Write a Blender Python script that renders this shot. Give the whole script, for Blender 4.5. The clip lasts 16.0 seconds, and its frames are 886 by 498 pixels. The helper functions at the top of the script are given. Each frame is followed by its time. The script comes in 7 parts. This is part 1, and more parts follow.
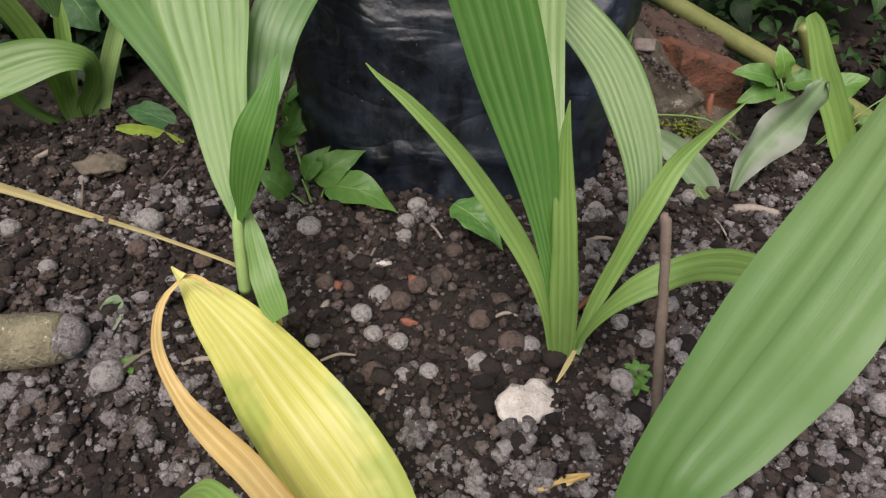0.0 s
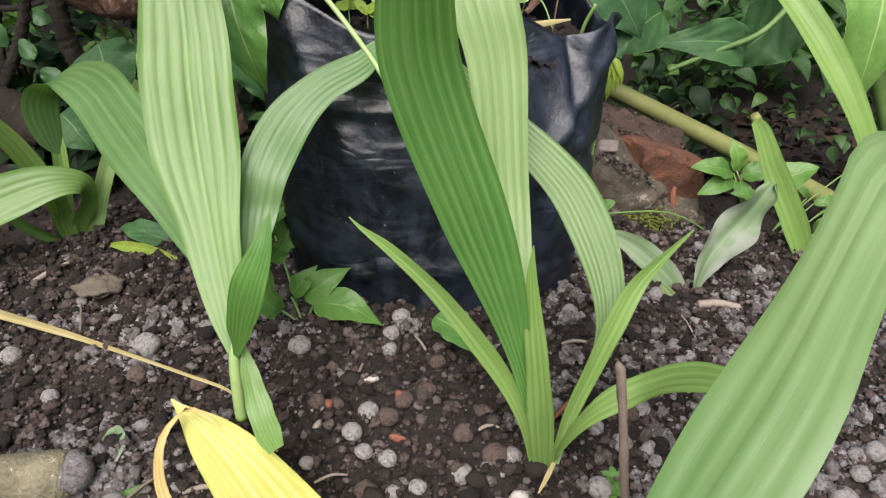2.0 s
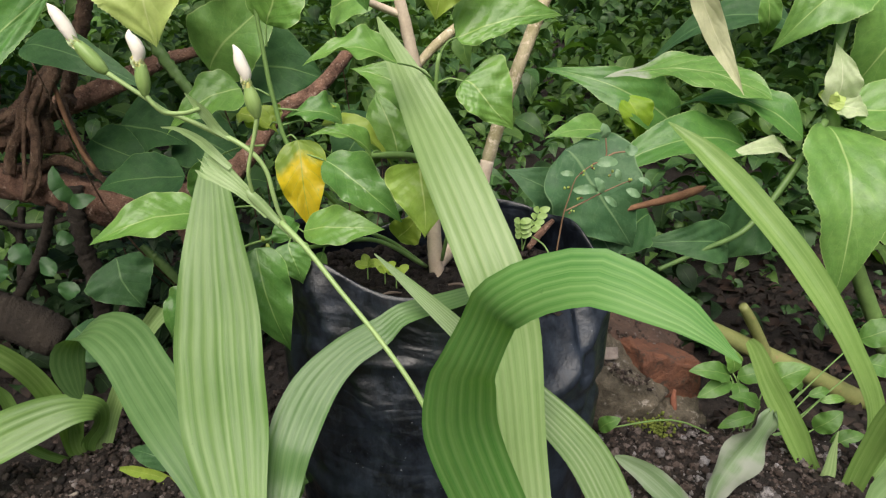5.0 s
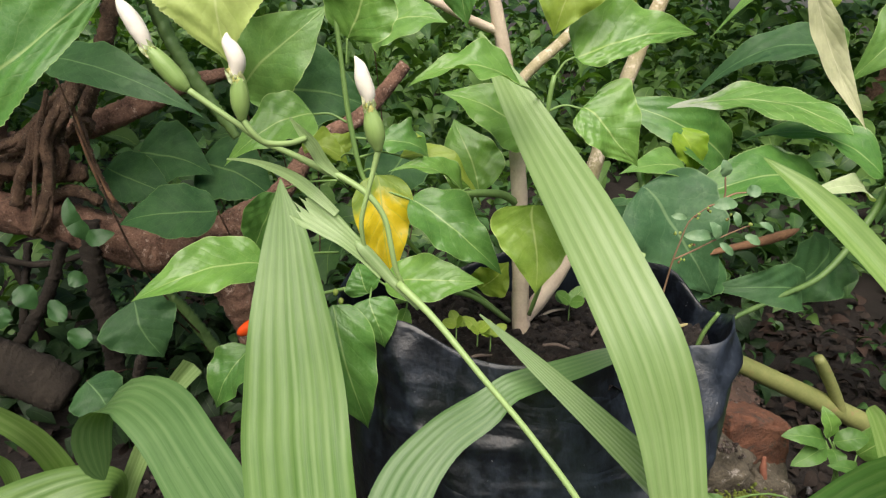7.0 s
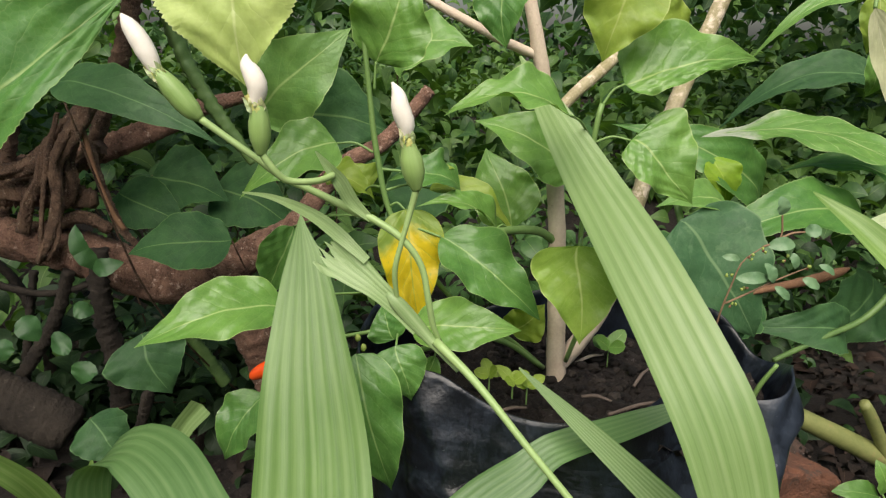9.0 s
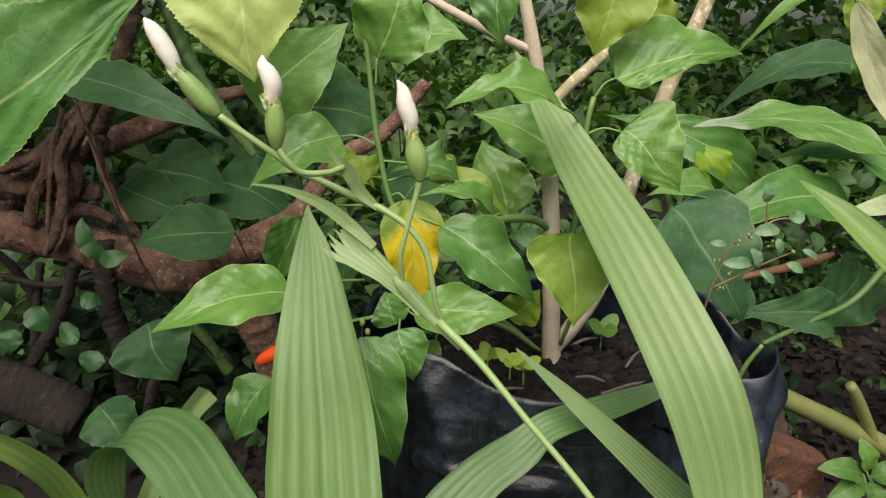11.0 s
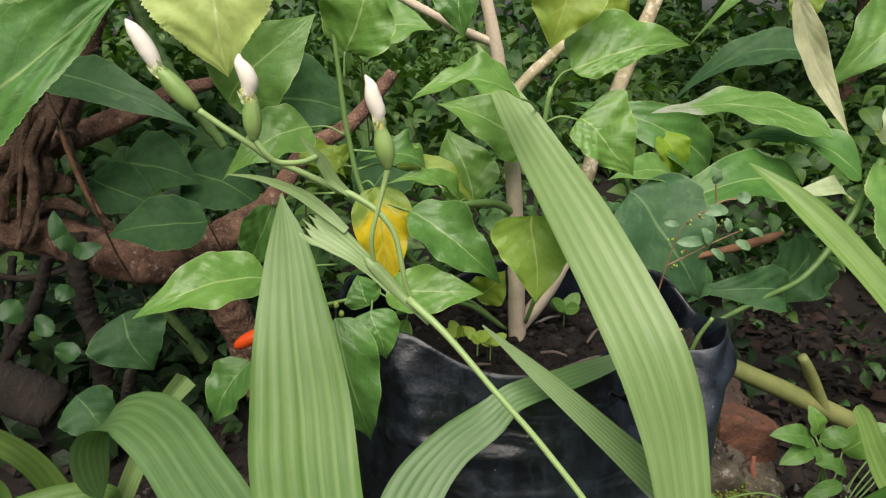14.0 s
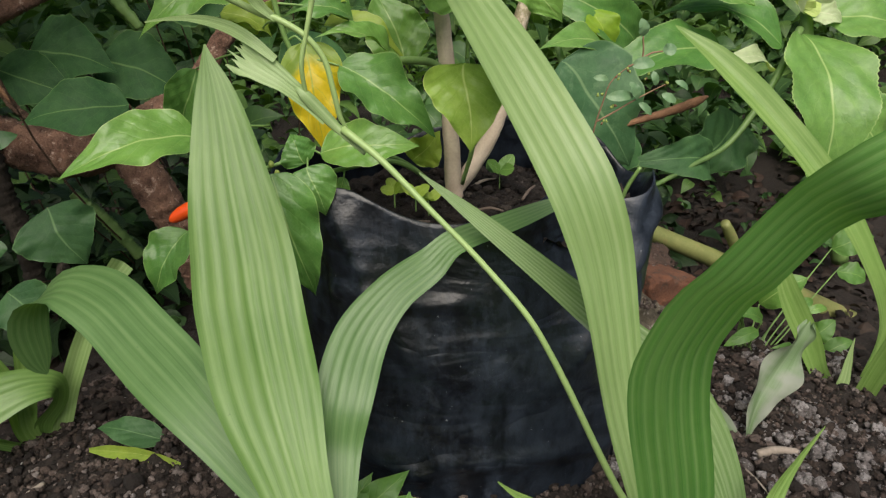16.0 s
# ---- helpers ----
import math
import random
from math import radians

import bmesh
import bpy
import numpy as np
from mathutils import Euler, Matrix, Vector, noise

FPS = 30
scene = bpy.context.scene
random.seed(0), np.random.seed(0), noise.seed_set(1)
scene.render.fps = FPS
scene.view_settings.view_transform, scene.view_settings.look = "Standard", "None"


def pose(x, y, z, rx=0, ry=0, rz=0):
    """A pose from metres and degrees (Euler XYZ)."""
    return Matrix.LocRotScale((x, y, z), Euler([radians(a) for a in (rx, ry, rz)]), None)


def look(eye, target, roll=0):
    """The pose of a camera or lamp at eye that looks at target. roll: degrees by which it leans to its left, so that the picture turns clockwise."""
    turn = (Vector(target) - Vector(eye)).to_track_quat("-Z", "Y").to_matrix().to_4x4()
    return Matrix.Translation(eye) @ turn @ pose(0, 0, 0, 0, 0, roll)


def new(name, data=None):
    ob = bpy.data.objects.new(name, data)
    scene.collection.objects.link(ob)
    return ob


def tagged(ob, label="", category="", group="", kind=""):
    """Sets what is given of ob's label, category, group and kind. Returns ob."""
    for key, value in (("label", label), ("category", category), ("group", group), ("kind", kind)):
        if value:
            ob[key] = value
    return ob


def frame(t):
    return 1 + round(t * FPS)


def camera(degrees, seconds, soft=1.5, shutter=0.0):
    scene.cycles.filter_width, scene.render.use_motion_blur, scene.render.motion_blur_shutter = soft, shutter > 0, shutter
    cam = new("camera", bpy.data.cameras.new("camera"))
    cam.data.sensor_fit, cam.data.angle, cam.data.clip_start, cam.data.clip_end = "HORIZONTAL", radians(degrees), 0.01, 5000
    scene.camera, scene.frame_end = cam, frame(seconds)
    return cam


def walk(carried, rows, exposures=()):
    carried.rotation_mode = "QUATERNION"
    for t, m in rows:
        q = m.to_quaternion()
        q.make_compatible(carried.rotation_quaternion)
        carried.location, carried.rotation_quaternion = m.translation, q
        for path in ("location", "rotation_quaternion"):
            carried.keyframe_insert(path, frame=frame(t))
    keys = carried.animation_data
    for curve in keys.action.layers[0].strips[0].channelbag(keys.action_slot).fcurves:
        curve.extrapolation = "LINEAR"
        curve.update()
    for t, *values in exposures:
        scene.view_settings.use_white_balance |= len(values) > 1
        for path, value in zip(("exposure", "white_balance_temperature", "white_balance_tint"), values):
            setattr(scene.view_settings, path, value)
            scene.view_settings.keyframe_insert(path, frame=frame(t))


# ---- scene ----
cam = camera(65.4, 16.0, soft=1.25)
PATH = [
    (0.0, (-0.0011, 0.0014, 0.3076), (0.001, 0.807, -0.2848), 1.83),
    (0.5, (0.0046, -0.0039, 0.3466), (0.0344, 0.8406, -0.1881), 0.96),
    (1.0, (0.0069, -0.0087, 0.3425), (-0.0042, 0.8301, -0.2019), -1.14),
    (1.5, (0.0055, -0.0045, 0.3488), (0.0149, 0.8385, -0.189), -0.19),
    (2.0, (0.0019, -0.0038, 0.3586), (0.0231, 0.8506, -0.1606), 0.12),
    (2.5, (-0.0018, -0.0019, 0.3692), (0.0299, 0.8621, -0.1332), 0.72),
    (3.0, (-0.0046, 0.0034, 0.3824), (0.0243, 0.8862, -0.0865), -0.08),
    (3.5, (-0.0084, 0.0096, 0.3943), (0.0106, 0.9032, -0.0541), -0.73),
    (4.0, (-0.006, 0.0143, 0.421), (0.0229, 0.9267, 0.0127), -0.37),
    (4.5, (-0.0034, 0.0172, 0.4431), (0.0458, 0.9375, 0.0549), 0.23),
    (5.0, (-0.0193, 0.0188, 0.4581), (0.0246, 0.9498, 0.0958), -0.25),
    (5.2, (-0.0293, 0.0225, 0.4558), (0.0242, 0.9565, 0.1026), 0.04),
    (7.3, (-0.0968, 0.1279, 0.4432), (-0.033, 1.0735, 0.1243), 0.81),
    (7.5, (-0.0948, 0.1389, 0.4424), (-0.0379, 1.0866, 0.1283), 0.94),
    (8.0, (-0.0969, 0.1529, 0.4408), (-0.0425, 1.1039, 0.1366), 1.2),
    (8.5, (-0.1007, 0.1523, 0.4376), (-0.0548, 1.1033, 0.1319), 1.71),
    (9.0, (-0.105, 0.1521, 0.4425), (-0.0584, 1.107, 0.1493), 1.21),
    (11.5, (-0.11, 0.1316, 0.4468), (-0.0516, 1.0816, 0.14), 0.75),
    (12.0, (-0.1111, 0.1327, 0.4476), (-0.0451, 1.0823, 0.1412), 0.52),
    (12.5, (-0.11, 0.1276, 0.4475), (-0.0348, 1.0753, 0.1371), 0.52),
    (13.0, (-0.109, 0.1216, 0.4476), (-0.0281, 1.0682, 0.1356), 0.78),
    (13.5, (-0.109, 0.1139, 0.45), (-0.0195, 1.0564, 0.1281), 0.48),
    (14.0, (-0.109, 0.1109, 0.4505), (-0.013, 1.0531, 0.1296), 0.55),
    (14.5, (-0.11, 0.103, 0.4518), (-0.0097, 1.0455, 0.1332), 0.49),
    (15.0, (-0.109, 0.1038, 0.4507), (0.0096, 1.0431, 0.1287), 0.78),
    (15.5, (-0.1136, 0.1008, 0.4449), (0.0312, 1.0277, 0.0987), 0.79),
    (16.0, (-0.1108, 0.0916, 0.4162), (0.066, 0.9736, -0.0208), -0.17),
]
walk(cam, [(t, look(eye, aim, roll)) for t, eye, aim, roll in PATH],
     [(0.0, 0.60, 6600, 17), (0.5, 0.88, 6450, 17), (1.5, 1.00, 6450, 16), (3.5, 1.06, 6500, 15), (4.0, 0.73, 6600, 12), (5.0, 0.64, 6700, 12), (7.5, 0.79, 6800, 12), (9.0, 0.61, 6800, 11), (11.5, 0.46, 6800, 11), (14.0, 0.51, 6800, 11), (15.5, 0.57, 6800, 11), (16.0, 0.48, 6800, 11)])

# ---- light ----
world = bpy.data.worlds.new("sky")
scene.world = world
world.use_nodes = True
wn = world.node_tree.nodes
sky = wn.new("ShaderNodeTexSky")
sky.sky_type, sky.sun_disc = "NISHITA", False
sky.sun_elevation, sky.sun_rotation = radians(54), radians(192)
sky.air_density, sky.dust_density = 1.0, 3.0
world.node_tree.links.new(sky.outputs[0], wn["Background"].inputs[0])
wn["Background"].inputs[1].default_value = 0.064
sun = new("sun", bpy.data.lights.new("sun", "SUN"))
sun.data.energy, sun.data.angle, sun.data.color = 3.1, radians(52), (1.0, 0.96, 0.88)
sun.matrix_world = look((-0.35, -1.2, 2.4), (0.0, 0.5, 0.0))


# ---- materials ----
class Mat:
    """A small builder of node materials."""

    def __init__(self, name):
        self.m = bpy.data.materials.new(name)
        self.m.use_nodes = True
        self.t = self.m.node_tree
        self.p = self.t.nodes["Principled BSDF"]
        self.out = self.t.nodes["Material Output"]

    def n(self, kind, **values):
        node = self.t.nodes.new(kind)
        for k, v in values.items():
            node.inputs[k.replace("_", " ")].default_value = v
        return node

    def link(self, a, b):
        self.t.links.new(a, b)

    def math(self, op, a, b=0.0):
        node = self.t.nodes.new("ShaderNodeMath")
        node.operation = op
        for i, v in enumerate((a, b)):
            if isinstance(v, (int, float)):
                node.inputs[i].default_value = v
            else:
                self.link(v, node.inputs[i])
        return node.outputs[0]

    def noise(self, scale, detail=4.0, vector=None, rough=0.6):
        node = self.n("ShaderNodeTexNoise", Scale=scale, Detail=detail, Roughness=rough)
        self.link(vector if vector is not None else self.place(), node.inputs["Vector"])
        return node.outputs["Fac"]

    def place(self):
        return self.t.nodes.new("ShaderNodeTexCoord").outputs["Object"]

    def uv(self):
        node = self.t.nodes.new("ShaderNodeSeparateXYZ")
        self.link(self.t.nodes.new("ShaderNodeTexCoord").outputs["UV"], node.inputs[0])
        return node.outputs[0], node.outputs[1]

    def ramp(self, fac, *stops):
        node = self.t.nodes.new("ShaderNodeValToRGB")
        els = node.color_ramp.elements
        while len(els) < len(stops):
            els.new(0.5)
        for el, (pos, col) in zip(els, stops):
            el.position, el.color = pos, (*col, 1.0) if len(col) == 3 else col
        self.link(fac, node.inputs[0])
        return node.outputs[0]

    def mix(self, fac, a, b, mode="MIX"):
        node = self.t.nodes.new("ShaderNodeMix")
        node.data_type, node.blend_type = "RGBA", mode
        for i, v in ((0, fac), (6, a), (7, b)):
            if isinstance(v, (int, float)):
                node.inputs[i].default_value = v
            elif isinstance(v, tuple):
                node.inputs[i].default_value = (*v, 1.0)
            else:
                self.link(v, node.inputs[i])
        return node.outputs[2]

    def bump(self, height, strength=0.4, distance=0.002):
        node = self.n("ShaderNodeBump", Strength=strength, Distance=distance)
        self.link(height, node.inputs["Height"])
        self.link(node.outputs[0], self.p.inputs["Normal"])
        return node.outputs[0]

    def colour(self, c):
        if isinstance(c, tuple):
            self.p.inputs["Base Color"].default_value = (*c, 1.0)
        else:
            self.link(c, self.p.inputs["Base Color"])

    def set(self, **values):
        for k, v in values.items():
            self.p.inputs[k.replace("_", " ")].default_value = v

    def thin(self, colour, amount=0.3, tint=(0.95, 1.1, 0.35)):
        """Lets light pass through, as a leaf does."""
        tr = self.t.nodes.new("ShaderNodeBsdfTranslucent")
        self.link(self.mix(1.0, colour, tint, "MULTIPLY"), tr.inputs[0])
        mixer = self.n("ShaderNodeMixShader", Fac=amount)
        self.link(self.p.outputs[0], mixer.inputs[1])
        self.link(tr.outputs[0], mixer.inputs[2])
        self.link(mixer.outputs[0], self.out.inputs[0])


def pleated_material(name, low, high, pale, pleats=7.0, rough=0.42, through_light=0.28, blotch=None, blotch_at=0.62, crease=None, fibres=1.0, foot=None):
    """A ribbed blade: pale lines on the ridges, fine long fibres, slow change of colour along it."""
    m = Mat(name)
    u, v = m.uv()
    wobble = m.math("MULTIPLY", m.math("SUBTRACT", m.noise(9.0), 0.5), 1.6)
    ridge = m.math("ABSOLUTE", m.math("SINE", m.math("ADD", m.math("MULTIPLY", u, math.pi * pleats), wobble)))
    comb = m.t.nodes.new("ShaderNodeCombineXYZ")
    m.link(m.math("MULTIPLY", u, 70.0), comb.inputs[0])
    m.link(m.math("MULTIPLY", v, 2.5), comb.inputs[1])
    fibre = m.noise(1.0, 5.0, comb.outputs[0])
    comb2 = m.t.nodes.new("ShaderNodeCombineXYZ")
    m.link(m.math("MULTIPLY", u, 16.0), comb2.inputs[0])
    m.link(m.math("MULTIPLY", v, 1.2), comb2.inputs[1])
    band = m.noise(1.0, 3.0, comb2.outputs[0])
    c = m.mix(m.ramp(m.noise(26.0), (0.3, (0, 0, 0)), (0.75, (1, 1, 1))), low, high)
    c = m.mix(m.math("MULTIPLY", m.math("POWER", ridge, 2.0), m.ramp(band, (0.32, (0.02, 0.02, 0.02)), (0.68, (0.46, 0.46, 0.46)))), c, pale)
    c = m.mix(m.ramp(band, (0.50, (0, 0, 0)), (0.72, (0.36, 0.36, 0.36))), c, pale)
    line = m.math("MULTIPLY", m.math("POWER", ridge, 14.0), m.ramp(m.noise(30.0), (0.35, (0.25, 0.25, 0.25)), (0.65, (0.85, 0.85, 0.85))))
    c = m.mix(m.math("MULTIPLY", line, 0.26 * fibres), c, tuple(min(0.9, 1.15 * q) for q in pale))
    groove = m.math("POWER", m.math("SUBTRACT", 1.0, ridge), 7.0)
    c = m.mix(m.math("MULTIPLY", groove, 0.25 * fibres), c, tuple(0.55 * q for q in low))
    c = m.mix(m.ramp(fibre, (0.46, (0, 0, 0)), (0.72, (0.34 * fibres,) * 3)), c, pale)
    c = m.mix(m.ramp(fibre, (0.26, (0.30, 0.30, 0.30)), (0.42, (0, 0, 0))), c, tuple(0.6 * q for q in low))
    c = m.mix(m.ramp(m.noise(170.0), (0.72, (0, 0, 0)), (0.76, (0.5, 0.5, 0.5))), c, tuple(0.45 * q for q in low))
    # Darkens the blade's lower part in colour, as shade on a tilted leaf.
    if foot:
        c = m.mix(m.ramp(m.math("ADD", v, m.math("MULTIPLY", m.noise(12.0), 0.2)), (0.40, (0.9, 0.9, 0.9)), (0.70, (0, 0, 0))), c, foot)
    if crease:
        c = m.mix(m.ramp(m.math("ABSOLUTE", m.math("SUBTRACT", u, crease)), (0.004, (0.22, 0.22, 0.22)), (0.022, (0, 0, 0))), c, tuple(0.35 * q for q in low))
    if blotch:
        c = m.mix(m.ramp(m.math("ADD", m.noise(14.0), m.math("MULTIPLY", m.math("ABSOLUTE", m.math("SUBTRACT", u, 0.5)), 0.35)),
                         (blotch_at, (0, 0, 0)), (blotch_at + 0.12, (1, 1, 1))), c, blotch)
    m.colour(c)
    m.set(Roughness=rough - 0.03, IOR=1.5)
    h = m.math("ADD", m.math("MULTIPLY", fibre, 0.5), m.math("MULTIPLY", m.noise(400.0), 0.25))
    m.bump(h, 0.35, 0.0008)
    m.thin(c, through_light)
    return m.m


def veined_material(name, low, high, vein, rough=0.4, through_light=0.25, sides=7.0, patch=None, patch_at=0.6, islands=False, patch_scale=24.0, crown=None, ior=1.5):
    """A net-veined leaf: thin pale midrib and side veins, a fine net between them, quilted and unevenly glossy."""
    m = Mat(name)
    u, v = m.uv()
    off = m.math("ABSOLUTE", m.math("SUBTRACT", u, 0.5))
    mid = m.ramp(m.math("ADD", off, m.math("MULTIPLY", v, 0.004)), (0.008, (1, 1, 1)), (0.020, (0, 0, 0)))
    wander = m.math("MULTIPLY", m.math("SUBTRACT", m.noise(45.0, 2.0), 0.5), 1.1)
    phase = m.math("ADD", wander, m.math("SUBTRACT", m.math("MULTIPLY", v, sides), m.math("MULTIPLY", m.math("POWER", off, 0.8), sides * 0.55)))
    frac = m.math("ABSOLUTE", m.math("SUBTRACT", m.math("FRACT", phase), 0.5))
    side = m.ramp(frac, (0.0, (1, 1, 1)), (0.022, (0.25, 0.25, 0.25)), (0.05, (0, 0, 0)))
    c = m.mix(m.ramp(m.noise(40.0), (0.3, (0, 0, 0)), (0.75, (1, 1, 1))), low, high)
    h = m.math("ADD", m.math("MULTIPLY", m.math("POWER", frac, 0.5), 0.40), m.math("ADD", m.math("MULTIPLY", m.noise(75.0, 2.0), 1.1), m.math("MULTIPLY", m.noise(190.0), 0.25)))
    if islands:
        geo = m.t.nodes.new("ShaderNodeNewGeometry")
        c = m.mix(geo.outputs["Random Per Island"], c, m.mix(0.5, tuple(0.55 * q for q in low), tuple(0.7 * q for q in high)))
    else:
        c = m.mix(m.ramp(m.noise(95.0, 5.0), (0.42, (0, 0, 0)), (0.70, (0.40, 0.40, 0.40))), c, tuple(0.65 * q for q in low))
        net = m.n("ShaderNodeTexVoronoi", Scale=330.0)
        net.feature = "DISTANCE_TO_EDGE"
        m.link(m.place(), net.inputs["Vector"])
        line = m.ramp(net.outputs["Distance"], (0.0, (1, 1, 1)), (0.09, (0, 0, 0)))
        c = m.mix(m.math("MULTIPLY", line, 0.09), c, vein)
        h = m.math("ADD", h, m.math("MULTIPLY", net.outputs["Distance"], 0.10))
    if patch:
        c = m.mix(m.ramp(m.noise(patch_scale, 4.0, None, 0.7), (patch_at, (0, 0, 0)), (patch_at + 0.1, (1, 1, 1))), c, patch)
    if crown:
        c = m.mix(m.ramp(m.math("ADD", m.math("SUBTRACT", v, m.math("MULTIPLY", off, 0.35)), m.math("MULTIPLY", m.noise(55.0), 0.45)), (0.30, (1, 1, 1)), (0.44, (0, 0, 0))), c, crown)
    c = m.mix(m.math("MULTIPLY", side, 0.20 if not crown else 0.75), c, vein)
    c = m.mix(m.math("MULTIPLY", mid, 0.8), c, vein)
    if not islands:
        c = m.mix(m.ramp(off, (0.482, (0, 0, 0)), (0.494, (0.7, 0.7, 0.7))), c, vein)
    c = m.mix(m.ramp(m.noise(260.0), (0.74, (0, 0, 0)), (0.78, (0.55, 0.55, 0.55))), c, tuple(0.4 * q for q in low))
    m.colour(c)
    m.set(IOR=ior)
    m.link(m.math("ADD", m.math("MULTIPLY", m.noise(60.0, 3.0), 0.34), rough - 0.15), m.p.inputs["Roughness"])
    m.bump(h, 0.55, 0.0016)
    m.thin(c, through_light)
    return m.m


def rough_material(name, dark, light, scale, pale=None, pale_at=0.62, rough=0.9, relief=0.6, dist=0.002, islands=0.0, pale_scale=1.0):
    """Soil, bark, stone: two scales of mottling and a coarse relief."""
    m = Mat(name)
    big, fine = m.noise(scale, 5.0), m.noise(scale * 9.0, 4.0)
    c = m.mix(m.ramp(m.math("ADD", m.math("MULTIPLY", big, 0.65), m.math("MULTIPLY", fine, 0.35)), (0.36, (0, 0, 0)), (0.64, (1, 1, 1))), dark, light)
    if pale:
        c = m.mix(m.ramp(m.noise(scale * 2.3 * pale_scale, 6.0, None, 0.7), (pale_at, (0, 0, 0)), (pale_at + 0.1, (1, 1, 1))), c, pale)
    if islands:
        geo = m.t.nodes.new("ShaderNodeNewGeometry")
        c = m.mix(m.math("MULTIPLY", geo.outputs["Random Per Island"], islands), c, tuple(0.35 * q for q in dark))
    m.colour(c)
    m.set(Roughness=rough)
    m.bump(m.math("ADD", big, m.math("MULTIPLY", fine, 0.6)), relief, dist)
    return m.m


BLADE = pleated_material("blade_green", (0.112, 0.230, 0.050), (0.158, 0.286, 0.070), (0.236, 0.362, 0.120))
# Its dark foot colour is shade from the blade's tilt, painted in.
BLADE_NEAR = pleated_material("blade_smooth", (0.155, 0.275, 0.095), (0.210, 0.335, 0.128), (0.31, 0.43, 0.21), 4.0, 0.36, crease=0.44, fibres=0.5, foot=(0.085, 0.185, 0.048))
BLADE_SIDE = pleated_material("blade_side", (0.080, 0.176, 0.052), (0.116, 0.228, 0.073), (0.182, 0.295, 0.118), 6.0)
BLADE_DARK = pleated_material("blade_underside", (0.095, 0.260, 0.045), (0.140, 0.330, 0.070), (0.26, 0.47, 0.15), 7.0, through_light=0.55)
BLADE_ARCH = pleated_material("blade_arching", (0.108, 0.320, 0.066), (0.170, 0.405, 0.096), (0.34, 0.54, 0.20), 7.0, through_light=0.45)
BLADE_PALE = pleated_material("blade_pale", (0.185, 0.310, 0.096), (0.235, 0.360, 0.126), (0.33, 0.44, 0.20), 6.0)
BLADE_BRIGHT = pleated_material("blade_bright", (0.165, 0.310, 0.065), (0.225, 0.380, 0.090), (0.36, 0.50, 0.19), 4.0)
BLADE_SCARRED = pleated_material("blade_scarred", (0.145, 0.275, 0.080), (0.205, 0.345, 0.110), (0.42, 0.52, 0.30), 8.0, through_light=0.4, blotch=(0.56, 0.60, 0.50), blotch_at=0.74)
BLADE_YELLOW = pleated_material("blade_yellowing", (0.54, 0.53, 0.09), (0.62, 0.60, 0.15), (0.74, 0.73, 0.36), 9.0, blotch=(0.40, 0.47, 0.11), blotch_at=0.60)
BLADE_DRY = pleated_material("blade_withered", (0.50, 0.30, 0.07), (0.66, 0.48, 0.19), (0.80, 0.66, 0.36), 3.0, 0.6)
STRAW = pleated_material("straw", (0.40, 0.33, 0.13), (0.52, 0.44, 0.20), (0.62, 0.56, 0.32), 2.0, 0.6)
SHEATH = pleated_material("sheath_green", (0.26, 0.40, 0.15), (0.32, 0.46, 0.19), (0.46, 0.57, 0.31), 6.0)
POD = pleated_material("pod_green", (0.235, 0.385, 0.105), (0.310, 0.460, 0.140), (0.37, 0.51, 0.20), 3.0, 0.4, 0.15, fibres=0.4)
SHEATH_PALE = pleated_material("sheath_pale", (0.30, 0.42, 0.08), (0.38, 0.48, 0.11), (0.52, 0.58, 0.22), 6.0)
GREYLEAF = pleated_material("grey_leaf", (0.135, 0.235, 0.095), (0.200, 0.295, 0.150), (0.30, 0.37, 0.25), 3.0, 0.60, blotch=(0.30, 0.33, 0.27), blotch_at=0.55)
CHILI = veined_material("chili_leaf", (0.120, 0.275, 0.052), (0.195, 0.370, 0.076), (0.40, 0.54, 0.20), 0.33)
CHILI_LIGHT = veined_material("chili_leaf_light", (0.235, 0.395, 0.060), (0.330, 0.490, 0.085), (0.56, 0.66, 0.24), 0.44, 0.35)
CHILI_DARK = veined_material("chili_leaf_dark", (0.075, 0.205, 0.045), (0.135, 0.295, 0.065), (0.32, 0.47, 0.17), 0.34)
CHILI_OLIVE = veined_material("chili_leaf_olive", (0.260, 0.400, 0.055), (0.380, 0.500, 0.075), (0.52, 0.60, 0.19), 0.46, 0.40, patch=(0.46, 0.47, 0.06), patch_at=0.62)
CHILI_YELLOW = veined_material("chili_leaf_yellow", (0.66, 0.50, 0.025), (0.82, 0.62, 0.018), (0.36, 0.44, 0.07), 0.42, 0.35, patch=(0.30, 0.40, 0.06), patch_at=0.60, patch_scale=60.0, crown=(0.22, 0.33, 0.05))
SHRUB = veined_material("shrub_leaf", (0.125, 0.285, 0.060), (0.195, 0.370, 0.085), (0.40, 0.55, 0.20), 0.40, sides=8.0)
SHRUB_BRIGHT = veined_material("shrub_leaf_bright", (0.46, 0.60, 0.16), (0.56, 0.68, 0.21), (0.64, 0.73, 0.32), 0.5, 0.30, sides=8.0)
# Lime colour stands for light coming through part of a deep green leaf.
SHRUB_BACKLIT = veined_material("shrub_leaf_backlit", (0.24, 0.42, 0.035), (0.34, 0.52, 0.045), (0.46, 0.60, 0.10), 0.5, 0.45, sides=8.0)
SHRUB_DEEP = veined_material("shrub_leaf_deep", (0.070, 0.205, 0.042), (0.120, 0.285, 0.060), (0.34, 0.48, 0.18), 0.40, sides=8.0)
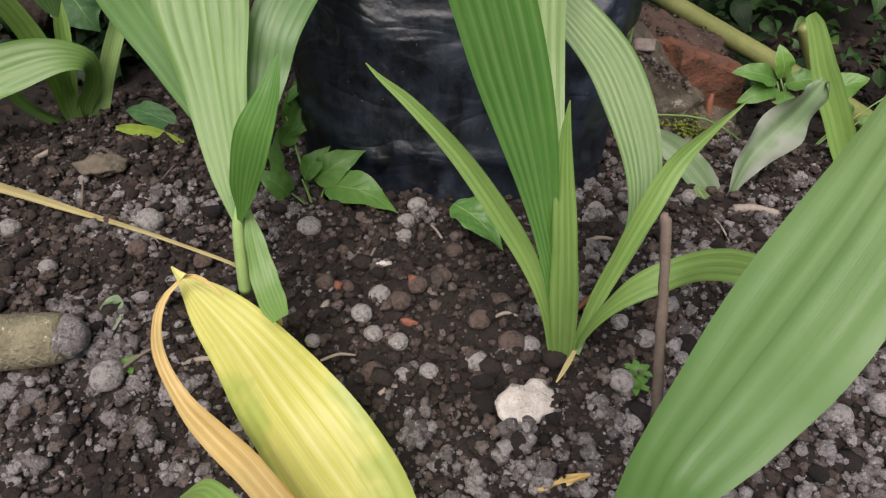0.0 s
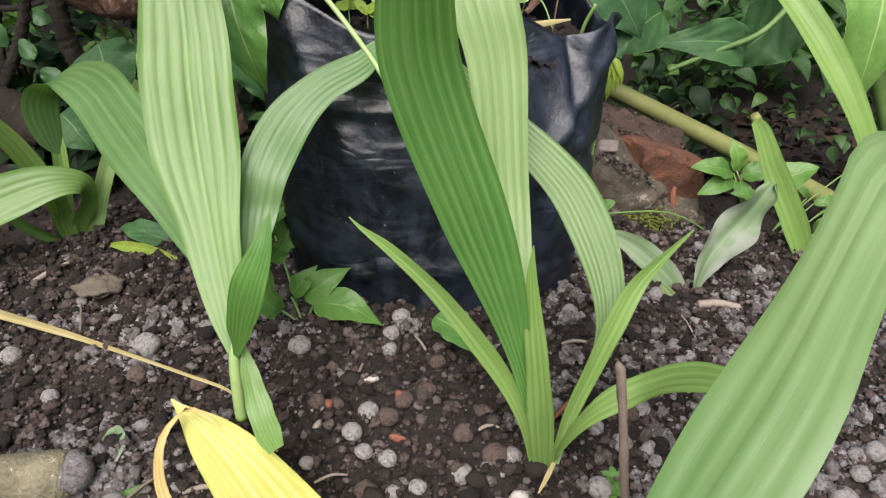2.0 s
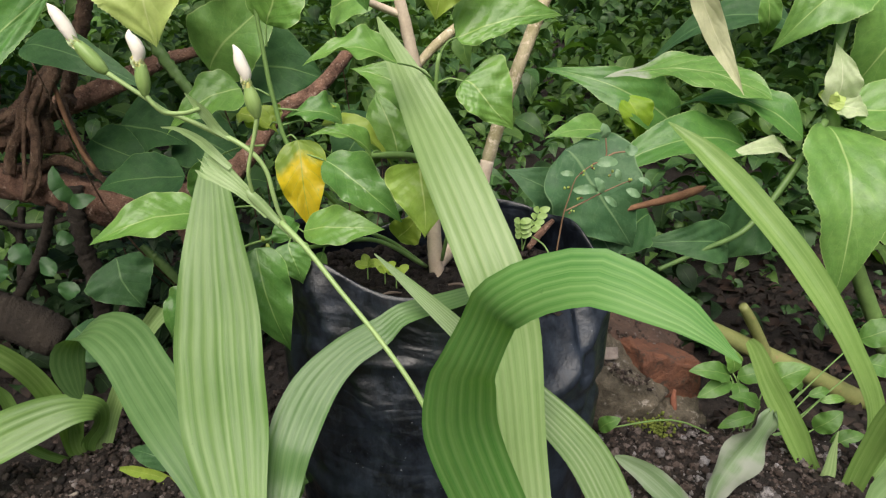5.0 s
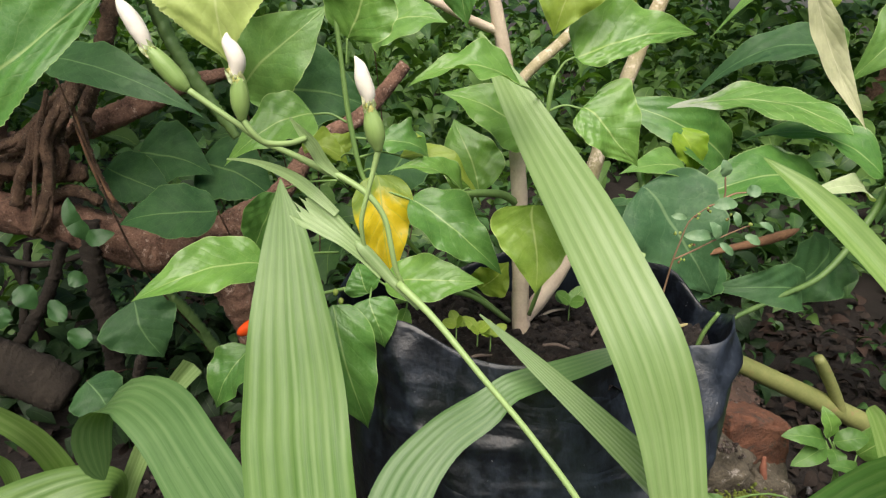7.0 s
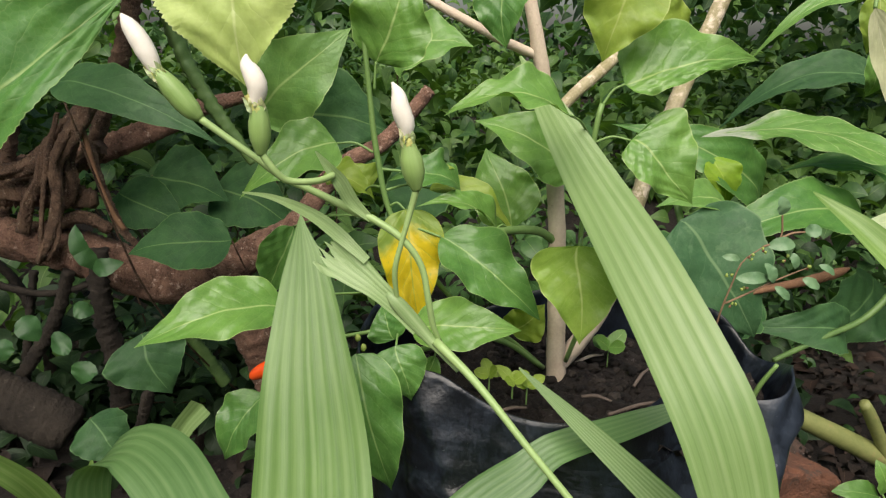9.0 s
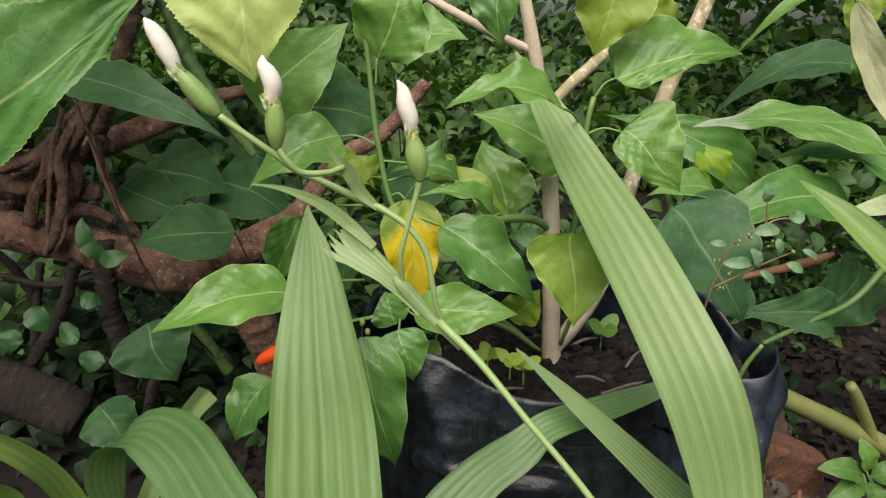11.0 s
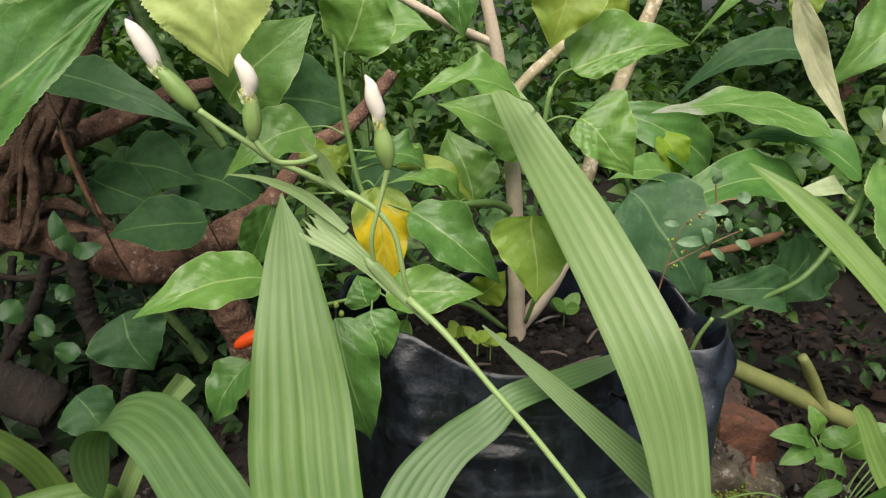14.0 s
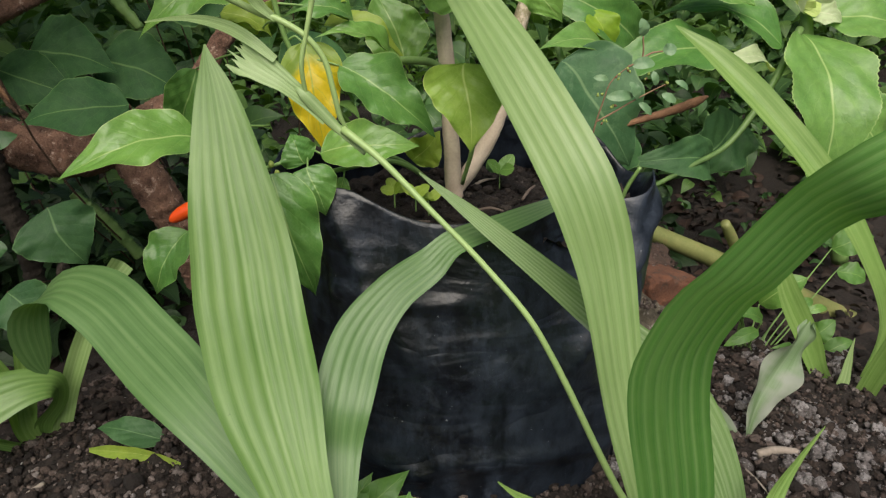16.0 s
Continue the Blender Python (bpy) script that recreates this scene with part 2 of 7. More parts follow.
VINELEAF = veined_material("vine_leaf", (0.040, 0.114, 0.046), (0.075, 0.168, 0.070), (0.17, 0.28, 0.13), 0.50, 0.15, sides=6.0, patch=(0.085, 0.175, 0.078), patch_at=0.56, patch_scale=45.0, ior=1.36)
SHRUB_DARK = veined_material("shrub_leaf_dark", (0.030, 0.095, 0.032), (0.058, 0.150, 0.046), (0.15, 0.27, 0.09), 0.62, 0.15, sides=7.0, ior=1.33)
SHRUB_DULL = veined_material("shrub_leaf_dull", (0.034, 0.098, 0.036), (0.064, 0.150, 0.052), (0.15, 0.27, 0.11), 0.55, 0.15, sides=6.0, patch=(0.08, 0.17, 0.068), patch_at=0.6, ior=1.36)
DRYLEAF = veined_material("dry_leaf", (0.60, 0.62, 0.36), (0.74, 0.73, 0.48), (0.80, 0.78, 0.54), 0.55, 0.35, patch=(0.50, 0.30, 0.17), patch_at=0.72)
NEWLEAF = veined_material("new_leaf", (0.46, 0.58, 0.30), (0.62, 0.70, 0.44), (0.72, 0.76, 0.52), 0.5, 0.35)
WEED = veined_material("weed_leaf", (0.085, 0.210, 0.040), (0.135, 0.285, 0.060), (0.24, 0.38, 0.11), 0.45, 0.3, 5.0)
THICKET = veined_material("thicket_leaf", (0.038, 0.105, 0.030), (0.092, 0.205, 0.054), (0.18, 0.30, 0.09), 0.5, 0.25, 5.0, islands=True)
THICKET_LIGHT = veined_material("thicket_leaf_light", (0.085, 0.195, 0.045), (0.18, 0.325, 0.075), (0.28, 0.42, 0.13), 0.5, 0.35, 5.0, islands=True)
FERNLEAF = rough_material("fern_leaflet", (0.22, 0.36, 0.10), (0.32, 0.46, 0.15), 90.0, None, rough=0.5, relief=0.15, dist=0.0005)
# Near-black leaf colour that carries the shade under the shrubs.
THICKET_SHADE = veined_material("thicket_leaf_shade", (0.014, 0.040, 0.012), (0.038, 0.088, 0.026), (0.07, 0.13, 0.045), 0.55, 0.15, 5.0, islands=True)
PALEWEED = rough_material("pale_weed_leaf", (0.085, 0.180, 0.080), (0.150, 0.260, 0.125), 120.0, None, rough=0.5, relief=0.2, dist=0.0004)
# Dark green weed leaf, darkened further for the shade below the branch.
UNDERLEAF_SHADE = rough_material("understorey_shade_leaf", (0.024, 0.080, 0.022), (0.046, 0.125, 0.034), 70.0, None, rough=0.5, relief=0.2, dist=0.0005)
# The silver crown paints a sky glint onto one end of the leaf.
SHEENTIP = veined_material("shrub_leaf_sheen_tip", (0.115, 0.270, 0.055), (0.180, 0.350, 0.075), (0.46, 0.58, 0.26), 0.40, sides=8.0, crown=(0.42, 0.47, 0.36))
LITTER_RED = veined_material("dead_leaf", (0.020, 0.011, 0.008), (0.075, 0.038, 0.025), (0.14, 0.08, 0.05), 0.8, 0.05, 5.0, islands=True)
# Leaf brown, kept extra dark to carry the shade on the ground.
LITTER = veined_material("litter_leaf", (0.013, 0.009, 0.007), (0.048, 0.030, 0.021), (0.07, 0.048, 0.032), 0.85, 0.05, 5.0, islands=True)
STEM_DARK = rough_material("dark_green_stem", (0.075, 0.150, 0.040), (0.125, 0.215, 0.060), 60.0, None, rough=0.55, relief=0.2, dist=0.0006)
STEM = rough_material("green_stem", (0.14, 0.25, 0.07), (0.20, 0.33, 0.10), 60.0, None, rough=0.5, relief=0.2, dist=0.0006)
PEDUNCLE = rough_material("flower_stalk", (0.25, 0.38, 0.13), (0.32, 0.45, 0.17), 70.0, None, rough=0.45, relief=0.15, dist=0.0004)
NECK = rough_material("flower_neck", (0.40, 0.44, 0.10), (0.60, 0.57, 0.20), 160.0, (0.50, 0.30, 0.09), 0.62, 0.5, 0.5, 0.001)
BUDWHITE = rough_material("bud_petal", (0.80, 0.74, 0.62), (0.88, 0.84, 0.74), 90.0, (0.78, 0.66, 0.50), 0.7, 0.55, 0.15, 0.0005)
CANE = rough_material("cane", (0.165, 0.190, 0.060), (0.255, 0.265, 0.095), 22.0, (0.29, 0.20, 0.10), 0.60, 0.55, 0.4, 0.0015)
TRUNK = rough_material("chili_bark", (0.56, 0.44, 0.335), (0.75, 0.63, 0.50), 60.0, (0.36, 0.27, 0.18), 0.66, 0.85, 0.5, 0.0015)
TRUNK_GREEN = rough_material("chili_green_bark", (0.30, 0.26, 0.13), (0.56, 0.48, 0.32), 55.0, (0.74, 0.63, 0.49), 0.52, 0.75, 0.7, 0.002)
BARK = rough_material("branch_bark", (0.065, 0.031, 0.020), (0.340, 0.190, 0.130), 55.0, (0.54, 0.39, 0.31), 0.58, 0.88, 1.0, 0.006)
VINE = rough_material("dead_vine", (0.050, 0.027, 0.017), (0.240, 0.145, 0.092), 70.0, (0.42, 0.31, 0.22), 0.59, 0.9, 1.0, 0.006)
LOG = rough_material("cut_branch_bark", (0.105, 0.094, 0.056), (0.26, 0.235, 0.150), 45.0, (0.52, 0.50, 0.39), 0.60, 0.85, 1.0, 0.004, pale_scale=2.2)
STONE = rough_material("field_stone", (0.085, 0.070, 0.050), (0.165, 0.140, 0.105), 40.0, (0.26, 0.23, 0.19), 0.62, 0.9, 0.8, 0.004)
SOIL = rough_material("soil", (0.014, 0.0098, 0.008), (0.046, 0.033, 0.027), 150.0, (0.15, 0.122, 0.115), 0.61, 0.95, 1.0, 0.007, pale_scale=0.8)


def crumb_material(name, stops, scale, pale, pale_at):
    """Crumbs that differ one from another, each mottled."""
    m = Mat(name)
    geo = m.t.nodes.new("ShaderNodeNewGeometry")
    c = m.ramp(geo.outputs["Random Per Island"], *stops)
    fine = m.noise(scale, 5.0, None, 0.7)
    c = m.mix(m.ramp(fine, (0.35, (0.65, 0.65, 0.65)), (0.52, (0, 0, 0))), c, (0.012, 0.009, 0.008))
    c = m.mix(m.ramp(m.noise(scale * 0.8, 6.0, None, 0.7), (pale_at, (0, 0, 0)), (pale_at + 0.08, (0.9, 0.9, 0.9))), c, pale)
    m.colour(c)
    m.set(Roughness=0.95)
    m.bump(m.math("ADD", fine, m.math("MULTIPLY", m.noise(scale * 3.0), 0.6)), 1.0, 0.004)
    return m.m


CRUMB = crumb_material("soil_crumb", ((0.0, (0.016, 0.011, 0.009)), (0.40, (0.062, 0.042, 0.033)), (0.74, (0.132, 0.094, 0.079)), (0.94, (0.215, 0.170, 0.153)), (1.0, (0.30, 0.26, 0.245))), 420.0, (0.24, 0.21, 0.20), 0.63)
# Potting soil tone; its darkness also serves as shade on the far ground.
CRUMB_DARK = crumb_material("potting_and_shade_crumb", ((0.0, (0.010, 0.007, 0.006)), (0.5, (0.024, 0.016, 0.013)), (0.85, (0.042, 0.030, 0.024)), (1.0, (0.11, 0.088, 0.075))), 380.0, (0.09, 0.075, 0.066), 0.70)
CRUMB_PALE = crumb_material("ashen_crumb", ((0.0, (0.14, 0.122, 0.118)), (0.5, (0.28, 0.252, 0.25)), (1.0, (0.46, 0.43, 0.432))), 420.0, (0.60, 0.575, 0.58), 0.58)
PEBBLE = crumb_material("clay_pebble", ((0.0, (0.30, 0.275, 0.265)), (1.0, (0.40, 0.37, 0.36))), 300.0, (0.56, 0.53, 0.52), 0.58)
PEBBLE_DARK = crumb_material("dark_pebble", ((0.0, (0.075, 0.050, 0.040)), (1.0, (0.15, 0.105, 0.088))), 300.0, (0.22, 0.19, 0.175), 0.62)
SHELL = rough_material("shell_white", (0.42, 0.37, 0.33), (0.74, 0.69, 0.64), 110.0, (0.22, 0.18, 0.155), 0.60, 0.75, 0.9, 0.003)
RUST = rough_material("brick_chip", (0.17, 0.062, 0.038), (0.27, 0.105, 0.062), 80.0, None, rough=0.9)
BRICK = rough_material("red_brick", (0.080, 0.034, 0.021), (0.185, 0.074, 0.041), 34.0, (0.060, 0.040, 0.030), 0.54, 0.93, 1.0, 0.005)
BRICK_DARK = rough_material("dark_brick", (0.045, 0.028, 0.021), (0.110, 0.062, 0.045), 45.0, (0.16, 0.12, 0.10), 0.62, 0.92, 0.9, 0.005)
MOSSY = rough_material("mossy_brick", (0.042, 0.035, 0.024), (0.180, 0.150, 0.108), 60.0, (0.38, 0.34, 0.30), 0.58, 0.93, 1.0, 0.006, pale_scale=0.6)
STONE_PALE = rough_material("mortar", (0.18, 0.14, 0.125), (0.32, 0.27, 0.24), 90.0, None, rough=0.95, relief=0.8, dist=0.003)
MOSS = rough_material("moss", (0.10, 0.14, 0.02), (0.20, 0.24, 0.04), 120.0, None, rough=0.95, relief=1.0)
SPLITWOOD = rough_material("split_wood", (0.11, 0.052, 0.026), (0.24, 0.125, 0.065), 60.0, (0.38, 0.25, 0.15), 0.62, 0.85, 0.7, 0.002)
# Log brown, darkened to stand in for the shade beneath the branch.
DEADLOG_SHADE = rough_material("dead_log_shade", (0.013, 0.009, 0.006), (0.038, 0.029, 0.021), 30.0, (0.085, 0.068, 0.052), 0.62, 0.9, 0.8, 0.004)
STICK = rough_material("dry_stick", (0.11, 0.080, 0.065), (0.19, 0.145, 0.12), 60.0, (0.30, 0.25, 0.21), 0.64, 0.85, 0.5, 0.001)
TWIGPALE = rough_material("pale_twig", (0.22, 0.18, 0.15), (0.36, 0.31, 0.26), 60.0, None, rough=0.9, relief=0.4, dist=0.001)
REDSTEM = rough_material("reddish_stem", (0.17, 0.095, 0.055), (0.30, 0.19, 0.11), 60.0, None, rough=0.7, relief=0.3, dist=0.0005)
FRUIT = rough_material("chili_red", (0.80, 0.075, 0.012), (0.86, 0.11, 0.02), 30.0, None, rough=0.2, relief=0.05, dist=0.0005)


def plastic():
    """Thin black sheet, dusty in clouds and drips, scuffed, shiny where it is clean."""
    m = Mat("black_plastic")
    stretch = m.t.nodes.new("ShaderNodeMapping")
    stretch.inputs["Scale"].default_value = (1.0, 1.0, 0.5)
    m.link(m.place(), stretch.inputs[0])
    broad = m.math("ADD", m.math("MULTIPLY", m.noise(7.0, 5.0, stretch.outputs[0], 0.6), 0.45), m.math("MULTIPLY", m.noise(60.0, 6.0, stretch.outputs[0], 0.75), 0.55))
    dust = m.ramp(broad, (0.44, (0, 0, 0)), (0.60, (1, 1, 1)))
    c = m.mix(dust, (0.0030, 0.0042, 0.0070), (0.020, 0.028, 0.043))
    scuff = m.n("ShaderNodeTexNoise", Scale=26.0, Detail=8.0, Roughness=0.75, Distortion=1.4)
    m.link(m.place(), scuff.inputs["Vector"])
    c = m.mix(m.ramp(scuff.outputs["Fac"], (0.58, (0, 0, 0)), (0.74, (0.50, 0.50, 0.50))), c, (0.070, 0.084, 0.108))
    c = m.mix(m.ramp(m.noise(300.0, 3.0), (0.71, (0, 0, 0)), (0.76, (0.75, 0.75, 0.75))), c, (0.22, 0.23, 0.25))
    m.colour(c)
    m.link(m.math("ADD", m.math("MULTIPLY", dust, 0.16), m.math("ADD", m.math("MULTIPLY", scuff.outputs["Fac"], 0.20), 0.21)), m.p.inputs["Roughness"])
    m.set(IOR=1.5)
    lying = m.t.nodes.new("ShaderNodeMapping")
    lying.inputs["Scale"].default_value = (0.8, 0.8, 1.9)
    lying.inputs["Rotation"].default_value = (0.0, 0.35, 0.0)
    m.link(m.place(), lying.inputs[0])
    fold = m.n("ShaderNodeTexNoise", Scale=12.0, Detail=2.5, Roughness=0.5, Distortion=0.9)
    m.link(lying.outputs[0], fold.inputs["Vector"])
    pinch = m.math("ABSOLUTE", m.math("SUBTRACT", fold.outputs["Fac"], 0.5))
    small = m.math("ABSOLUTE", m.math("SUBTRACT", m.noise(55.0, 3.0), 0.5))
    m.bump(m.math("ADD", m.math("MULTIPLY", pinch, 1.1), m.math("ADD", m.math("MULTIPLY", small, 0.14), m.math("MULTIPLY", m.noise(260.0, 3.0), 0.06))), 0.55, 0.010)
    return m.m


BAG = plastic()


# ---- geometry helpers ----
def mesh_of(name, verts, faces, material, uvs=None, smooth=True):
    me = bpy.data.meshes.new(name)
    me.from_pydata([tuple(map(float, v)) for v in verts] if len(verts) < 20000 else verts, [], faces)
    if uvs is not None:
        layer = me.uv_layers.new(name="UVMap")
        idx = np.empty(len(me.loops), dtype=np.int32)
        me.loops.foreach_get("vertex_index", idx)
        layer.data.foreach_set("uv", np.asarray(uvs, dtype=np.float32)[idx].ravel())
    me.polygons.foreach_set("use_smooth", np.full(len(me.polygons), smooth))
    me.materials.append(material)
    me.update()
    return me


def thing(name, at, label, category, group="", kind=""):
    ob = new(name)
    ob.location = at
    ob.empty_display_size = 0.02
    return tagged(ob, label, category, group, kind)


def part(name, geo, material, parent, label="", smooth=True):
    """One mesh under a thing or a part; geo is in world metres."""
    verts, faces, uvs = geo
    root = parent
    while root.parent:
        root = root.parent
    verts = np.asarray(verts, dtype=float) - np.array(root.location)
    ob = new(name, mesh_of(name, verts, faces, material, uvs, smooth))
    ob.parent = parent
    if label:
        ob["label"] = label
    return ob


def lone(name, geo, material, label, category, group="", kind="", smooth=True):
    """A thing of one mesh, its origin at its lowest middle."""
    verts, faces, uvs = geo
    verts = np.asarray(verts, dtype=float)
    at = np.array([verts[:, 0].mean(), verts[:, 1].mean(), verts[:, 2].min()])
    ob = new(name, mesh_of(name, verts - at, faces, material, uvs, smooth))
    ob.location = at
    return tagged(ob, label, category, group, kind)


def spline(rows, n):
    """A smooth run of n rows through the given rows."""
    r = np.asarray(rows, dtype=float)
    d = np.r_[0, np.cumsum(np.linalg.norm(np.diff(r[:, :3], axis=0), axis=1) + 1e-6)]
    s = np.linspace(0, d[-1], n)
    m = np.zeros_like(r)
    for i in range(len(r)):
        a, b = max(i - 1, 0), min(i + 1, len(r) - 1)
        m[i] = (r[b] - r[a]) / (d[b] - d[a])
    k = np.clip(np.searchsorted(d, s, side="right") - 1, 0, len(r) - 2)
    h = (d[k + 1] - d[k])[:, None]
    u = ((s - d[k]) / (d[k + 1] - d[k]))[:, None]
    return (2 * u**3 - 3 * u**2 + 1) * r[k] + (u**3 - 2 * u**2 + u) * h * m[k] + (3 * u**2 - 2 * u**3) * r[k + 1] + (u**3 - u**2) * h * m[k + 1]


def unit(v):
    return v / np.maximum(np.linalg.norm(v, axis=-1, keepdims=True), 1e-9)


def grid_faces(n, m):
    i = np.arange(n - 1)[:, None] * m + np.arange(m - 1)[None, :]
    return np.stack([i, i + 1, i + m + 1, i + m], -1).reshape(-1, 4).tolist()


def blade(rows, across=(1, 0, 0), pleats=7, fold=0.0, ridge=0.018, wave=0.006, seed=0, cup=0.0, tear=0.0):
    """A ribbed blade along rows of x, y, z, width. across: one side direction, or one a row."""
    n, m = 56, 4 * pleats + 1
    side = np.asarray(across, dtype=float)
    if side.ndim == 1:
        side = np.repeat(side[None], len(rows), 0)
    run = spline(np.c_[np.asarray(rows, dtype=float), side], n)
    c, w, a = run[:, :3], np.maximum(run[:, 3], 0.0006), run[:, 4:7]
    t = unit(np.gradient(c, axis=0))
    a = unit(a - (a * t).sum(1, keepdims=True) * t)
    nn = np.cross(a, t)
    v = np.linspace(-1, 1, m)
    saw = np.abs(((v + 1) / 2 * pleats) % 1.0 - 0.5) * 2 - 0.5
    s = np.linspace(0, 1, n)
    rng = np.random.RandomState(seed + 7)
    ph = rng.uniform(0, 6.28, 4)
    lift = (fold * np.abs(v) + cup * v * v)[None, :] * w[:, None] + saw[None, :] * ridge * w[:, None] * np.clip(np.sin(math.pi * s), 0.2, 1)[:, None]
    lift += wave * w[:, None] / 0.05 * 0.35 * (np.sin(s * 11 + ph[0])[:, None] * v[None, :] + np.sin(s * 17 + ph[1])[:, None] * (v**3)[None, :])
    ww = w * (1 + 0.02 * np.sin(s * 23 + ph[2]))
    p = c[:, None, :] + a[:, None, :] * (v[None, :, None] * ww[:, None, None] / 2) + nn[:, None, :] * lift[:, :, None]
    if tear:
        bite = tear * (np.abs(saw) + rng.uniform(-0.5, 0.8, m))
        p -= t[-1] * (np.clip((s - 0.75) / 0.25, 0, 1)[:, None] * bite[None, :])[:, :, None]
    uv = np.stack(np.broadcast_arrays((v[None, :] + 1) / 2, s[:, None]), -1)
    return p.reshape(-1, 3), grid_faces(n, m), uv.reshape(-1, 2)


def ovate(base, tip, width, face=(0, -0.5, 1), sag=0.12, fold=0.18, jag=0.0, wave=0.05, blunt=0.6, seed=0, n=44, m=17, skew=1.0, bulge=0.009, veins=7.0, point=1.22):
    """A net-veined leaf from its foot to its drawn-out tip, its upper side towards face, quilted between its side veins; skew narrows one half."""
    base, tip = np.array(base, dtype=float), np.array(tip, dtype=float)
    bulge = bulge if n > 20 else 0.0
    ax = tip - base
    length = np.linalg.norm(ax)
    t = ax / length
    f = np.array(face, dtype=float)
    f = unit(f - f.dot(t) * t)
    a = np.cross(t, f)
    s = np.linspace(0, 1, n)
    rng = np.random.RandomState(seed + 11)
    ph = rng.uniform(0, 6.28, 10)
    turn = rng.uniform(-0.55, 0.55) * (s - 0.4)
    prof = np.maximum(s, 0) ** blunt * np.maximum(1 - s, 0) ** point + 0.03 * np.sin(np.pi * s)
    prof /= prof.max()
    v = np.linspace(-1, 1, m)
    half = prof * width / 2
    edge = half[:, None] * np.where(v > 0, skew, 1.0)[None, :]
    edge = edge * (1 + 0.018 * np.sin(s * 19 + ph[6])[:, None] * np.sign(v)[None, :] + 0.014 * np.sin(s * 31 + ph[7])[:, None])
    if jag:
        edge = edge * (1 + jag * (((s * 38) % 1.0) - 0.5)[:, None] * (np.abs(v) ** 3)[None, :])
    lift = fold * (np.sqrt(v * v + 0.02) - 0.14)[None, :] * edge + sag * length * (4 * s * (1 - s) - 1.4 * s**3)[:, None]
    right = np.sin(s * 12 + ph[0]) + 0.7 * np.sin(s * 23 + ph[8])
    left = np.sin(s * 13 + ph[1]) + 0.7 * np.sin(s * 21 + ph[9])
    ripple = wave * width * (right[:, None] * (np.maximum(v, 0) ** 2.5)[None, :] + left[:, None] * (np.maximum(-v, 0) ** 2.5)[None, :]) * np.sqrt(prof)[:, None]
    cell = (s[:, None] * veins - 0.55 * veins * (np.abs(v) / 2)[None, :] ** 0.8) % 1.0
    pucker = bulge * width * (np.sin(np.pi * cell) - 0.6) * (np.abs(v) ** 0.5 * (1 - 0.5 * v * v))[None, :] * prof[:, None]
    pucker = pucker + 0.024 * width * np.sin(s[:, None] * 17 + ph[4] + 5 * v[None, :]) * np.sin(v[None, :] * 7 + ph[5] + 6 * s[:, None]) * prof[:, None]
    bend = 0.05 * width * np.sin(s * 3.0 + ph[2])
    out, up = v[None, :] * edge, lift + ripple + pucker
    c0, s0 = np.cos(turn)[:, None], np.sin(turn)[:, None]
    out, up = out * c0 + (bend * prof)[:, None], up + out * s0
    p = base + t * (s * length)[:, None, None] + a * out[:, :, None] + f * up[:, :, None]
    uv = np.stack(np.broadcast_arrays((v[None, :] + 1) / 2, s[:, None]), -1)
    return p.reshape(-1, 3), grid_faces(n, m), uv.reshape(-1, 2)


def tube(rows, sides=10, n=None, rough=0.0, seed=0, flat=1.0):
    """A closed stem along rows of x, y, z, thickness."""
    n = n or max(6, 7 * len(rows))
    run = spline(rows, n)
    c, r = run[:, :3], np.maximum(run[:, 3] / 2, 0.0002)
    t = unit(np.gradient(c, axis=0))
    ref = np.array([0.31, -0.9, 0.3])
    a = unit(np.cross(t, ref))
    b = np.cross(t, a)
    ang = np.linspace(0, 2 * math.pi, sides, endpoint=False)
    k = np.ones((n, sides))
    if rough:
        rng = np.random.RandomState(seed + 3)
        k += rough * (0.5 * np.sin(ang * 3 + rng.uniform(0, 6))[None, :] * np.sin(np.linspace(0, 5, n) + 1)[:, None] + rng.uniform(-0.5, 0.5, (n, sides)))
    p = c[:, None] + (a[:, None] * np.cos(ang)[None, :, None] + b[:, None] * np.sin(ang)[None, :, None] * flat) * (r[:, None] * k)[:, :, None]
    verts = np.r_[p.reshape(-1, 3), c[:1], c[-1:]]
    faces = []
    for i in range(n - 1):
        for j in range(sides):
            q = (j + 1) % sides
            faces.append((i * sides + j, i * sides + q, (i + 1) * sides + q, (i + 1) * sides + j))
    for j in range(sides):
        q = (j + 1) % sides
        faces.append((n * sides, q, j))
        faces.append((n * sides + 1, (n - 1) * sides + j, (n - 1) * sides + q))
    s = np.repeat(np.linspace(0, 1, n), sides)
    uv = np.c_[np.tile(ang / 6.2832, n), s]
    return verts, faces, np.r_[uv, [[0.5, 0.0], [0.5, 1.0]]]


def ball(level):
    bm = bmesh.new()
    bmesh.ops.create_icosphere(bm, subdivisions=level, radius=1.0)
    v = np.array([q.co[:] for q in bm.verts])
    f = [[q.index for q in face.verts] for face in bm.faces]
    bm.free()
    return v, f


BALLS = {k: ball(k) for k in (1, 2, 3)}


def lump(at, size, seed=0, rough=0.25, level=2, freq=1.6, turn=0.0):
    """A stone or clod with an uneven skin."""
    v, f = BALLS[level]
    off = Vector((seed * 3.7, seed * 1.9, seed * 0.7))
    k = np.array([1 + rough * noise.fractal(Vector(q) * freq + off, 0.9, 2.0, 4) for q in v])
    c, s = math.cos(turn), math.sin(turn)
    p = v * k[:, None] * np.array(size)
    p = np.c_[p[:, 0] * c - p[:, 1] * s, p[:, 0] * s + p[:, 1] * c, p[:, 2]]
    return p + np.array(at), f, None


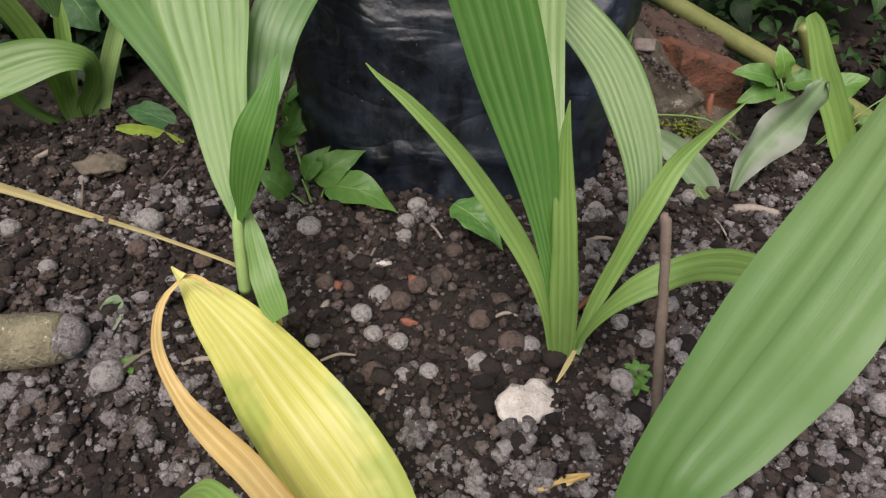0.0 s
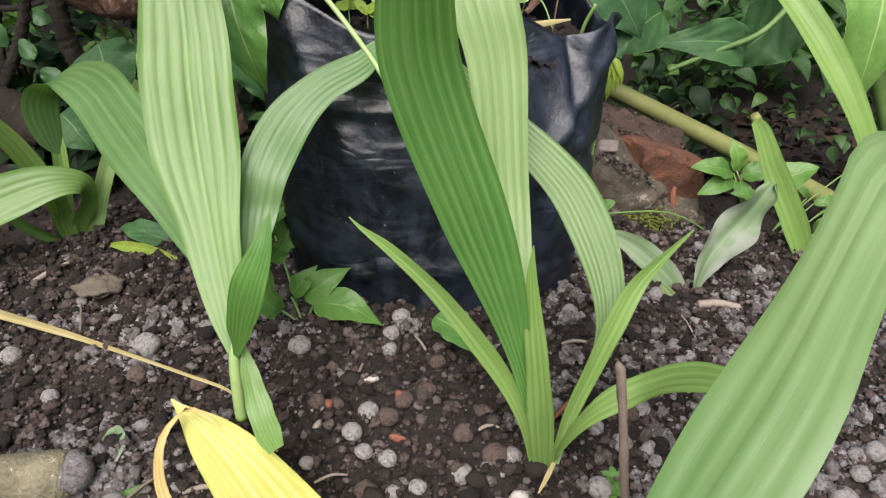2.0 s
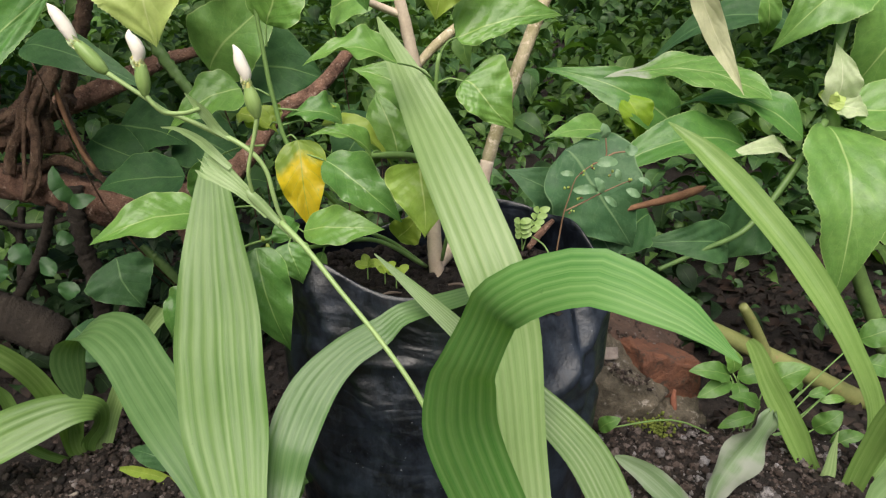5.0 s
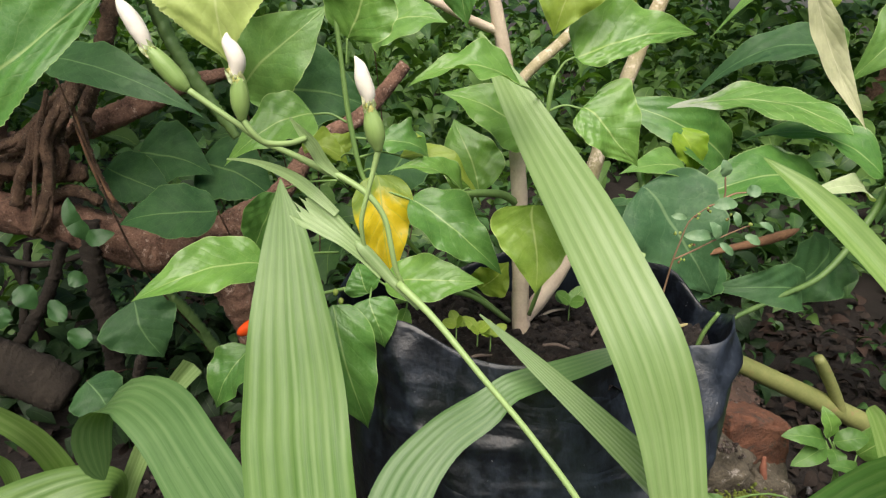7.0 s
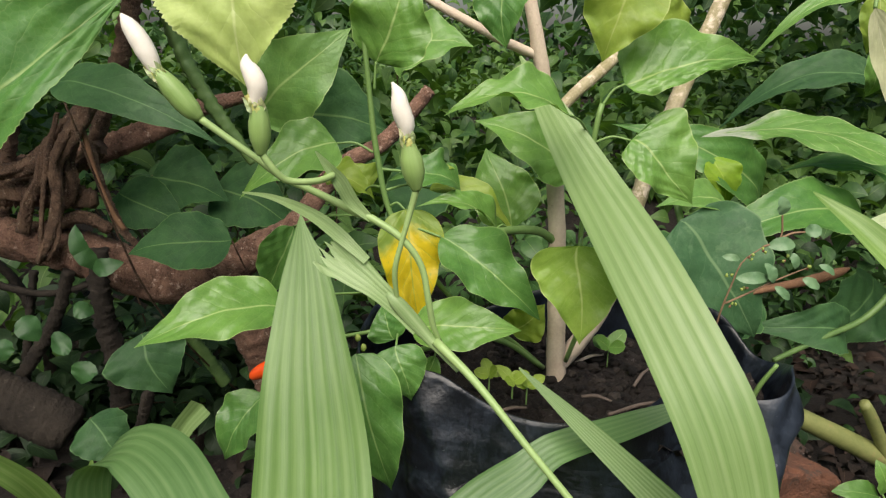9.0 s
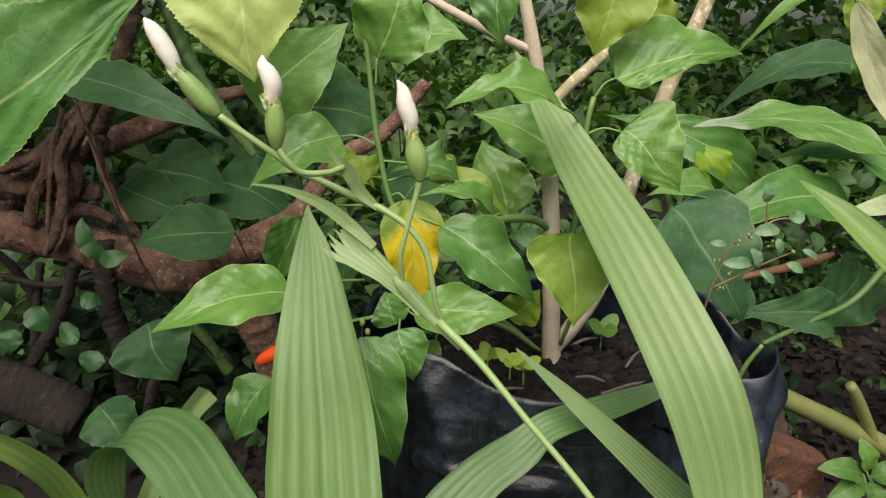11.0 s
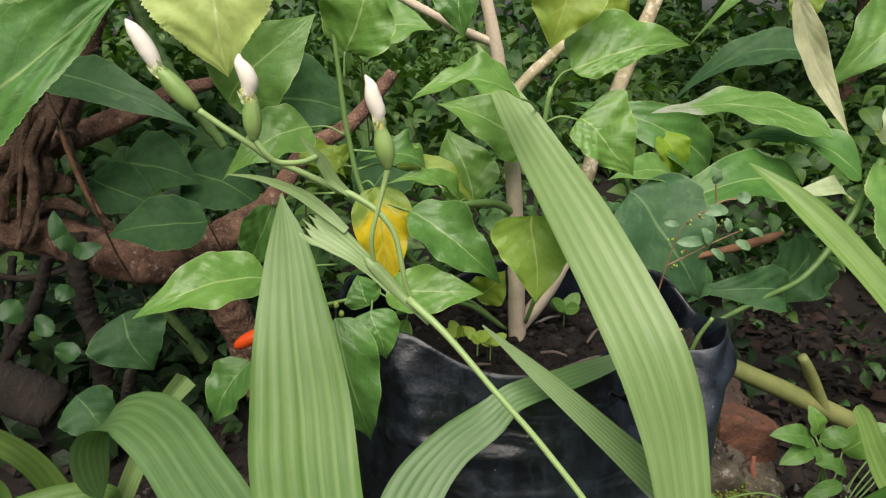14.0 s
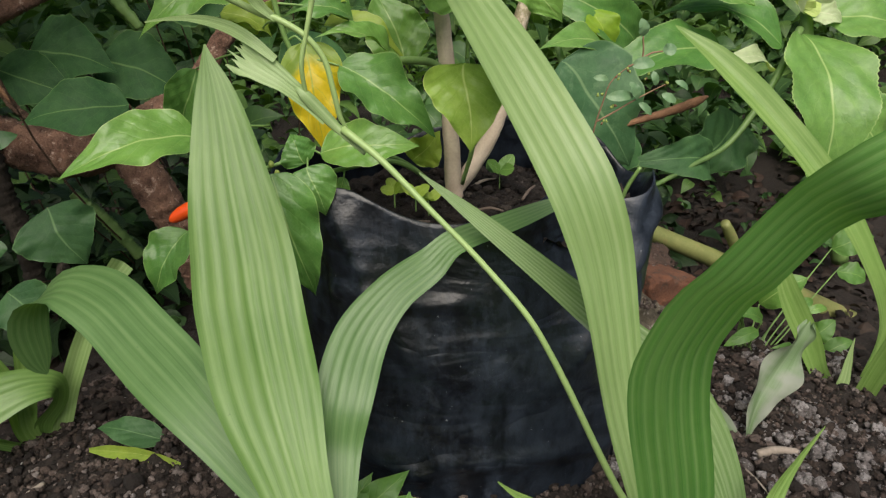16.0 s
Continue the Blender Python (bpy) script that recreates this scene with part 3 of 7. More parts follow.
def hewn(corner, right, back, down, seed=0, rough=0.003, chip=0.004, cuts=22):
    """A broken brick from one top corner and its three edges, its skin pitted and its edges chipped."""
    bm = bmesh.new()
    bmesh.ops.create_cube(bm, size=1.0)
    bmesh.ops.subdivide_edges(bm, edges=bm.edges[:], cuts=cuts, use_grid_fill=True)
    o, e = Vector(corner), [Vector(right), Vector(back), Vector(down)]
    mid = o + (e[0] + e[1] + e[2]) / 2
    off = Vector((seed * 5.1, seed * 2.3, seed))
    out = []
    for v in bm.verts:
        f = [x + 0.5 for x in v.co]
        p = o + sum((e[i] * f[i] for i in range(3)), Vector())
        gap = sorted(min(f[i], 1 - f[i]) * e[i].length for i in range(3))
        worn = max(0.0, chip - gap[1]) * (0.8 + 1.1 * noise.noise(p * 60 + off))
        d = rough * noise.fractal(p * 50 + off, 0.8, 2.1, 5) - worn
        out.append(p + (p - mid).normalized() * d)
    faces = [[v.index for v in f.verts] for f in bm.faces]
    bm.free()
    return np.array([v[:] for v in out]), faces, None


# ---- ground ----
def height(x, y):
    """The bed's surface: a mound about the pots and blades, falling away behind it."""
    x, y = np.asarray(x, dtype=float), np.asarray(y, dtype=float)
    z = 0.004 + 0.010 * np.exp(-((x + 0.16) ** 2 + (y - 0.34) ** 2) / 0.010) + 0.014 * np.exp(-((x + 0.05) ** 2 + (y - 0.46) ** 2) / 0.012)
    r = np.hypot(x * 0.9, y - 0.40)
    z = z - 0.06 * np.clip((r - 0.26) / 0.3, 0, 1) ** 1.2 - 0.04 * np.clip((y - 0.75) / 0.8, 0, 1)
    z = z - 0.085 * np.clip((y - 0.63) / 0.22, 0, 1) * np.clip((x - 0.02) / 0.2, 0, 1) * np.clip((1.6 - x) / 0.6, 0, 1) * np.clip((2.2 - y) / 0.6, 0, 1)
    z = z - 0.05 * np.clip((0.30 - y) / 0.15, 0, 1)
    return z + 0.16 * np.clip((y - 1.5) / 3.0, 0, 1.5)


def fine_height(x, y):
    z = float(height(x, y))
    q = Vector((x, y, 0.0))
    z += 0.011 * noise.fractal(q * 15, 0.9, 2.0, 3)
    z += 0.006 * (noise.fractal(q * 60, 0.8, 2.1, 4))
    z += 0.004 * max(0.0, noise.noise(q * 110)) * 2
    return z


def ground():
    n = 300
    s = np.linspace(-1, 1, n)
    warp = np.sign(s) * (0.60 * np.abs(s) + 60.0 * np.abs(s) ** 9)
    xs, ys = warp, warp + 0.50
    verts = []
    for y in ys:
        for x in xs:
            near = abs(x) < 1.2 and abs(y - 0.5) < 1.2
            verts.append((x, y, fine_height(x, y) if near else float(height(x, y)) + 0.05 * noise.noise(Vector((x, y, 0)) * 1.5)))
    ob = new("ground", mesh_of("ground", verts, grid_faces(n, n), SOIL))
    return tagged(ob, "dark loose garden soil with crumbs", "soil", kind="structure")


ground()


def scatter(name, count, area, sizes, material, label, seed, squash=0.75, level=1, keep=None, sink=0.3, rough=0.35, smooth=True, freq=1.7, grade=2.5):
    """Countless crumbs in one mesh."""
    rng = np.random.RandomState(seed)
    tv, tf = BALLS[level]
    kinds = []
    for k in range(14):
        off = Vector((k * 7.3 + seed, k * 3.1, 0))
        kinds.append(tv * np.array([1 + rough * noise.fractal(Vector(q) * freq + off, 0.8, 2.1, 4) for q in tv])[:, None])
    tf = np.array(tf)
    vs, fs, total = [], [], 0
    while total < count:
        x, y = rng.uniform(area[0], area[1]), rng.uniform(area[2], area[3])
        if keep and rng.uniform() > keep(x, y):
            continue
        size = sizes[0] + (sizes[1] - sizes[0]) * rng.uniform() ** grade
        a = rng.uniform(0, 6.28)
        ca, sa = math.cos(a), math.sin(a)
        p = kinds[rng.randint(14)] * np.array([size, size * rng.uniform(0.7, 1), size * squash])
        p = np.c_[p[:, 0] * ca - p[:, 1] * sa, p[:, 0] * sa + p[:, 1] * ca, p[:, 2]]
        vs.append(p + np.array([x, y, fine_height(x, y) + size * (squash - sink)]))
        fs.append(tf + total * len(tv))
        total += 1
    ob = new(name, mesh_of(name, np.concatenate(vs), np.concatenate(fs).tolist(), material, None, smooth))
    return tagged(ob, label, "soil", kind="stuff")


def ashen(x, y):
    """Pale crumbs gather in patches, thin in the middle of the bed and towards its back."""
    d = 1.25 * noise.noise(Vector((x * 12, y * 12, 3.0))) + 0.55 * noise.noise(Vector((x * 34, y * 34, 1.0))) + 0.28
    d += 0.3 * math.exp(-((x - 0.16) ** 2 + (y - 0.42) ** 2) / 0.01) 
    d += 0.8 * math.exp(-((x - 0.05) ** 2 + (y - 0.225) ** 2) / 0.006) + 0.8 * math.exp(-((x - 0.22) ** 2 + (y - 0.25) ** 2) / 0.008) + 0.4 * math.exp(-((x + 0.19) ** 2 + (y - 0.22) ** 2) / 0.008)
    d -= 0.9 * max(0.0, min(1.0, (y - 0.46) / 0.14)) * (1.0 if x < 0.08 else 0.35)
    return min(1.0, max(0.02, d - 0.65 * math.exp(-((x + 0.0) ** 2 + (y - 0.36) ** 2) / 0.007)))


scatter("soil_crumbs", 12000, (-0.46, 0.46, 0.13, 0.76), (0.0014, 0.0050), CRUMB, "crumbled dark soil clods", 5, level=2, rough=0.85, freq=2.6, grade=1.7)
# Dark clods spread over the outer ground put its shade into colour.
scatter("far_soil_crumbs", 4500, (-0.95, 0.95, 0.0, 1.15), (0.002, 0.009), CRUMB_DARK, "coarse soil clods, dark to stand for shade on the far ground", 25, level=1, rough=0.6)
scatter("soil_grains", 27000, (-0.42, 0.42, 0.14, 0.70), (0.0009, 0.0032), CRUMB, "fine dark soil grains", 15, level=1, rough=0.6, sink=0.1)
scatter("ashen_soil_crumbs", 2300, (-0.50, 0.55, 0.10, 0.80), (0.0018, 0.0065), CRUMB_PALE, "pale ashen soil crumbs in patches", 6, keep=ashen, sink=0.25, level=2, rough=0.6, freq=3.0)
scatter("ashen_soil_grains", 10000, (-0.42, 0.45, 0.14, 0.72), (0.0008, 0.0026), CRUMB_PALE, "fine ashen soil grains", 16, keep=ashen, sink=0.1, level=1, rough=0.6)


def powdery_clods(count, seed):
    """Ashen clods, each a heap of small crumbs."""
    rng = np.random.RandomState(seed)
    tv, tf = BALLS[2]
    tf = np.array(tf)
    kinds = [tv * np.array([1 + 0.7 * noise.fractal(Vector(q) * 2.4 + Vector((k * 5.3, k * 2.1, seed)), 0.8, 2.1, 4) for q in tv])[:, None] for k in range(12)]
    vs, fs, total, made = [], [], 0, 0
    while made < count:
        x, y = rng.uniform(-0.42, 0.44), rng.uniform(0.15, 0.66)
        if rng.uniform() > ashen(x, y):
            continue
        made += 1
        big = 0.0026 + 0.0070 * rng.uniform() ** 2.0
        for g in range(rng.randint(9, 20)):
            d = unit(rng.normal(0, 1, 3)) * rng.uniform(0.45, 1.0) * big * np.array([1.1, 1.0, 0.7])
            size = big * rng.uniform(0.20, 0.50)
            vs.append(kinds[rng.randint(12)] * size + np.array([x, y, fine_height(x, y) + big * 0.35]) + d)
            fs.append(tf + total * len(tv))
            total += 1
    ob = new("powdery_soil_clods", mesh_of("powdery_soil_clods", np.concatenate(vs), np.concatenate(fs).tolist(), CRUMB_PALE))
    return tagged(ob, "ashen grey soil clods heaped of fine crumbs", "soil", kind="stuff")


powdery_clods(820, 19)


# ---- the bag with the chili plant ----
CREASES = ((5.05, 0.58, 5.95, 0.94, 0.035, 0.06), (5.3, 0.52, 6.1, 0.56, -0.045, 0.06), (5.2, 0.66, 5.8, 0.60, -0.03, 0.05), (4.0, 0.95, 4.35, 0.66, 0.04, 0.09), (3.7, 0.9, 4.0, 0.55, -0.035, 0.10), (4.4, 0.62, 5.1, 0.50, 0.018, 0.09), (4.3, 0.45, 5.2, 0.40, -0.012, 0.08),
           (5.5, 0.98, 5.6, 0.70, -0.05, 0.07), (5.9, 0.9, 6.2, 0.3, 0.04, 0.08), (4.5, 0.30, 5.6, 0.22, 0.03, 0.05), (3.6, 0.35, 4.4, 0.25, 0.03, 0.06), (4.7, 0.95, 4.9, 0.70, -0.03, 0.08), (3.9, 0.75, 4.6, 0.80, 0.03, 0.04))


def bag_ring(h, n=120):
    """The bag's outline at a height share h, with its corners and creases."""
    a = np.linspace(0, 2 * math.pi, n, endpoint=False)
    ca, sa = np.cos(a), np.sin(a)
    e = 0.78
    rx, ry = 0.132 + 0.014 * h, 0.119 - 0.006 * h - 0.017 * np.clip((h - 0.66) / 0.34, 0, 1)
    x = np.sign(ca) * np.abs(ca) ** e * rx
    y = np.sign(sa) * np.abs(sa) ** e * ry
    k = np.ones(n)
    over = np.clip(h - 0.58 - (a - 5.05) * 0.40, 0, 1)
    lean = 0.085 * over * np.exp(-((a - 5.30) / 0.42) ** 4) + 0.010 * np.clip(h - 0.72, 0, 1) * np.exp(-((a - 4.25) / 0.42) ** 2)
    k += 0.11 * np.exp(-(np.minimum(a, 2 * math.pi - a) / 0.17) ** 2) * np.clip((h - 0.80) / 0.2, 0, 1) ** 2
    for i in range(n):
        q = Vector((ca[i] * 2.2, sa[i] * 2.2, h * 2.0))
        k[i] += 0.024 * noise.fractal(q * 1.1, 1.0, 2.0, 2) + 0.007 * math.sin(a[i] * 9 + 4 * h + 2 * math.sin(h * 7)) * (0.3 + 0.7 * h)
        k[i] += 0.005 * (abs(noise.noise(Vector((q.x * 1.6, q.y * 1.6, h * 5.0)) + Vector((3, 1, 0)))) - 0.2)
        k[i] += 0.012 * max(0.0, noise.noise(Vector((q.x * 3.0, q.y * 3.0, h * 4.0 + 7)))) * h
    for a0, h0, a1, h1, amp, wide in CREASES:
        du, dh = a1 - a0, (h1 - h0) * 1.7
        along = np.clip(((a - a0) * du + (h - h0) * 1.7 * dh) / (du * du + dh * dh), 0, 1)
        d = np.hypot(a - a0 - along * du, ((h - h0) * 1.7 - along * dh))
        k = k + amp * np.exp(-(d / wide) ** 2)
    return a, x * k, y * k + lean


def grow_bag():
    t = thing("grow_bag", (0.006, 0.580, -0.02), "black wrinkled plastic grow bag filled with soil", "grow bag")
    n, rows = 220, 80
    top = lambda a: 0.243 + 0.010 * np.sin(a * 2 + 0.5) + 0.010 * np.sin(a * 5 + 1.0) + 0.004 * np.exp(-((a - 4.0) ** 2) / 0.2) - 0.015 * np.exp(-((a - 3.72) ** 2) / 0.08) - 0.015 * np.exp(-((a - 5.35) ** 2) / 0.06) - 0.045 * np.exp(-((np.mod(a + 2.99, 6.2832) - 3.14) ** 2) / 0.08)
    vs = []
    for j in range(rows):
        h = j / (rows - 1)
        a, x, y = bag_ring(h, n)
        vs.append(np.c_[x + 0.006, y + 0.580 + 0.012 * h, -0.02 + h * top(a) + 0.02 * h])
    for j in range(14):
        h = 1 - j / 13 * 0.30
        a, x, y = bag_ring(h, n)
        vs.append(np.c_[x * 0.990 + 0.006, y * 0.990 + 0.580 + 0.012 * h, -0.02 + h * top(a) + 0.02 * h])
    rows += 14
    faces = []
    for j in range(rows - 1):
        for i in range(n):
            q = (i + 1) % n
            faces.append((j * n + i, j * n + q, (j + 1) * n + q, (j + 1) * n + i))
    part("bag", (np.concatenate(vs), faces, None), BAG, t)
    g = 60
    vs, faces = [], []
    for j in range(g):
        for i in range(g):
            u, v = i / (g - 1) * 2 - 1, j / (g - 1) * 2 - 1
            x, y = u * math.sqrt(1 - v * v / 2), v * math.sqrt(1 - u * u / 2)
            q = Vector((x, y, 0))
            vs.append((0.006 + x * 0.141, 0.592 + y * 0.094, 0.205 + 0.010 * noise.fractal(q * 5, 0.9, 2.0, 4) + 0.004 * noise.noise(q * 30)))
    part("potting_soil", (np.array(vs), grid_faces(g, g), None), SOIL, t, "dark crumbly potting soil")
    return t


grow_bag()


def bag_crumbs():
    rng = np.random.RandomState(8)
    tv, tf = BALLS[2]
    kinds = [tv * np.array([1 + 0.85 * noise.fractal(Vector(q) * 3.2 + Vector((k * 7.1, k, 0)), 0.8, 2.1, 4) for q in tv])[:, None] for k in range(12)]
    vs, fs = [], []
    for k in range(1500):
        a, r = rng.uniform(0, 6.28), rng.uniform() ** 0.5 * 0.95
        s = 0.0008 + 0.0040 * rng.uniform() ** 3
        x, y = r * math.cos(a), r * math.sin(a)
        z = 0.205 + 0.010 * noise.fractal(Vector((x, y, 0)) * 5, 0.9, 2.0, 4)
        vs.append(kinds[rng.randint(12)] * s * np.array([1, rng.uniform(0.7, 1), 0.75]) + np.array([0.006 + 0.136 * x, 0.592 + 0.090 * y, z + s * 0.4]))
        fs.append(np.array(tf) + k * len(tv))
    ob = new("bag_soil_crumbs", mesh_of("bag_soil_crumbs", np.concatenate(vs), np.concatenate(fs).tolist(), CRUMB_DARK))
    tagged(ob, "small soil crumbs on the potting soil", "soil", kind="stuff")
    for x, y, a, long, mat in ((0.045, 0.548, 0.25, 0.045, STICK), (0.020, 0.560, -0.5, 0.020, STICK), (0.060, 0.590, 0.9, 0.028, STICK), (-0.04, 0.545, 0.2, 0.022, STICK), (0.085, 0.575, -0.3, 0.030, STICK), (0.03, 0.62, 0.4, 0.026, TWIGPALE)):
        d = np.array([math.cos(a), math.sin(a), 0.08]) * long / 2
        c = np.array([x, y, 0.213])
        lone("twig", tube([(*(c - d), 0.0022), (*(c + [0, 0, 0.002]), 0.0026), (*(c + d), 0.0016)], 6, 14, 0.2), mat, "thin broken twig on the potting soil", "twig", "twigs in the bag")


bag_crumbs()


def chili_plant():
    t = thing("chili_plant", (0.002, 0.608, 0.195), "chili pepper plant with woody stems in a grow bag", "chili plant")
    part("trunk", tube([(0.005, 0.608, 0.187, 0.0152), (0.002, 0.608, 0.217, 0.0141), (0.0, 0.608, 0.253, 0.013), (-0.004, 0.61, 0.319, 0.0121), (-0.012, 0.61, 0.378, 0.0109), (-0.023, 0.61, 0.432, 0.0098), (-0.031, 0.61, 0.466, 0.0085), (-0.037, 0.61, 0.495, 0.0077)], 12, 60, 0.10, 1), TRUNK, t)
    part("branch", tube([(0.003, 0.609, 0.212, 0.0120), (0.020, 0.612, 0.233, 0.0130), (0.038, 0.617, 0.264, 0.0128), (0.050, 0.627, 0.306, 0.0124)], 12, 40, 0.10, 9), TRUNK, t, "pale tan woody branch foot")
    part("branch", tube([(0.049, 0.626, 0.300, 0.0118), (0.054, 0.63, 0.319, 0.0123), (0.07, 0.64, 0.366, 0.0118), (0.089, 0.65, 0.414, 0.0117), (0.115, 0.66, 0.476, 0.0111), (0.133, 0.67, 0.514, 0.0103)], 12, 60, 0.10, 2), TRUNK_GREEN, t, "pale green-brown woody branch")
    part("branch", tube([(-0.013, 0.612, 0.391, 0.0068), (0.003, 0.62, 0.407, 0.0083), (0.032, 0.64, 0.429, 0.0086), (0.071, 0.67, 0.467, 0.0089), (0.091, 0.68, 0.491, 0.0082)], 10, 40, 0.1, 3), TRUNK_GREEN, t)
    part("branch", tube([(-0.023, 0.61, 0.432, 0.0065), (-0.044, 0.61, 0.44, 0.0065), (-0.069, 0.61, 0.452, 0.0061), (-0.096, 0.61, 0.466, 0.0056), (-0.119, 0.61, 0.484, 0.0049)], 10, 36, 0.1, 4), TRUNK, t)
    part("branch", tube([(-0.003, 0.61, 0.307, 0.0063), (-0.018, 0.6, 0.318, 0.0061), (-0.042, 0.58, 0.324, 0.0055), (-0.055, 0.565, 0.327, 0.0042)], 8, 20, 0.06, 5), STEM, t, "green side branch")
    part("branch", tube([(0.007, 0.6, 0.221, 0.0033), (0.012, 0.585, 0.262, 0.0035), (0.003, 0.57, 0.319, 0.0032), (0.001, 0.555, 0.369, 0.003), (0.002, 0.55, 0.398, 0.0033), (0.004, 0.55, 0.408, 0.0032)], 8, 30, 0.05, 6), STEM, t, "thin green side branch")
    part("branch", tube([(-0.007, 0.61, 0.211, 0.0038), (-0.037, 0.59, 0.243, 0.0039), (-0.066, 0.575, 0.266, 0.0037), (-0.115, 0.57, 0.331, 0.0035), (-0.126, 0.57, 0.375, 0.0038), (-0.131, 0.57, 0.421, 0.0033), (-0.134, 0.57, 0.453, 0.0032), (-0.136, 0.57, 0.474, 0.0029)], 8, 40, 0.05, 7), STEM, t, "thin green side branch")
    part("branch", tube([(-0.009, 0.6, 0.216, 0.0037), (-0.052, 0.56, 0.257, 0.0037), (-0.1, 0.53, 0.263, 0.0034), (-0.129, 0.51, 0.265, 0.0032), (-0.136, 0.5, 0.267, 0.0022)], 8, 24, 0.05, 8), STEM, t, "thin green side branch")
    leaf = 0

    def add(base, tip, width, mat, face, stalk=None, label="", **kw):
        nonlocal leaf
        leaf += 1
        ob = part("leaf", ovate(base, tip, width, face, **{"seed": leaf, "bulge": 0.040, **{**kw, "wave": 1.05 * kw.get("wave", 0.05)}}), mat, t, label)
        if stalk:
            b, s = np.array(base), np.array(stalk)
            mid = (b + s) / 2 + np.array([0, 0, 0.003])
            part("leaf_stalk", tube([(*s, 0.0018), (*mid, 0.0015), (*b, 0.0014)], 6, 10), STEM, ob)

    add((-0.176, 0.52, 0.294), (-0.248, 0.485, 0.292), 0.040, CHILI, (0, -0.6, 0.8), (-0.136, 0.56, 0.288), sag=0.10, fold=0.3)
    add((-0.104, 0.53, 0.276), (-0.042, 0.515, 0.285), 0.034, CHILI, (0, -0.7, 0.7), (-0.125, 0.55, 0.276), sag=0.08, fold=0.25)
    add((-0.109, 0.565, 0.341), (-0.099, 0.545, 0.270), 0.040, CHILI_YELLOW, (0.15, -1, 0.3), (-0.118, 0.57, 0.342), "mottled yellow and green leaf with curled edges", sag=0.06, wave=0.06, fold=0.4, blunt=0.45)
    add((-0.093, 0.60, 0.347), (-0.033, 0.58, 0.326), 0.024, CHILI_OLIVE, (0.1, -0.5, 0.9), (-0.120, 0.57, 0.352), sag=0.16, fold=0.5, wave=0.08)
    add((-0.099, 0.585, 0.357), (-0.079, 0.58, 0.366), 0.016, CHILI_OLIVE, (0, -0.6, 0.9), None, sag=0.1, fold=0.5)
    add((-0.161, 0.60, 0.357), (-0.128, 0.59, 0.345), 0.022, CHILI_OLIVE, (0.1, -0.7, 0.8), None, sag=0.14, fold=0.5, wave=0.09)
    add((-0.087, 0.55, 0.328), (-0.026, 0.525, 0.287), 0.039, CHILI_DARK, (0.25, -0.9, 0.5), (-0.118, 0.57, 0.327), sag=0.1, wave=0.10, fold=0.42)
    add((-0.01, 0.52, 0.332), (-0.01, 0.5, 0.28), 0.053, CHILI_LIGHT, (0, -1, 0.25), (0.004, 0.57, 0.321), sag=0.05, blunt=0.30, fold=0.1, wave=0.03)
    add((-0.027, 0.495, 0.407), (-0.087, 0.485, 0.416), 0.0285, CHILI, (0, -0.55, 0.9), (-0.001, 0.552, 0.388), sag=0.14, fold=0.45, wave=0.1)
    add((0.002, 0.59, 0.363), (-0.063, 0.58, 0.397), 0.044, CHILI, (0, -0.8, 0.6), (-0.003, 0.54, 0.385), sag=0.08, fold=0.12)
    add((0.016, 0.55, 0.419), (0.097, 0.555, 0.437), 0.062, CHILI, (0, -0.85, 0.55), (0.004, 0.55, 0.407), sag=0.06, fold=0.12, wave=0.04, blunt=0.27, skew=0.38)
    add((0.021, 0.545, 0.388), (0.06, 0.535, 0.353), 0.062, CHILI, (-0.1, -1, 0.45), (0.001, 0.552, 0.385), sag=0.07, fold=0.1, blunt=0.28, skew=0.55, wave=0.03)
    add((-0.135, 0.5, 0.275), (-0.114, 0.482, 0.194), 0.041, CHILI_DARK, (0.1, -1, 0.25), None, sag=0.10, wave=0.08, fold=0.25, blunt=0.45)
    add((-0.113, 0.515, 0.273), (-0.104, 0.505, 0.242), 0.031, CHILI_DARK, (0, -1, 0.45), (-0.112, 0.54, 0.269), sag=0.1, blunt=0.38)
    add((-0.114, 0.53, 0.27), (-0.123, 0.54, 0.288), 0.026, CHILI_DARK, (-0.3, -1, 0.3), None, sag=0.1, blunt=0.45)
    add((-0.09, 0.53, 0.259), (-0.103, 0.53, 0.227), 0.014, CHILI, (0, -1, 0.3), (-0.085, 0.56, 0.265), sag=0.05)
    add((-0.150, 0.572, 0.380), (-0.208, 0.55, 0.354), 0.038, CHILI, (-0.15, -0.9, 0.6), (-0.128, 0.57, 0.375), sag=0.12, fold=0.18, wave=0.05, blunt=0.4, point=1.6)
    add((-0.126, 0.57, 0.428), (-0.105, 0.56, 0.48), 0.050, CHILI, (-0.2, -1, 0.2), (-0.127, 0.57, 0.412), sag=0.1, fold=0.1)
    add((0.011, 0.55, 0.482), (0.001, 0.54, 0.432), 0.048, CHILI_OLIVE, (0.1, -1, 0.3), (0.046, 0.62, 0.489), sag=0.08, fold=0.2)
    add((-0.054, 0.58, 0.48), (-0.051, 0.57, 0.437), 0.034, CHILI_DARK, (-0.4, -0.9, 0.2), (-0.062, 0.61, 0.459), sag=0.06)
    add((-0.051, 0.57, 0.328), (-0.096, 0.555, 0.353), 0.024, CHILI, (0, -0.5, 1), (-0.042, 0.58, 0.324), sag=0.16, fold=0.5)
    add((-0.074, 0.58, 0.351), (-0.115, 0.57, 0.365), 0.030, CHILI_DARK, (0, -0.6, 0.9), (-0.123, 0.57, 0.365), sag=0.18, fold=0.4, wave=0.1)
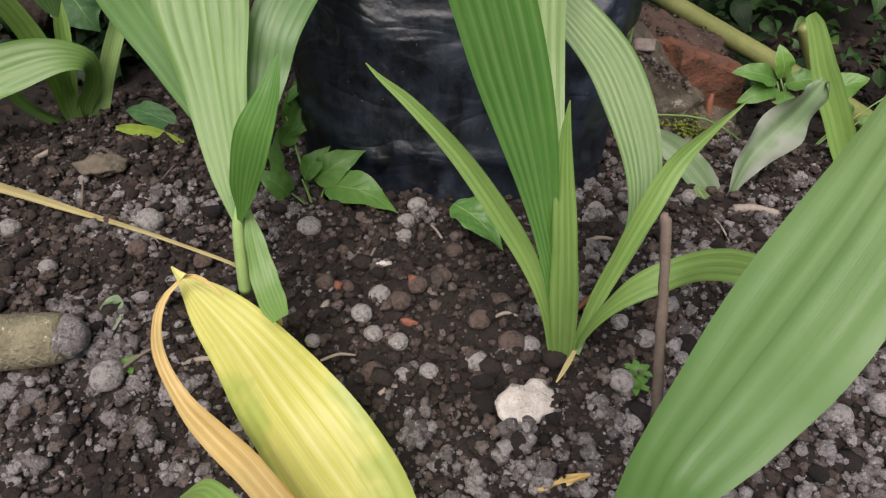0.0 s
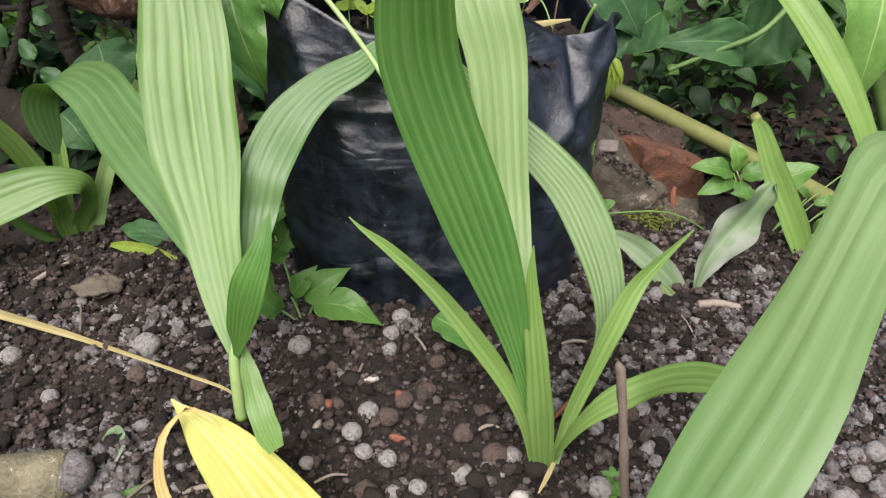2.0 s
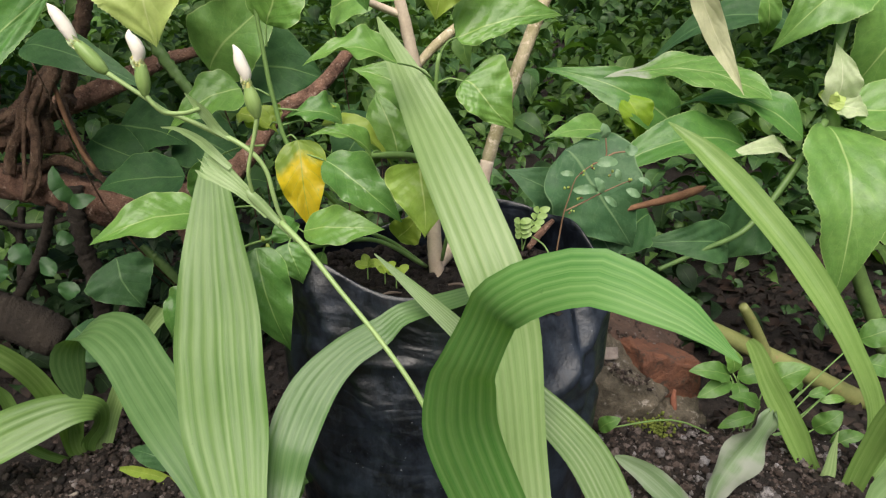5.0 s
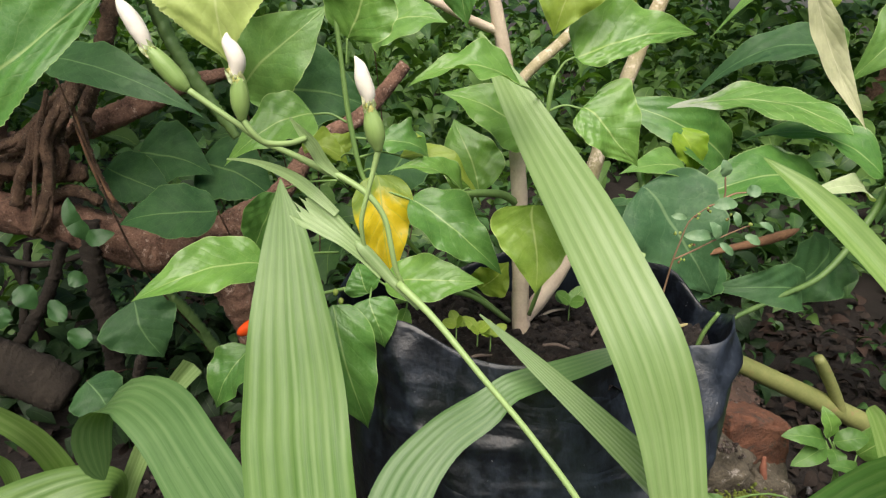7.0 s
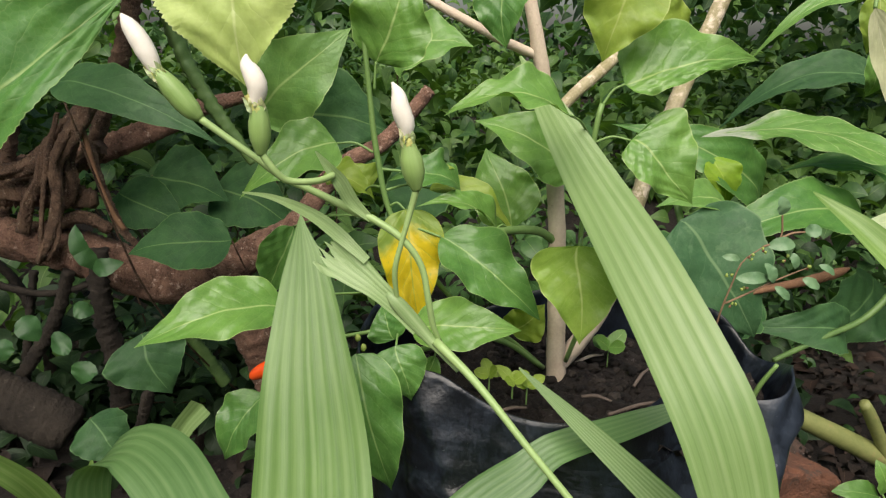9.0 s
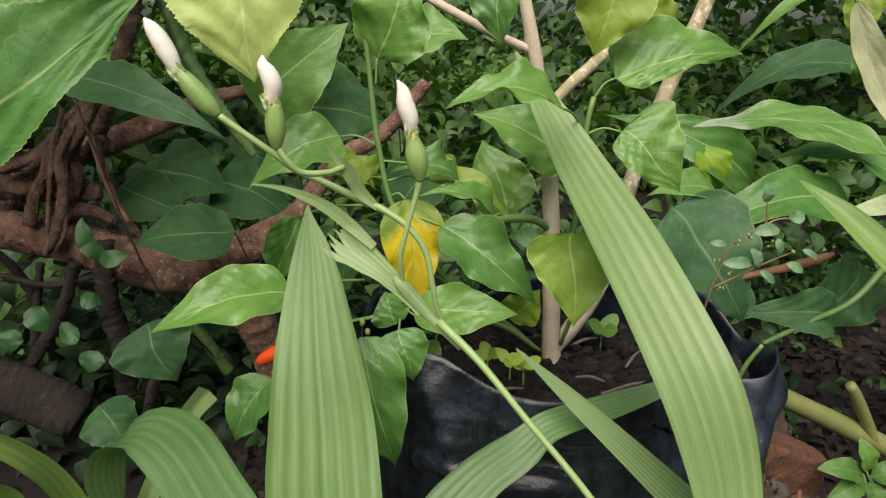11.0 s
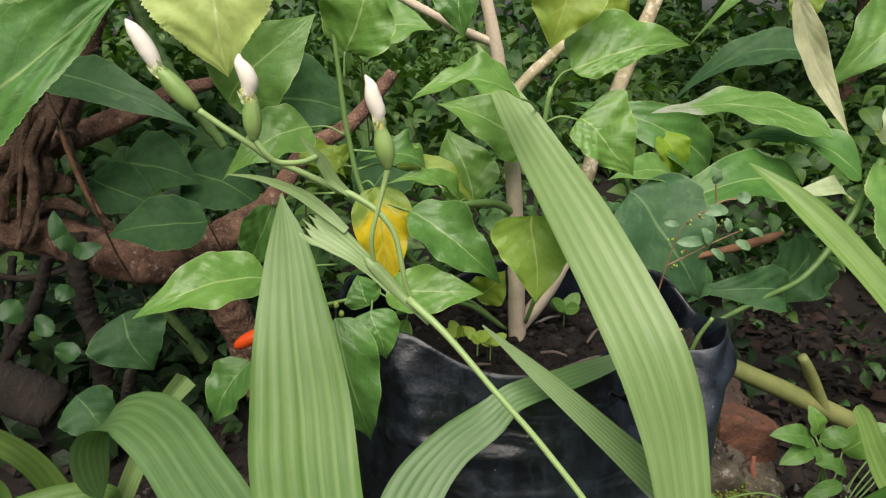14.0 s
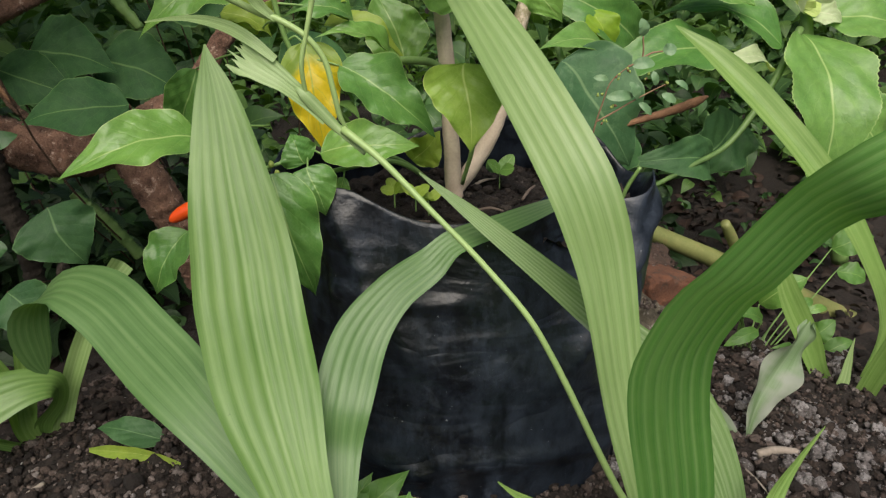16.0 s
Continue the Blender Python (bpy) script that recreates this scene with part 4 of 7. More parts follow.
    add((-0.031, 0.64, 0.309), (-0.05, 0.66, 0.366), 0.050, CHILI, (0, -1, 0.2), (-0.014, 0.61, 0.315), sag=0.05, fold=0.12)
    add((-0.138, 0.6, 0.342), (-0.153, 0.61, 0.361), 0.034, CHILI_OLIVE, (0.2, -0.7, 0.7), (-0.124, 0.57, 0.354), sag=0.12, fold=0.4)
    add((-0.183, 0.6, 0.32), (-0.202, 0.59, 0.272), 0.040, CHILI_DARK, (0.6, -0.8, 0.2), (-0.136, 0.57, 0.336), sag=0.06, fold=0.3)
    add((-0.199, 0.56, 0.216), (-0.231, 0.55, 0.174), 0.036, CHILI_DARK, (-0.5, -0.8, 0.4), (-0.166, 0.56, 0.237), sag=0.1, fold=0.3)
    add((-0.033, 0.6, 0.243), (-0.013, 0.59, 0.268), 0.030, CHILI_OLIVE, (0, -1, 0.2), None, sag=0.05)
    add((0.039, 0.6, 0.461), (0.077, 0.61, 0.445), 0.04, CHILI_OLIVE, (0, -1, 0.2), None, sag=0.05)
    fruit = part("fruit", tube([(-0.190, 0.598, 0.223, 0.0071), (-0.199, 0.60, 0.2185, 0.011), (-0.208, 0.60, 0.2145, 0.011), (-0.2135, 0.60, 0.2115, 0.0092), (-0.2175, 0.60, 0.209, 0.0056), (-0.219, 0.60, 0.208, 0.0012)], 12, 24), FRUIT, t, "ripe orange-red chili")
    part("fruit_stalk", tube([(-0.129, 0.56, 0.262, 0.0027), (-0.165, 0.58, 0.245, 0.0026), (-0.191, 0.598, 0.222, 0.0040)], 6, 12), STEM, fruit)
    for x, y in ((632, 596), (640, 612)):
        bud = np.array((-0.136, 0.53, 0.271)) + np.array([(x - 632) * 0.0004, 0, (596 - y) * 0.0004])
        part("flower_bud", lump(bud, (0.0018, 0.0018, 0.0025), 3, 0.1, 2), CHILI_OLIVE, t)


chili_plant()


# ---- the ribbed plants ----
def plant_a():
    t = thing("ribbed_leaf_plant", (-0.116, 0.318, 0.030), "young plant with pleated pale green blades in soil", "plant", "ribbed plants in the bed")
    part("leaf_sheath", tube([(-0.117, 0.316, 0.041, 0.0078), (-0.116, 0.316, 0.064, 0.0076), (-0.115, 0.318, 0.087, 0.0067), (-0.114, 0.32, 0.098, 0.0033)], 10, 20), PEDUNCLE, t)
    part("leaf", blade([(-0.116, 0.32, 0.087, 0.0041), (-0.122, 0.34, 0.106, 0.0213), (-0.134, 0.375, 0.146, 0.0378), (-0.144, 0.405, 0.182, 0.054), (-0.15, 0.43, 0.221, 0.0582), (-0.152, 0.447, 0.248, 0.0529), (-0.156, 0.468, 0.283, 0.0442), (-0.159, 0.49, 0.314, 0.0287), (-0.161, 0.502, 0.331, 0.0173), (-0.163, 0.509, 0.342, 0.0075), (-0.164, 0.514, 0.35, 0.0009)], (1, 0.1, 0), 7, 0.06, seed=1), BLADE, t)
    part("leaf", blade([(-0.117, 0.324, 0.092, 0.003), (-0.123, 0.343, 0.107, 0.008), (-0.136, 0.366, 0.124, 0.017), (-0.161, 0.402, 0.142, 0.0308), (-0.190, 0.438, 0.162, 0.041), (-0.223, 0.48, 0.178, 0.0454), (-0.252, 0.515, 0.191, 0.0441), (-0.278, 0.535, 0.194, 0.0399), (-0.296, 0.535, 0.187, 0.0365), (-0.304, 0.53, 0.17, 0.0321), (-0.305, 0.532, 0.14, 0.0188), (-0.304, 0.534, 0.128, 0.0019)],
         [(1, 0.1, 0.1), (1, 0.1, 0.1), (1, 0.1, 0.1), (0.9, 0.2, 0.3), (0.8, 0.3, 0.5), (0.6, 0.6, 0.5), (0.3, 0.9, 0.4), (0.1, 1, 0.2), (0.3, 1, 0.1), (0.5, 0.9, 0), (0.6, 0.8, 0), (0.6, 0.8, 0)], 6, 0.03, seed=2), BLADE_SIDE, t)
    part("leaf", blade([(-0.115, 0.323, 0.092, 0.003), (-0.114, 0.343, 0.106, 0.007), (-0.1125, 0.368, 0.121, 0.0155), (-0.1105, 0.397, 0.142, 0.0269), (-0.105, 0.41, 0.167, 0.033), (-0.091, 0.438, 0.191, 0.0325), (-0.069, 0.455, 0.209, 0.0259), (-0.043, 0.468, 0.22, 0.0223), (-0.028, 0.474, 0.23, 0.0184), (0.012, 0.486, 0.236, 0.0162), (0.05, 0.496, 0.243, 0.0083)],
         [(1, 0.1, 0.1), (1, 0.1, 0.1), (1, 0.1, 0), (1, 0, -0.1), (0.9, -0.2, -0.3), (0.7, -0.4, -0.5), (0.4, -0.7, -0.6), (0.1, -0.8, -0.6), (0, -0.8, -0.6), (0, -0.8, -0.6), (0, -0.8, -0.6)], 6, 0.03, seed=3), BLADE_SIDE, t)
    part("leaf", blade([(-0.113, 0.316, 0.091, 0.0033), (-0.103, 0.306, 0.123, 0.0156), (-0.093, 0.3, 0.151, 0.0214), (-0.086, 0.305, 0.168, 0.0152), (-0.083, 0.312, 0.179, 0.0076), (-0.081, 0.317, 0.187, 0.0009)], (1, -0.4, 0), 6, 0.1, seed=4), BLADE_DARK, t, "small unfolding dark green leaf")
    part("leaf", blade([(-0.109, 0.32, 0.096, 0.0033), (-0.104, 0.308, 0.08, 0.0127), (-0.097, 0.293, 0.067, 0.0151), (-0.091, 0.282, 0.062, 0.0149), (-0.085, 0.272, 0.06, 0.0095)], (1, 0, 0.2), 3, 0.05, seed=5), BLADE, t, "short green leaf bent to the soil")
    part("leaf", blade([(-0.117, 0.316, 0.055, 0.0016), (-0.134, 0.345, 0.039, 0.0024), (-0.167, 0.362, 0.038, 0.0027), (-0.208, 0.386, 0.033, 0.0034), (-0.273, 0.432, 0.015, 0.0048), (-0.32, 0.455, 0.012, 0.0079), (-0.364, 0.475, 0.01, 0.0095), (-0.412, 0.495, 0.012, 0.0088)], (0.2, 0.3, 1), 2, 0.1, seed=6), STRAW, t, "long withered straw-yellow leaf")
    for dx in (0.0, 0.006):
        part("dry_sheath", blade([(-0.104 + dx, 0.300, 0.05, 0.003), (-0.100 + dx, 0.296, 0.042, 0.004), (-0.098 + dx, 0.294, 0.034, 0.002)], (1, 0, 0), 2), STRAW, t, "torn papery sheath")


def plant_b():
    t = thing("ribbed_leaf_plant", (0.077, 0.304, 0.002), "tall plant with pleated blades and a flower stalk", "plant", "ribbed plants in the bed")
    arch = blade([(0.073, 0.304, 0.01, 0.008), (0.065, 0.302, 0.056, 0.0102), (0.053, 0.297, 0.104, 0.0145), (0.038, 0.287, 0.159, 0.0262), (0.022, 0.277, 0.209, 0.0328), (0.0, 0.26, 0.279, 0.0315), (-0.002, 0.244, 0.315, 0.0262), (-0.001, 0.236, 0.326, 0.0222), (0.005, 0.222, 0.352, 0.0182), (0.006, 0.208, 0.365, 0.0181), (0.016, 0.199, 0.376, 0.0176), (0.03, 0.189, 0.383, 0.0175), (0.041, 0.181, 0.381, 0.0158), (0.052, 0.172, 0.377, 0.0103), (0.062, 0.165, 0.369, 0.0008)],
        [(1, 0, 0)] * 5 + [(1, 0.1, 0), (0.95, 0, -0.2), (0.9, -0.1, -0.3), (0.8, -0.2, -0.45), (0.6, -0.5, -0.55), (0.3, -0.72, -0.55), (0.05, -0.75, -0.6), (-0.15, -0.75, -0.6), (-0.25, -0.75, -0.6), (-0.25, -0.75, -0.6)], 7, -0.03, 0.034, seed=11)
    part("leaf", arch, BLADE_ARCH, t, "broad arching dark green pleated leaf")
    part("leaf", blade([(0.076, 0.305, 0.009, 0.0073), (0.069, 0.312, 0.046, 0.0092), (0.062, 0.325, 0.081, 0.0124), (0.054, 0.345, 0.126, 0.0224), (0.049, 0.375, 0.171, 0.0313), (0.044, 0.408, 0.24, 0.0371), (0.036, 0.418, 0.271, 0.0391), (0.028, 0.43, 0.292, 0.0408), (0.007, 0.475, 0.339, 0.0415), (-0.011, 0.515, 0.374, 0.0315), (-0.029, 0.546, 0.408, 0.0183), (-0.042, 0.567, 0.433, 0.0017)], (1, 0.15, 0), 6, 0.05, seed=12), BLADE_PALE, t, "long pale green pleated leaf")
    part("leaf", blade([(0.081, 0.3, 0.013, 0.0057), (0.092, 0.317, 0.037, 0.0072), (0.107, 0.333, 0.06, 0.0101), (0.117, 0.347, 0.081, 0.0159), (0.118, 0.364, 0.104, 0.0225), (0.109, 0.384, 0.133, 0.0284), (0.092, 0.404, 0.161, 0.0292), (0.047, 0.431, 0.199, 0.0214), (0.012, 0.451, 0.228, 0.0152), (-0.019, 0.468, 0.253, 0.0089), (-0.047, 0.483, 0.275, 0.001)], (1, 0.2, 0.3), 8, 0.06, seed=13), BLADE_SCARRED, t, "pleated leaf with pale scars")
    part("leaf", blade([(0.068, 0.302, 0.012, 0.0058), (0.06, 0.302, 0.047, 0.0076), (0.047, 0.304, 0.079, 0.0113), (0.028, 0.307, 0.11, 0.0122), (0.005, 0.311, 0.141, 0.0105), (-0.019, 0.316, 0.165, 0.0066), (-0.034, 0.318, 0.177, 0.0024), (-0.04, 0.319, 0.183, 0.0006)], (0.7, 0, 0.7), 3, 0.1, seed=14), BLADE_BRIGHT, t, "narrow curved leaf")
    part("leaf", blade([(0.081, 0.303, 0.013, 0.0058), (0.089, 0.31, 0.043, 0.0092), (0.101, 0.318, 0.073, 0.0117), (0.113, 0.326, 0.101, 0.0135), (0.126, 0.335, 0.125, 0.0114), (0.143, 0.343, 0.141, 0.006), (0.16, 0.349, 0.156, 0.0007)], (0.8, -0.1, -0.6), 3, 0.1, seed=15), BLADE_BRIGHT, t, "narrow curved leaf")
    part("leaf", blade([(0.075, 0.302, 0.001, 0.011), (0.069, 0.296, 0.052, 0.0156), (0.063, 0.293, 0.099, 0.0133), (0.058, 0.294, 0.137, 0.0096), (0.056, 0.297, 0.16, 0.0052), (0.056, 0.299, 0.176, 0.0006)], (1, -0.2, 0), 5, 0.1, seed=16), BLADE_BRIGHT, t, "narrow upright pleated leaf")
    part("leaf", blade([(0.081, 0.303, 0.016, 0.005), (0.09, 0.298, 0.045, 0.0103), (0.103, 0.294, 0.067, 0.0139), (0.121, 0.293, 0.08, 0.0162), (0.146, 0.302, 0.081, 0.0185), (0.177, 0.315, 0.069, 0.0179), (0.212, 0.33, 0.047, 0.011), (0.241, 0.34, 0.025, 0.0015)], (0.2, 0.5, 0.8), 4, 0.06, seed=17), BLADE_BRIGHT, t, "low bright green leaf spreading sideways")
    part("leaf_sheath", blade([(0.077, 0.305, -0.012, 0.0127), (0.074, 0.301, 0.013, 0.0137), (0.071, 0.299, 0.04, 0.0118), (0.068, 0.299, 0.068, 0.0067), (0.066, 0.3, 0.089, 0.0013)], (1, -0.1, 0), 6, 0.1, 0.03, seed=18), SHEATH_PALE, t, "pale yellow-green pleated sheath")
    part("dry_sheath", blade([(0.078, 0.29, 0.025, 0.0028), (0.073, 0.285, 0.016, 0.0031), (0.068, 0.28, 0.009, 0.001)], (1, 0, 0), 2), STRAW, t, "torn papery sheath")
    stalk = part("flower_stalk", tube([(0.034, 0.315, 0.144, 0.0039), (0.021, 0.322, 0.165, 0.0036), (-0.018, 0.34, 0.248, 0.0029), (-0.039, 0.356, 0.275, 0.0028), (-0.061, 0.372, 0.298, 0.0028), (-0.08, 0.388, 0.317, 0.0032), (-0.095, 0.401, 0.328, 0.0039)], 10, 60), PEDUNCLE, t, "slender green flower stalk")
    part("bract", tube([(-0.086, 0.397, 0.317, 0.0018), (-0.092, 0.4, 0.323, 0.0031), (-0.099, 0.403, 0.33, 0.0049), (-0.106, 0.404, 0.338, 0.0062), (-0.111, 0.404, 0.344, 0.0053), (-0.114, 0.405, 0.347, 0.0018)], 14, 26, flat=0.6), SHEATH, stalk)
    part("bract", blade([(-0.102, 0.403, 0.332, 0.0053), (-0.111, 0.404, 0.342, 0.0071), (-0.12, 0.406, 0.35, 0.0097), (-0.129, 0.41, 0.356, 0.0142), (-0.136, 0.414, 0.361, 0.0179), (-0.139, 0.416, 0.363, 0.0188)], (0.6, 0.3, 0.8), 6, 0.08, seed=21, tear=0.006), SHEATH, stalk, "split green bract with a torn edge")
    part("bract", blade([(-0.122, 0.408, 0.359, 0.0035), (-0.132, 0.413, 0.367, 0.0053), (-0.142, 0.425, 0.371, 0.0055), (-0.156, 0.445, 0.372, 0.0041), (-0.173, 0.475, 0.369, 0.0024), (-0.192, 0.505, 0.364, 0.0009)], (0.4, 0.3, 0.85), 3, 0.1, seed=23), SHEATH, stalk, "thin drawn-out bract tip")
    part("stalk_branch", tube([(-0.093, 0.403, 0.327, 0.0016), (-0.096, 0.402, 0.334, 0.0024), (-0.098, 0.401, 0.345, 0.0026), (-0.101, 0.402, 0.359, 0.0026), (-0.108, 0.403, 0.369, 0.0028), (-0.119, 0.406, 0.376, 0.003), (-0.125, 0.408, 0.378, 0.0034), (-0.141, 0.408, 0.386, 0.0028), (-0.153, 0.406, 0.392, 0.0025), (-0.161, 0.404, 0.399, 0.0025), (-0.172, 0.404, 0.407, 0.0026), (-0.18, 0.404, 0.413, 0.0028)], 10, 60), PEDUNCLE, stalk)
    part("stalk_branch", tube([(-0.11, 0.405, 0.342, 0.002), (-0.111, 0.402, 0.357, 0.0022), (-0.108, 0.402, 0.37, 0.0021), (-0.105, 0.403, 0.381, 0.0025), (-0.103, 0.403, 0.389, 0.0029)], 10, 30), PEDUNCLE, stalk)
    part("stalk_branch", tube([(-0.133, 0.4, 0.394, 0.0025), (-0.139, 0.394, 0.393, 0.0024), (-0.148, 0.39, 0.394, 0.0025), (-0.152, 0.388, 0.398, 0.0025), (-0.156, 0.388, 0.404, 0.0027)], 10, 30), PEDUNCLE, stalk)
    part("bract", blade([(-0.12, 0.406, 0.376, 0.0026), (-0.127, 0.405, 0.383, 0.0051), (-0.131, 0.402, 0.391, 0.0056), (-0.135, 0.4, 0.397, 0.0035), (-0.139, 0.398, 0.403, 0.0006)], (0.8, 0.3, 0.5), 4, 0.15, seed=22), SHEATH, stalk, "small pale pointed bract")
    ends = ([(-0.18, 0.404, 0.413, 0.0036), (-0.183, 0.404, 0.416, 0.008), (-0.188, 0.404, 0.422, 0.0091), (-0.192, 0.404, 0.427, 0.0071), (-0.194, 0.404, 0.429, 0.0051)], [(-0.194, 0.404, 0.429, 0.0043), (-0.196, 0.404, 0.434, 0.0066), (-0.199, 0.404, 0.44, 0.007), (-0.202, 0.404, 0.445, 0.005), (-0.204, 0.404, 0.448, 0.0008)],
            [(-0.156, 0.388, 0.403, 0.0035), (-0.156, 0.388, 0.408, 0.0076), (-0.156, 0.388, 0.413, 0.0083), (-0.156, 0.388, 0.418, 0.0064), (-0.157, 0.388, 0.42, 0.0045)], [(-0.157, 0.388, 0.42, 0.0045), (-0.156, 0.388, 0.425, 0.0067), (-0.157, 0.388, 0.429, 0.0067), (-0.159, 0.388, 0.433, 0.0044), (-0.159, 0.388, 0.436, 0.0007)],
            [(-0.103, 0.403, 0.388, 0.0038), (-0.104, 0.403, 0.394, 0.0091), (-0.105, 0.403, 0.399, 0.0095), (-0.106, 0.403, 0.404, 0.0066), (-0.107, 0.403, 0.408, 0.0045)], [(-0.107, 0.403, 0.408, 0.0041), (-0.107, 0.403, 0.412, 0.0065), (-0.109, 0.403, 0.418, 0.0069), (-0.11, 0.403, 0.423, 0.0048), (-0.112, 0.403, 0.427, 0.0008)])
    for k in (0, 2, 4):
        part("seed_pod", tube([(x, y, z, 0.88 * w) for x, y, z, w in ends[k]], 16, 24, 0.03, k), POD, stalk, "swollen green pod")
        tip = np.array(ends[k][-1][:3])
        grow = unit(tip - np.array(ends[k][-2][:3]))
        part("neck", tube([(*(tip - grow * 0.0035), 0.0052), (*(tip - grow * 0.001), 0.0050), (*(tip + grow * 0.0015), 0.0041), (*(tip + grow * 0.0038), 0.0040)], 12, 16, 0.18, k), NECK, stalk, "shrivelled yellow flower neck")
        for q in range(4):
            side = np.array([math.cos(q * 1.57 + k), -0.4, math.sin(q * 1.57 + k)])
            part("petal_remnant", ovate(tip - grow * 0.003 + side * 0.001, tip + grow * (0.0026 + 0.0012 * (q % 2)) + side * 0.0024, 0.0038, (0.1, -1, 0.3), 0.2, 0.7, 0, 0.16, 0.5, q + k, 12, 7), NEWLEAF if q % 3 else DRYLEAF, stalk, "shrivelled yellowish petal base")
        part("flower_bud", tube(ends[k + 1], 12, 24, 0.05, k), BUDWHITE, stalk, "closed white flower bud")


plant_a()
plant_b()


def foreground_leaves():
    t = thing("yellowing_leaf_plant", (0.02, 0.05, -0.045), "plant with a yellowing pleated leaf and withered edge", "plant", "ribbed plants in the bed")
    part("leaf", blade([(-0.159, 0.318, 0.056, 0.0013), (-0.153, 0.314, 0.051, 0.0073), (-0.135, 0.298, 0.045, 0.0274), (-0.11, 0.274, 0.038, 0.0435), (-0.083, 0.24, 0.036, 0.0535), (-0.059, 0.214, 0.026, 0.0576), (-0.037, 0.188, 0.019, 0.0526), (-0.02, 0.165, 0.012, 0.0377), (-0.006, 0.145, 0.004, 0.0145)] + [(0.012, 0.09, 0.0, 0.012), (0.02, 0.05, -0.05, 0.01)],
         (0.85, 0.1, 0.4), 8, 0.10, seed=31), BLADE_YELLOW, t, "yellowing pleated leaf")
    part("leaf", blade([(-0.122, 0.295, 0.055, 0.001), (-0.134, 0.3, 0.062, 0.0024), (-0.148, 0.305, 0.058, 0.0041), (-0.157, 0.294, 0.052, 0.0061), (-0.157, 0.278, 0.045, 0.0066), (-0.145, 0.252, 0.045, 0.0075), (-0.133, 0.238, 0.034, 0.0099), (-0.111, 0.216, 0.035, 0.0135), (-0.086, 0.194, 0.034, 0.015)] + [(-0.02, 0.13, 0.01, 0.012), (0.02, 0.05, -0.05, 0.008)],
         (0.9, 0.1, 0.4), 3, 0.2, seed=32), BLADE_DRY, t, "curled withered orange-brown leaf")
    part("leaf", blade([(0.022, 0.05, -0.05, 0.01), *[(-0.057, 0.13, 0.08, 0.0098), (-0.078, 0.15, 0.075, 0.0126), (-0.093, 0.165, 0.064, 0.009), (-0.113, 0.18, 0.036, 0.001)]], (0.3, 0.6, 0.5), 4, 0.08, seed=33), BLADE_BRIGHT, t)
    t = thing("ribbed_leaf_plant", (0.055, 0.085, -0.045), "broad pleated green leaf bending over the bed", "plant", "ribbed plants in the bed")
    part("leaf_sheath", tube([(0.055, 0.085, -0.06, 0.02), (0.058, 0.092, -0.01, 0.018), (0.062, 0.100, 0.02, 0.012)], 10, 16, flat=0.6), PEDUNCLE, t)
    part("leaf", blade([(0.055, 0.085, -0.05, 0.02), *[(0.070, 0.13, 0.122, 0.0310), (0.092, 0.15, 0.141, 0.0410), (0.1165, 0.172, 0.158, 0.0495), (0.139, 0.192, 0.182, 0.0504), (0.157, 0.21, 0.208, 0.0473), (0.173, 0.226, 0.23, 0.0436), (0.188, 0.24, 0.241, 0.0403), (0.217, 0.258, 0.236, 0.0372), (0.256, 0.272, 0.212, 0.0304), (0.3, 0.282, 0.17, 0.0167), (0.326, 0.286, 0.139, 0.0012)]],
         [(0.85, -0.3, -0.4), (0.85, -0.3, -0.45), (0.85, -0.3, -0.45), (0.85, -0.2, -0.5), (0.8, -0.1, -0.5), (0.8, 0, -0.5), (0.7, -0.2, -0.6), (0.5, -0.6, -0.5), (0.3, -0.8, -0.3), (0.2, -0.9, -0.2), (0.2, -0.9, -0.2), (0.2, -0.9, -0.2)], 5, 0.05, 0.015, seed=34), BLADE_NEAR, t)


foreground_leaves()


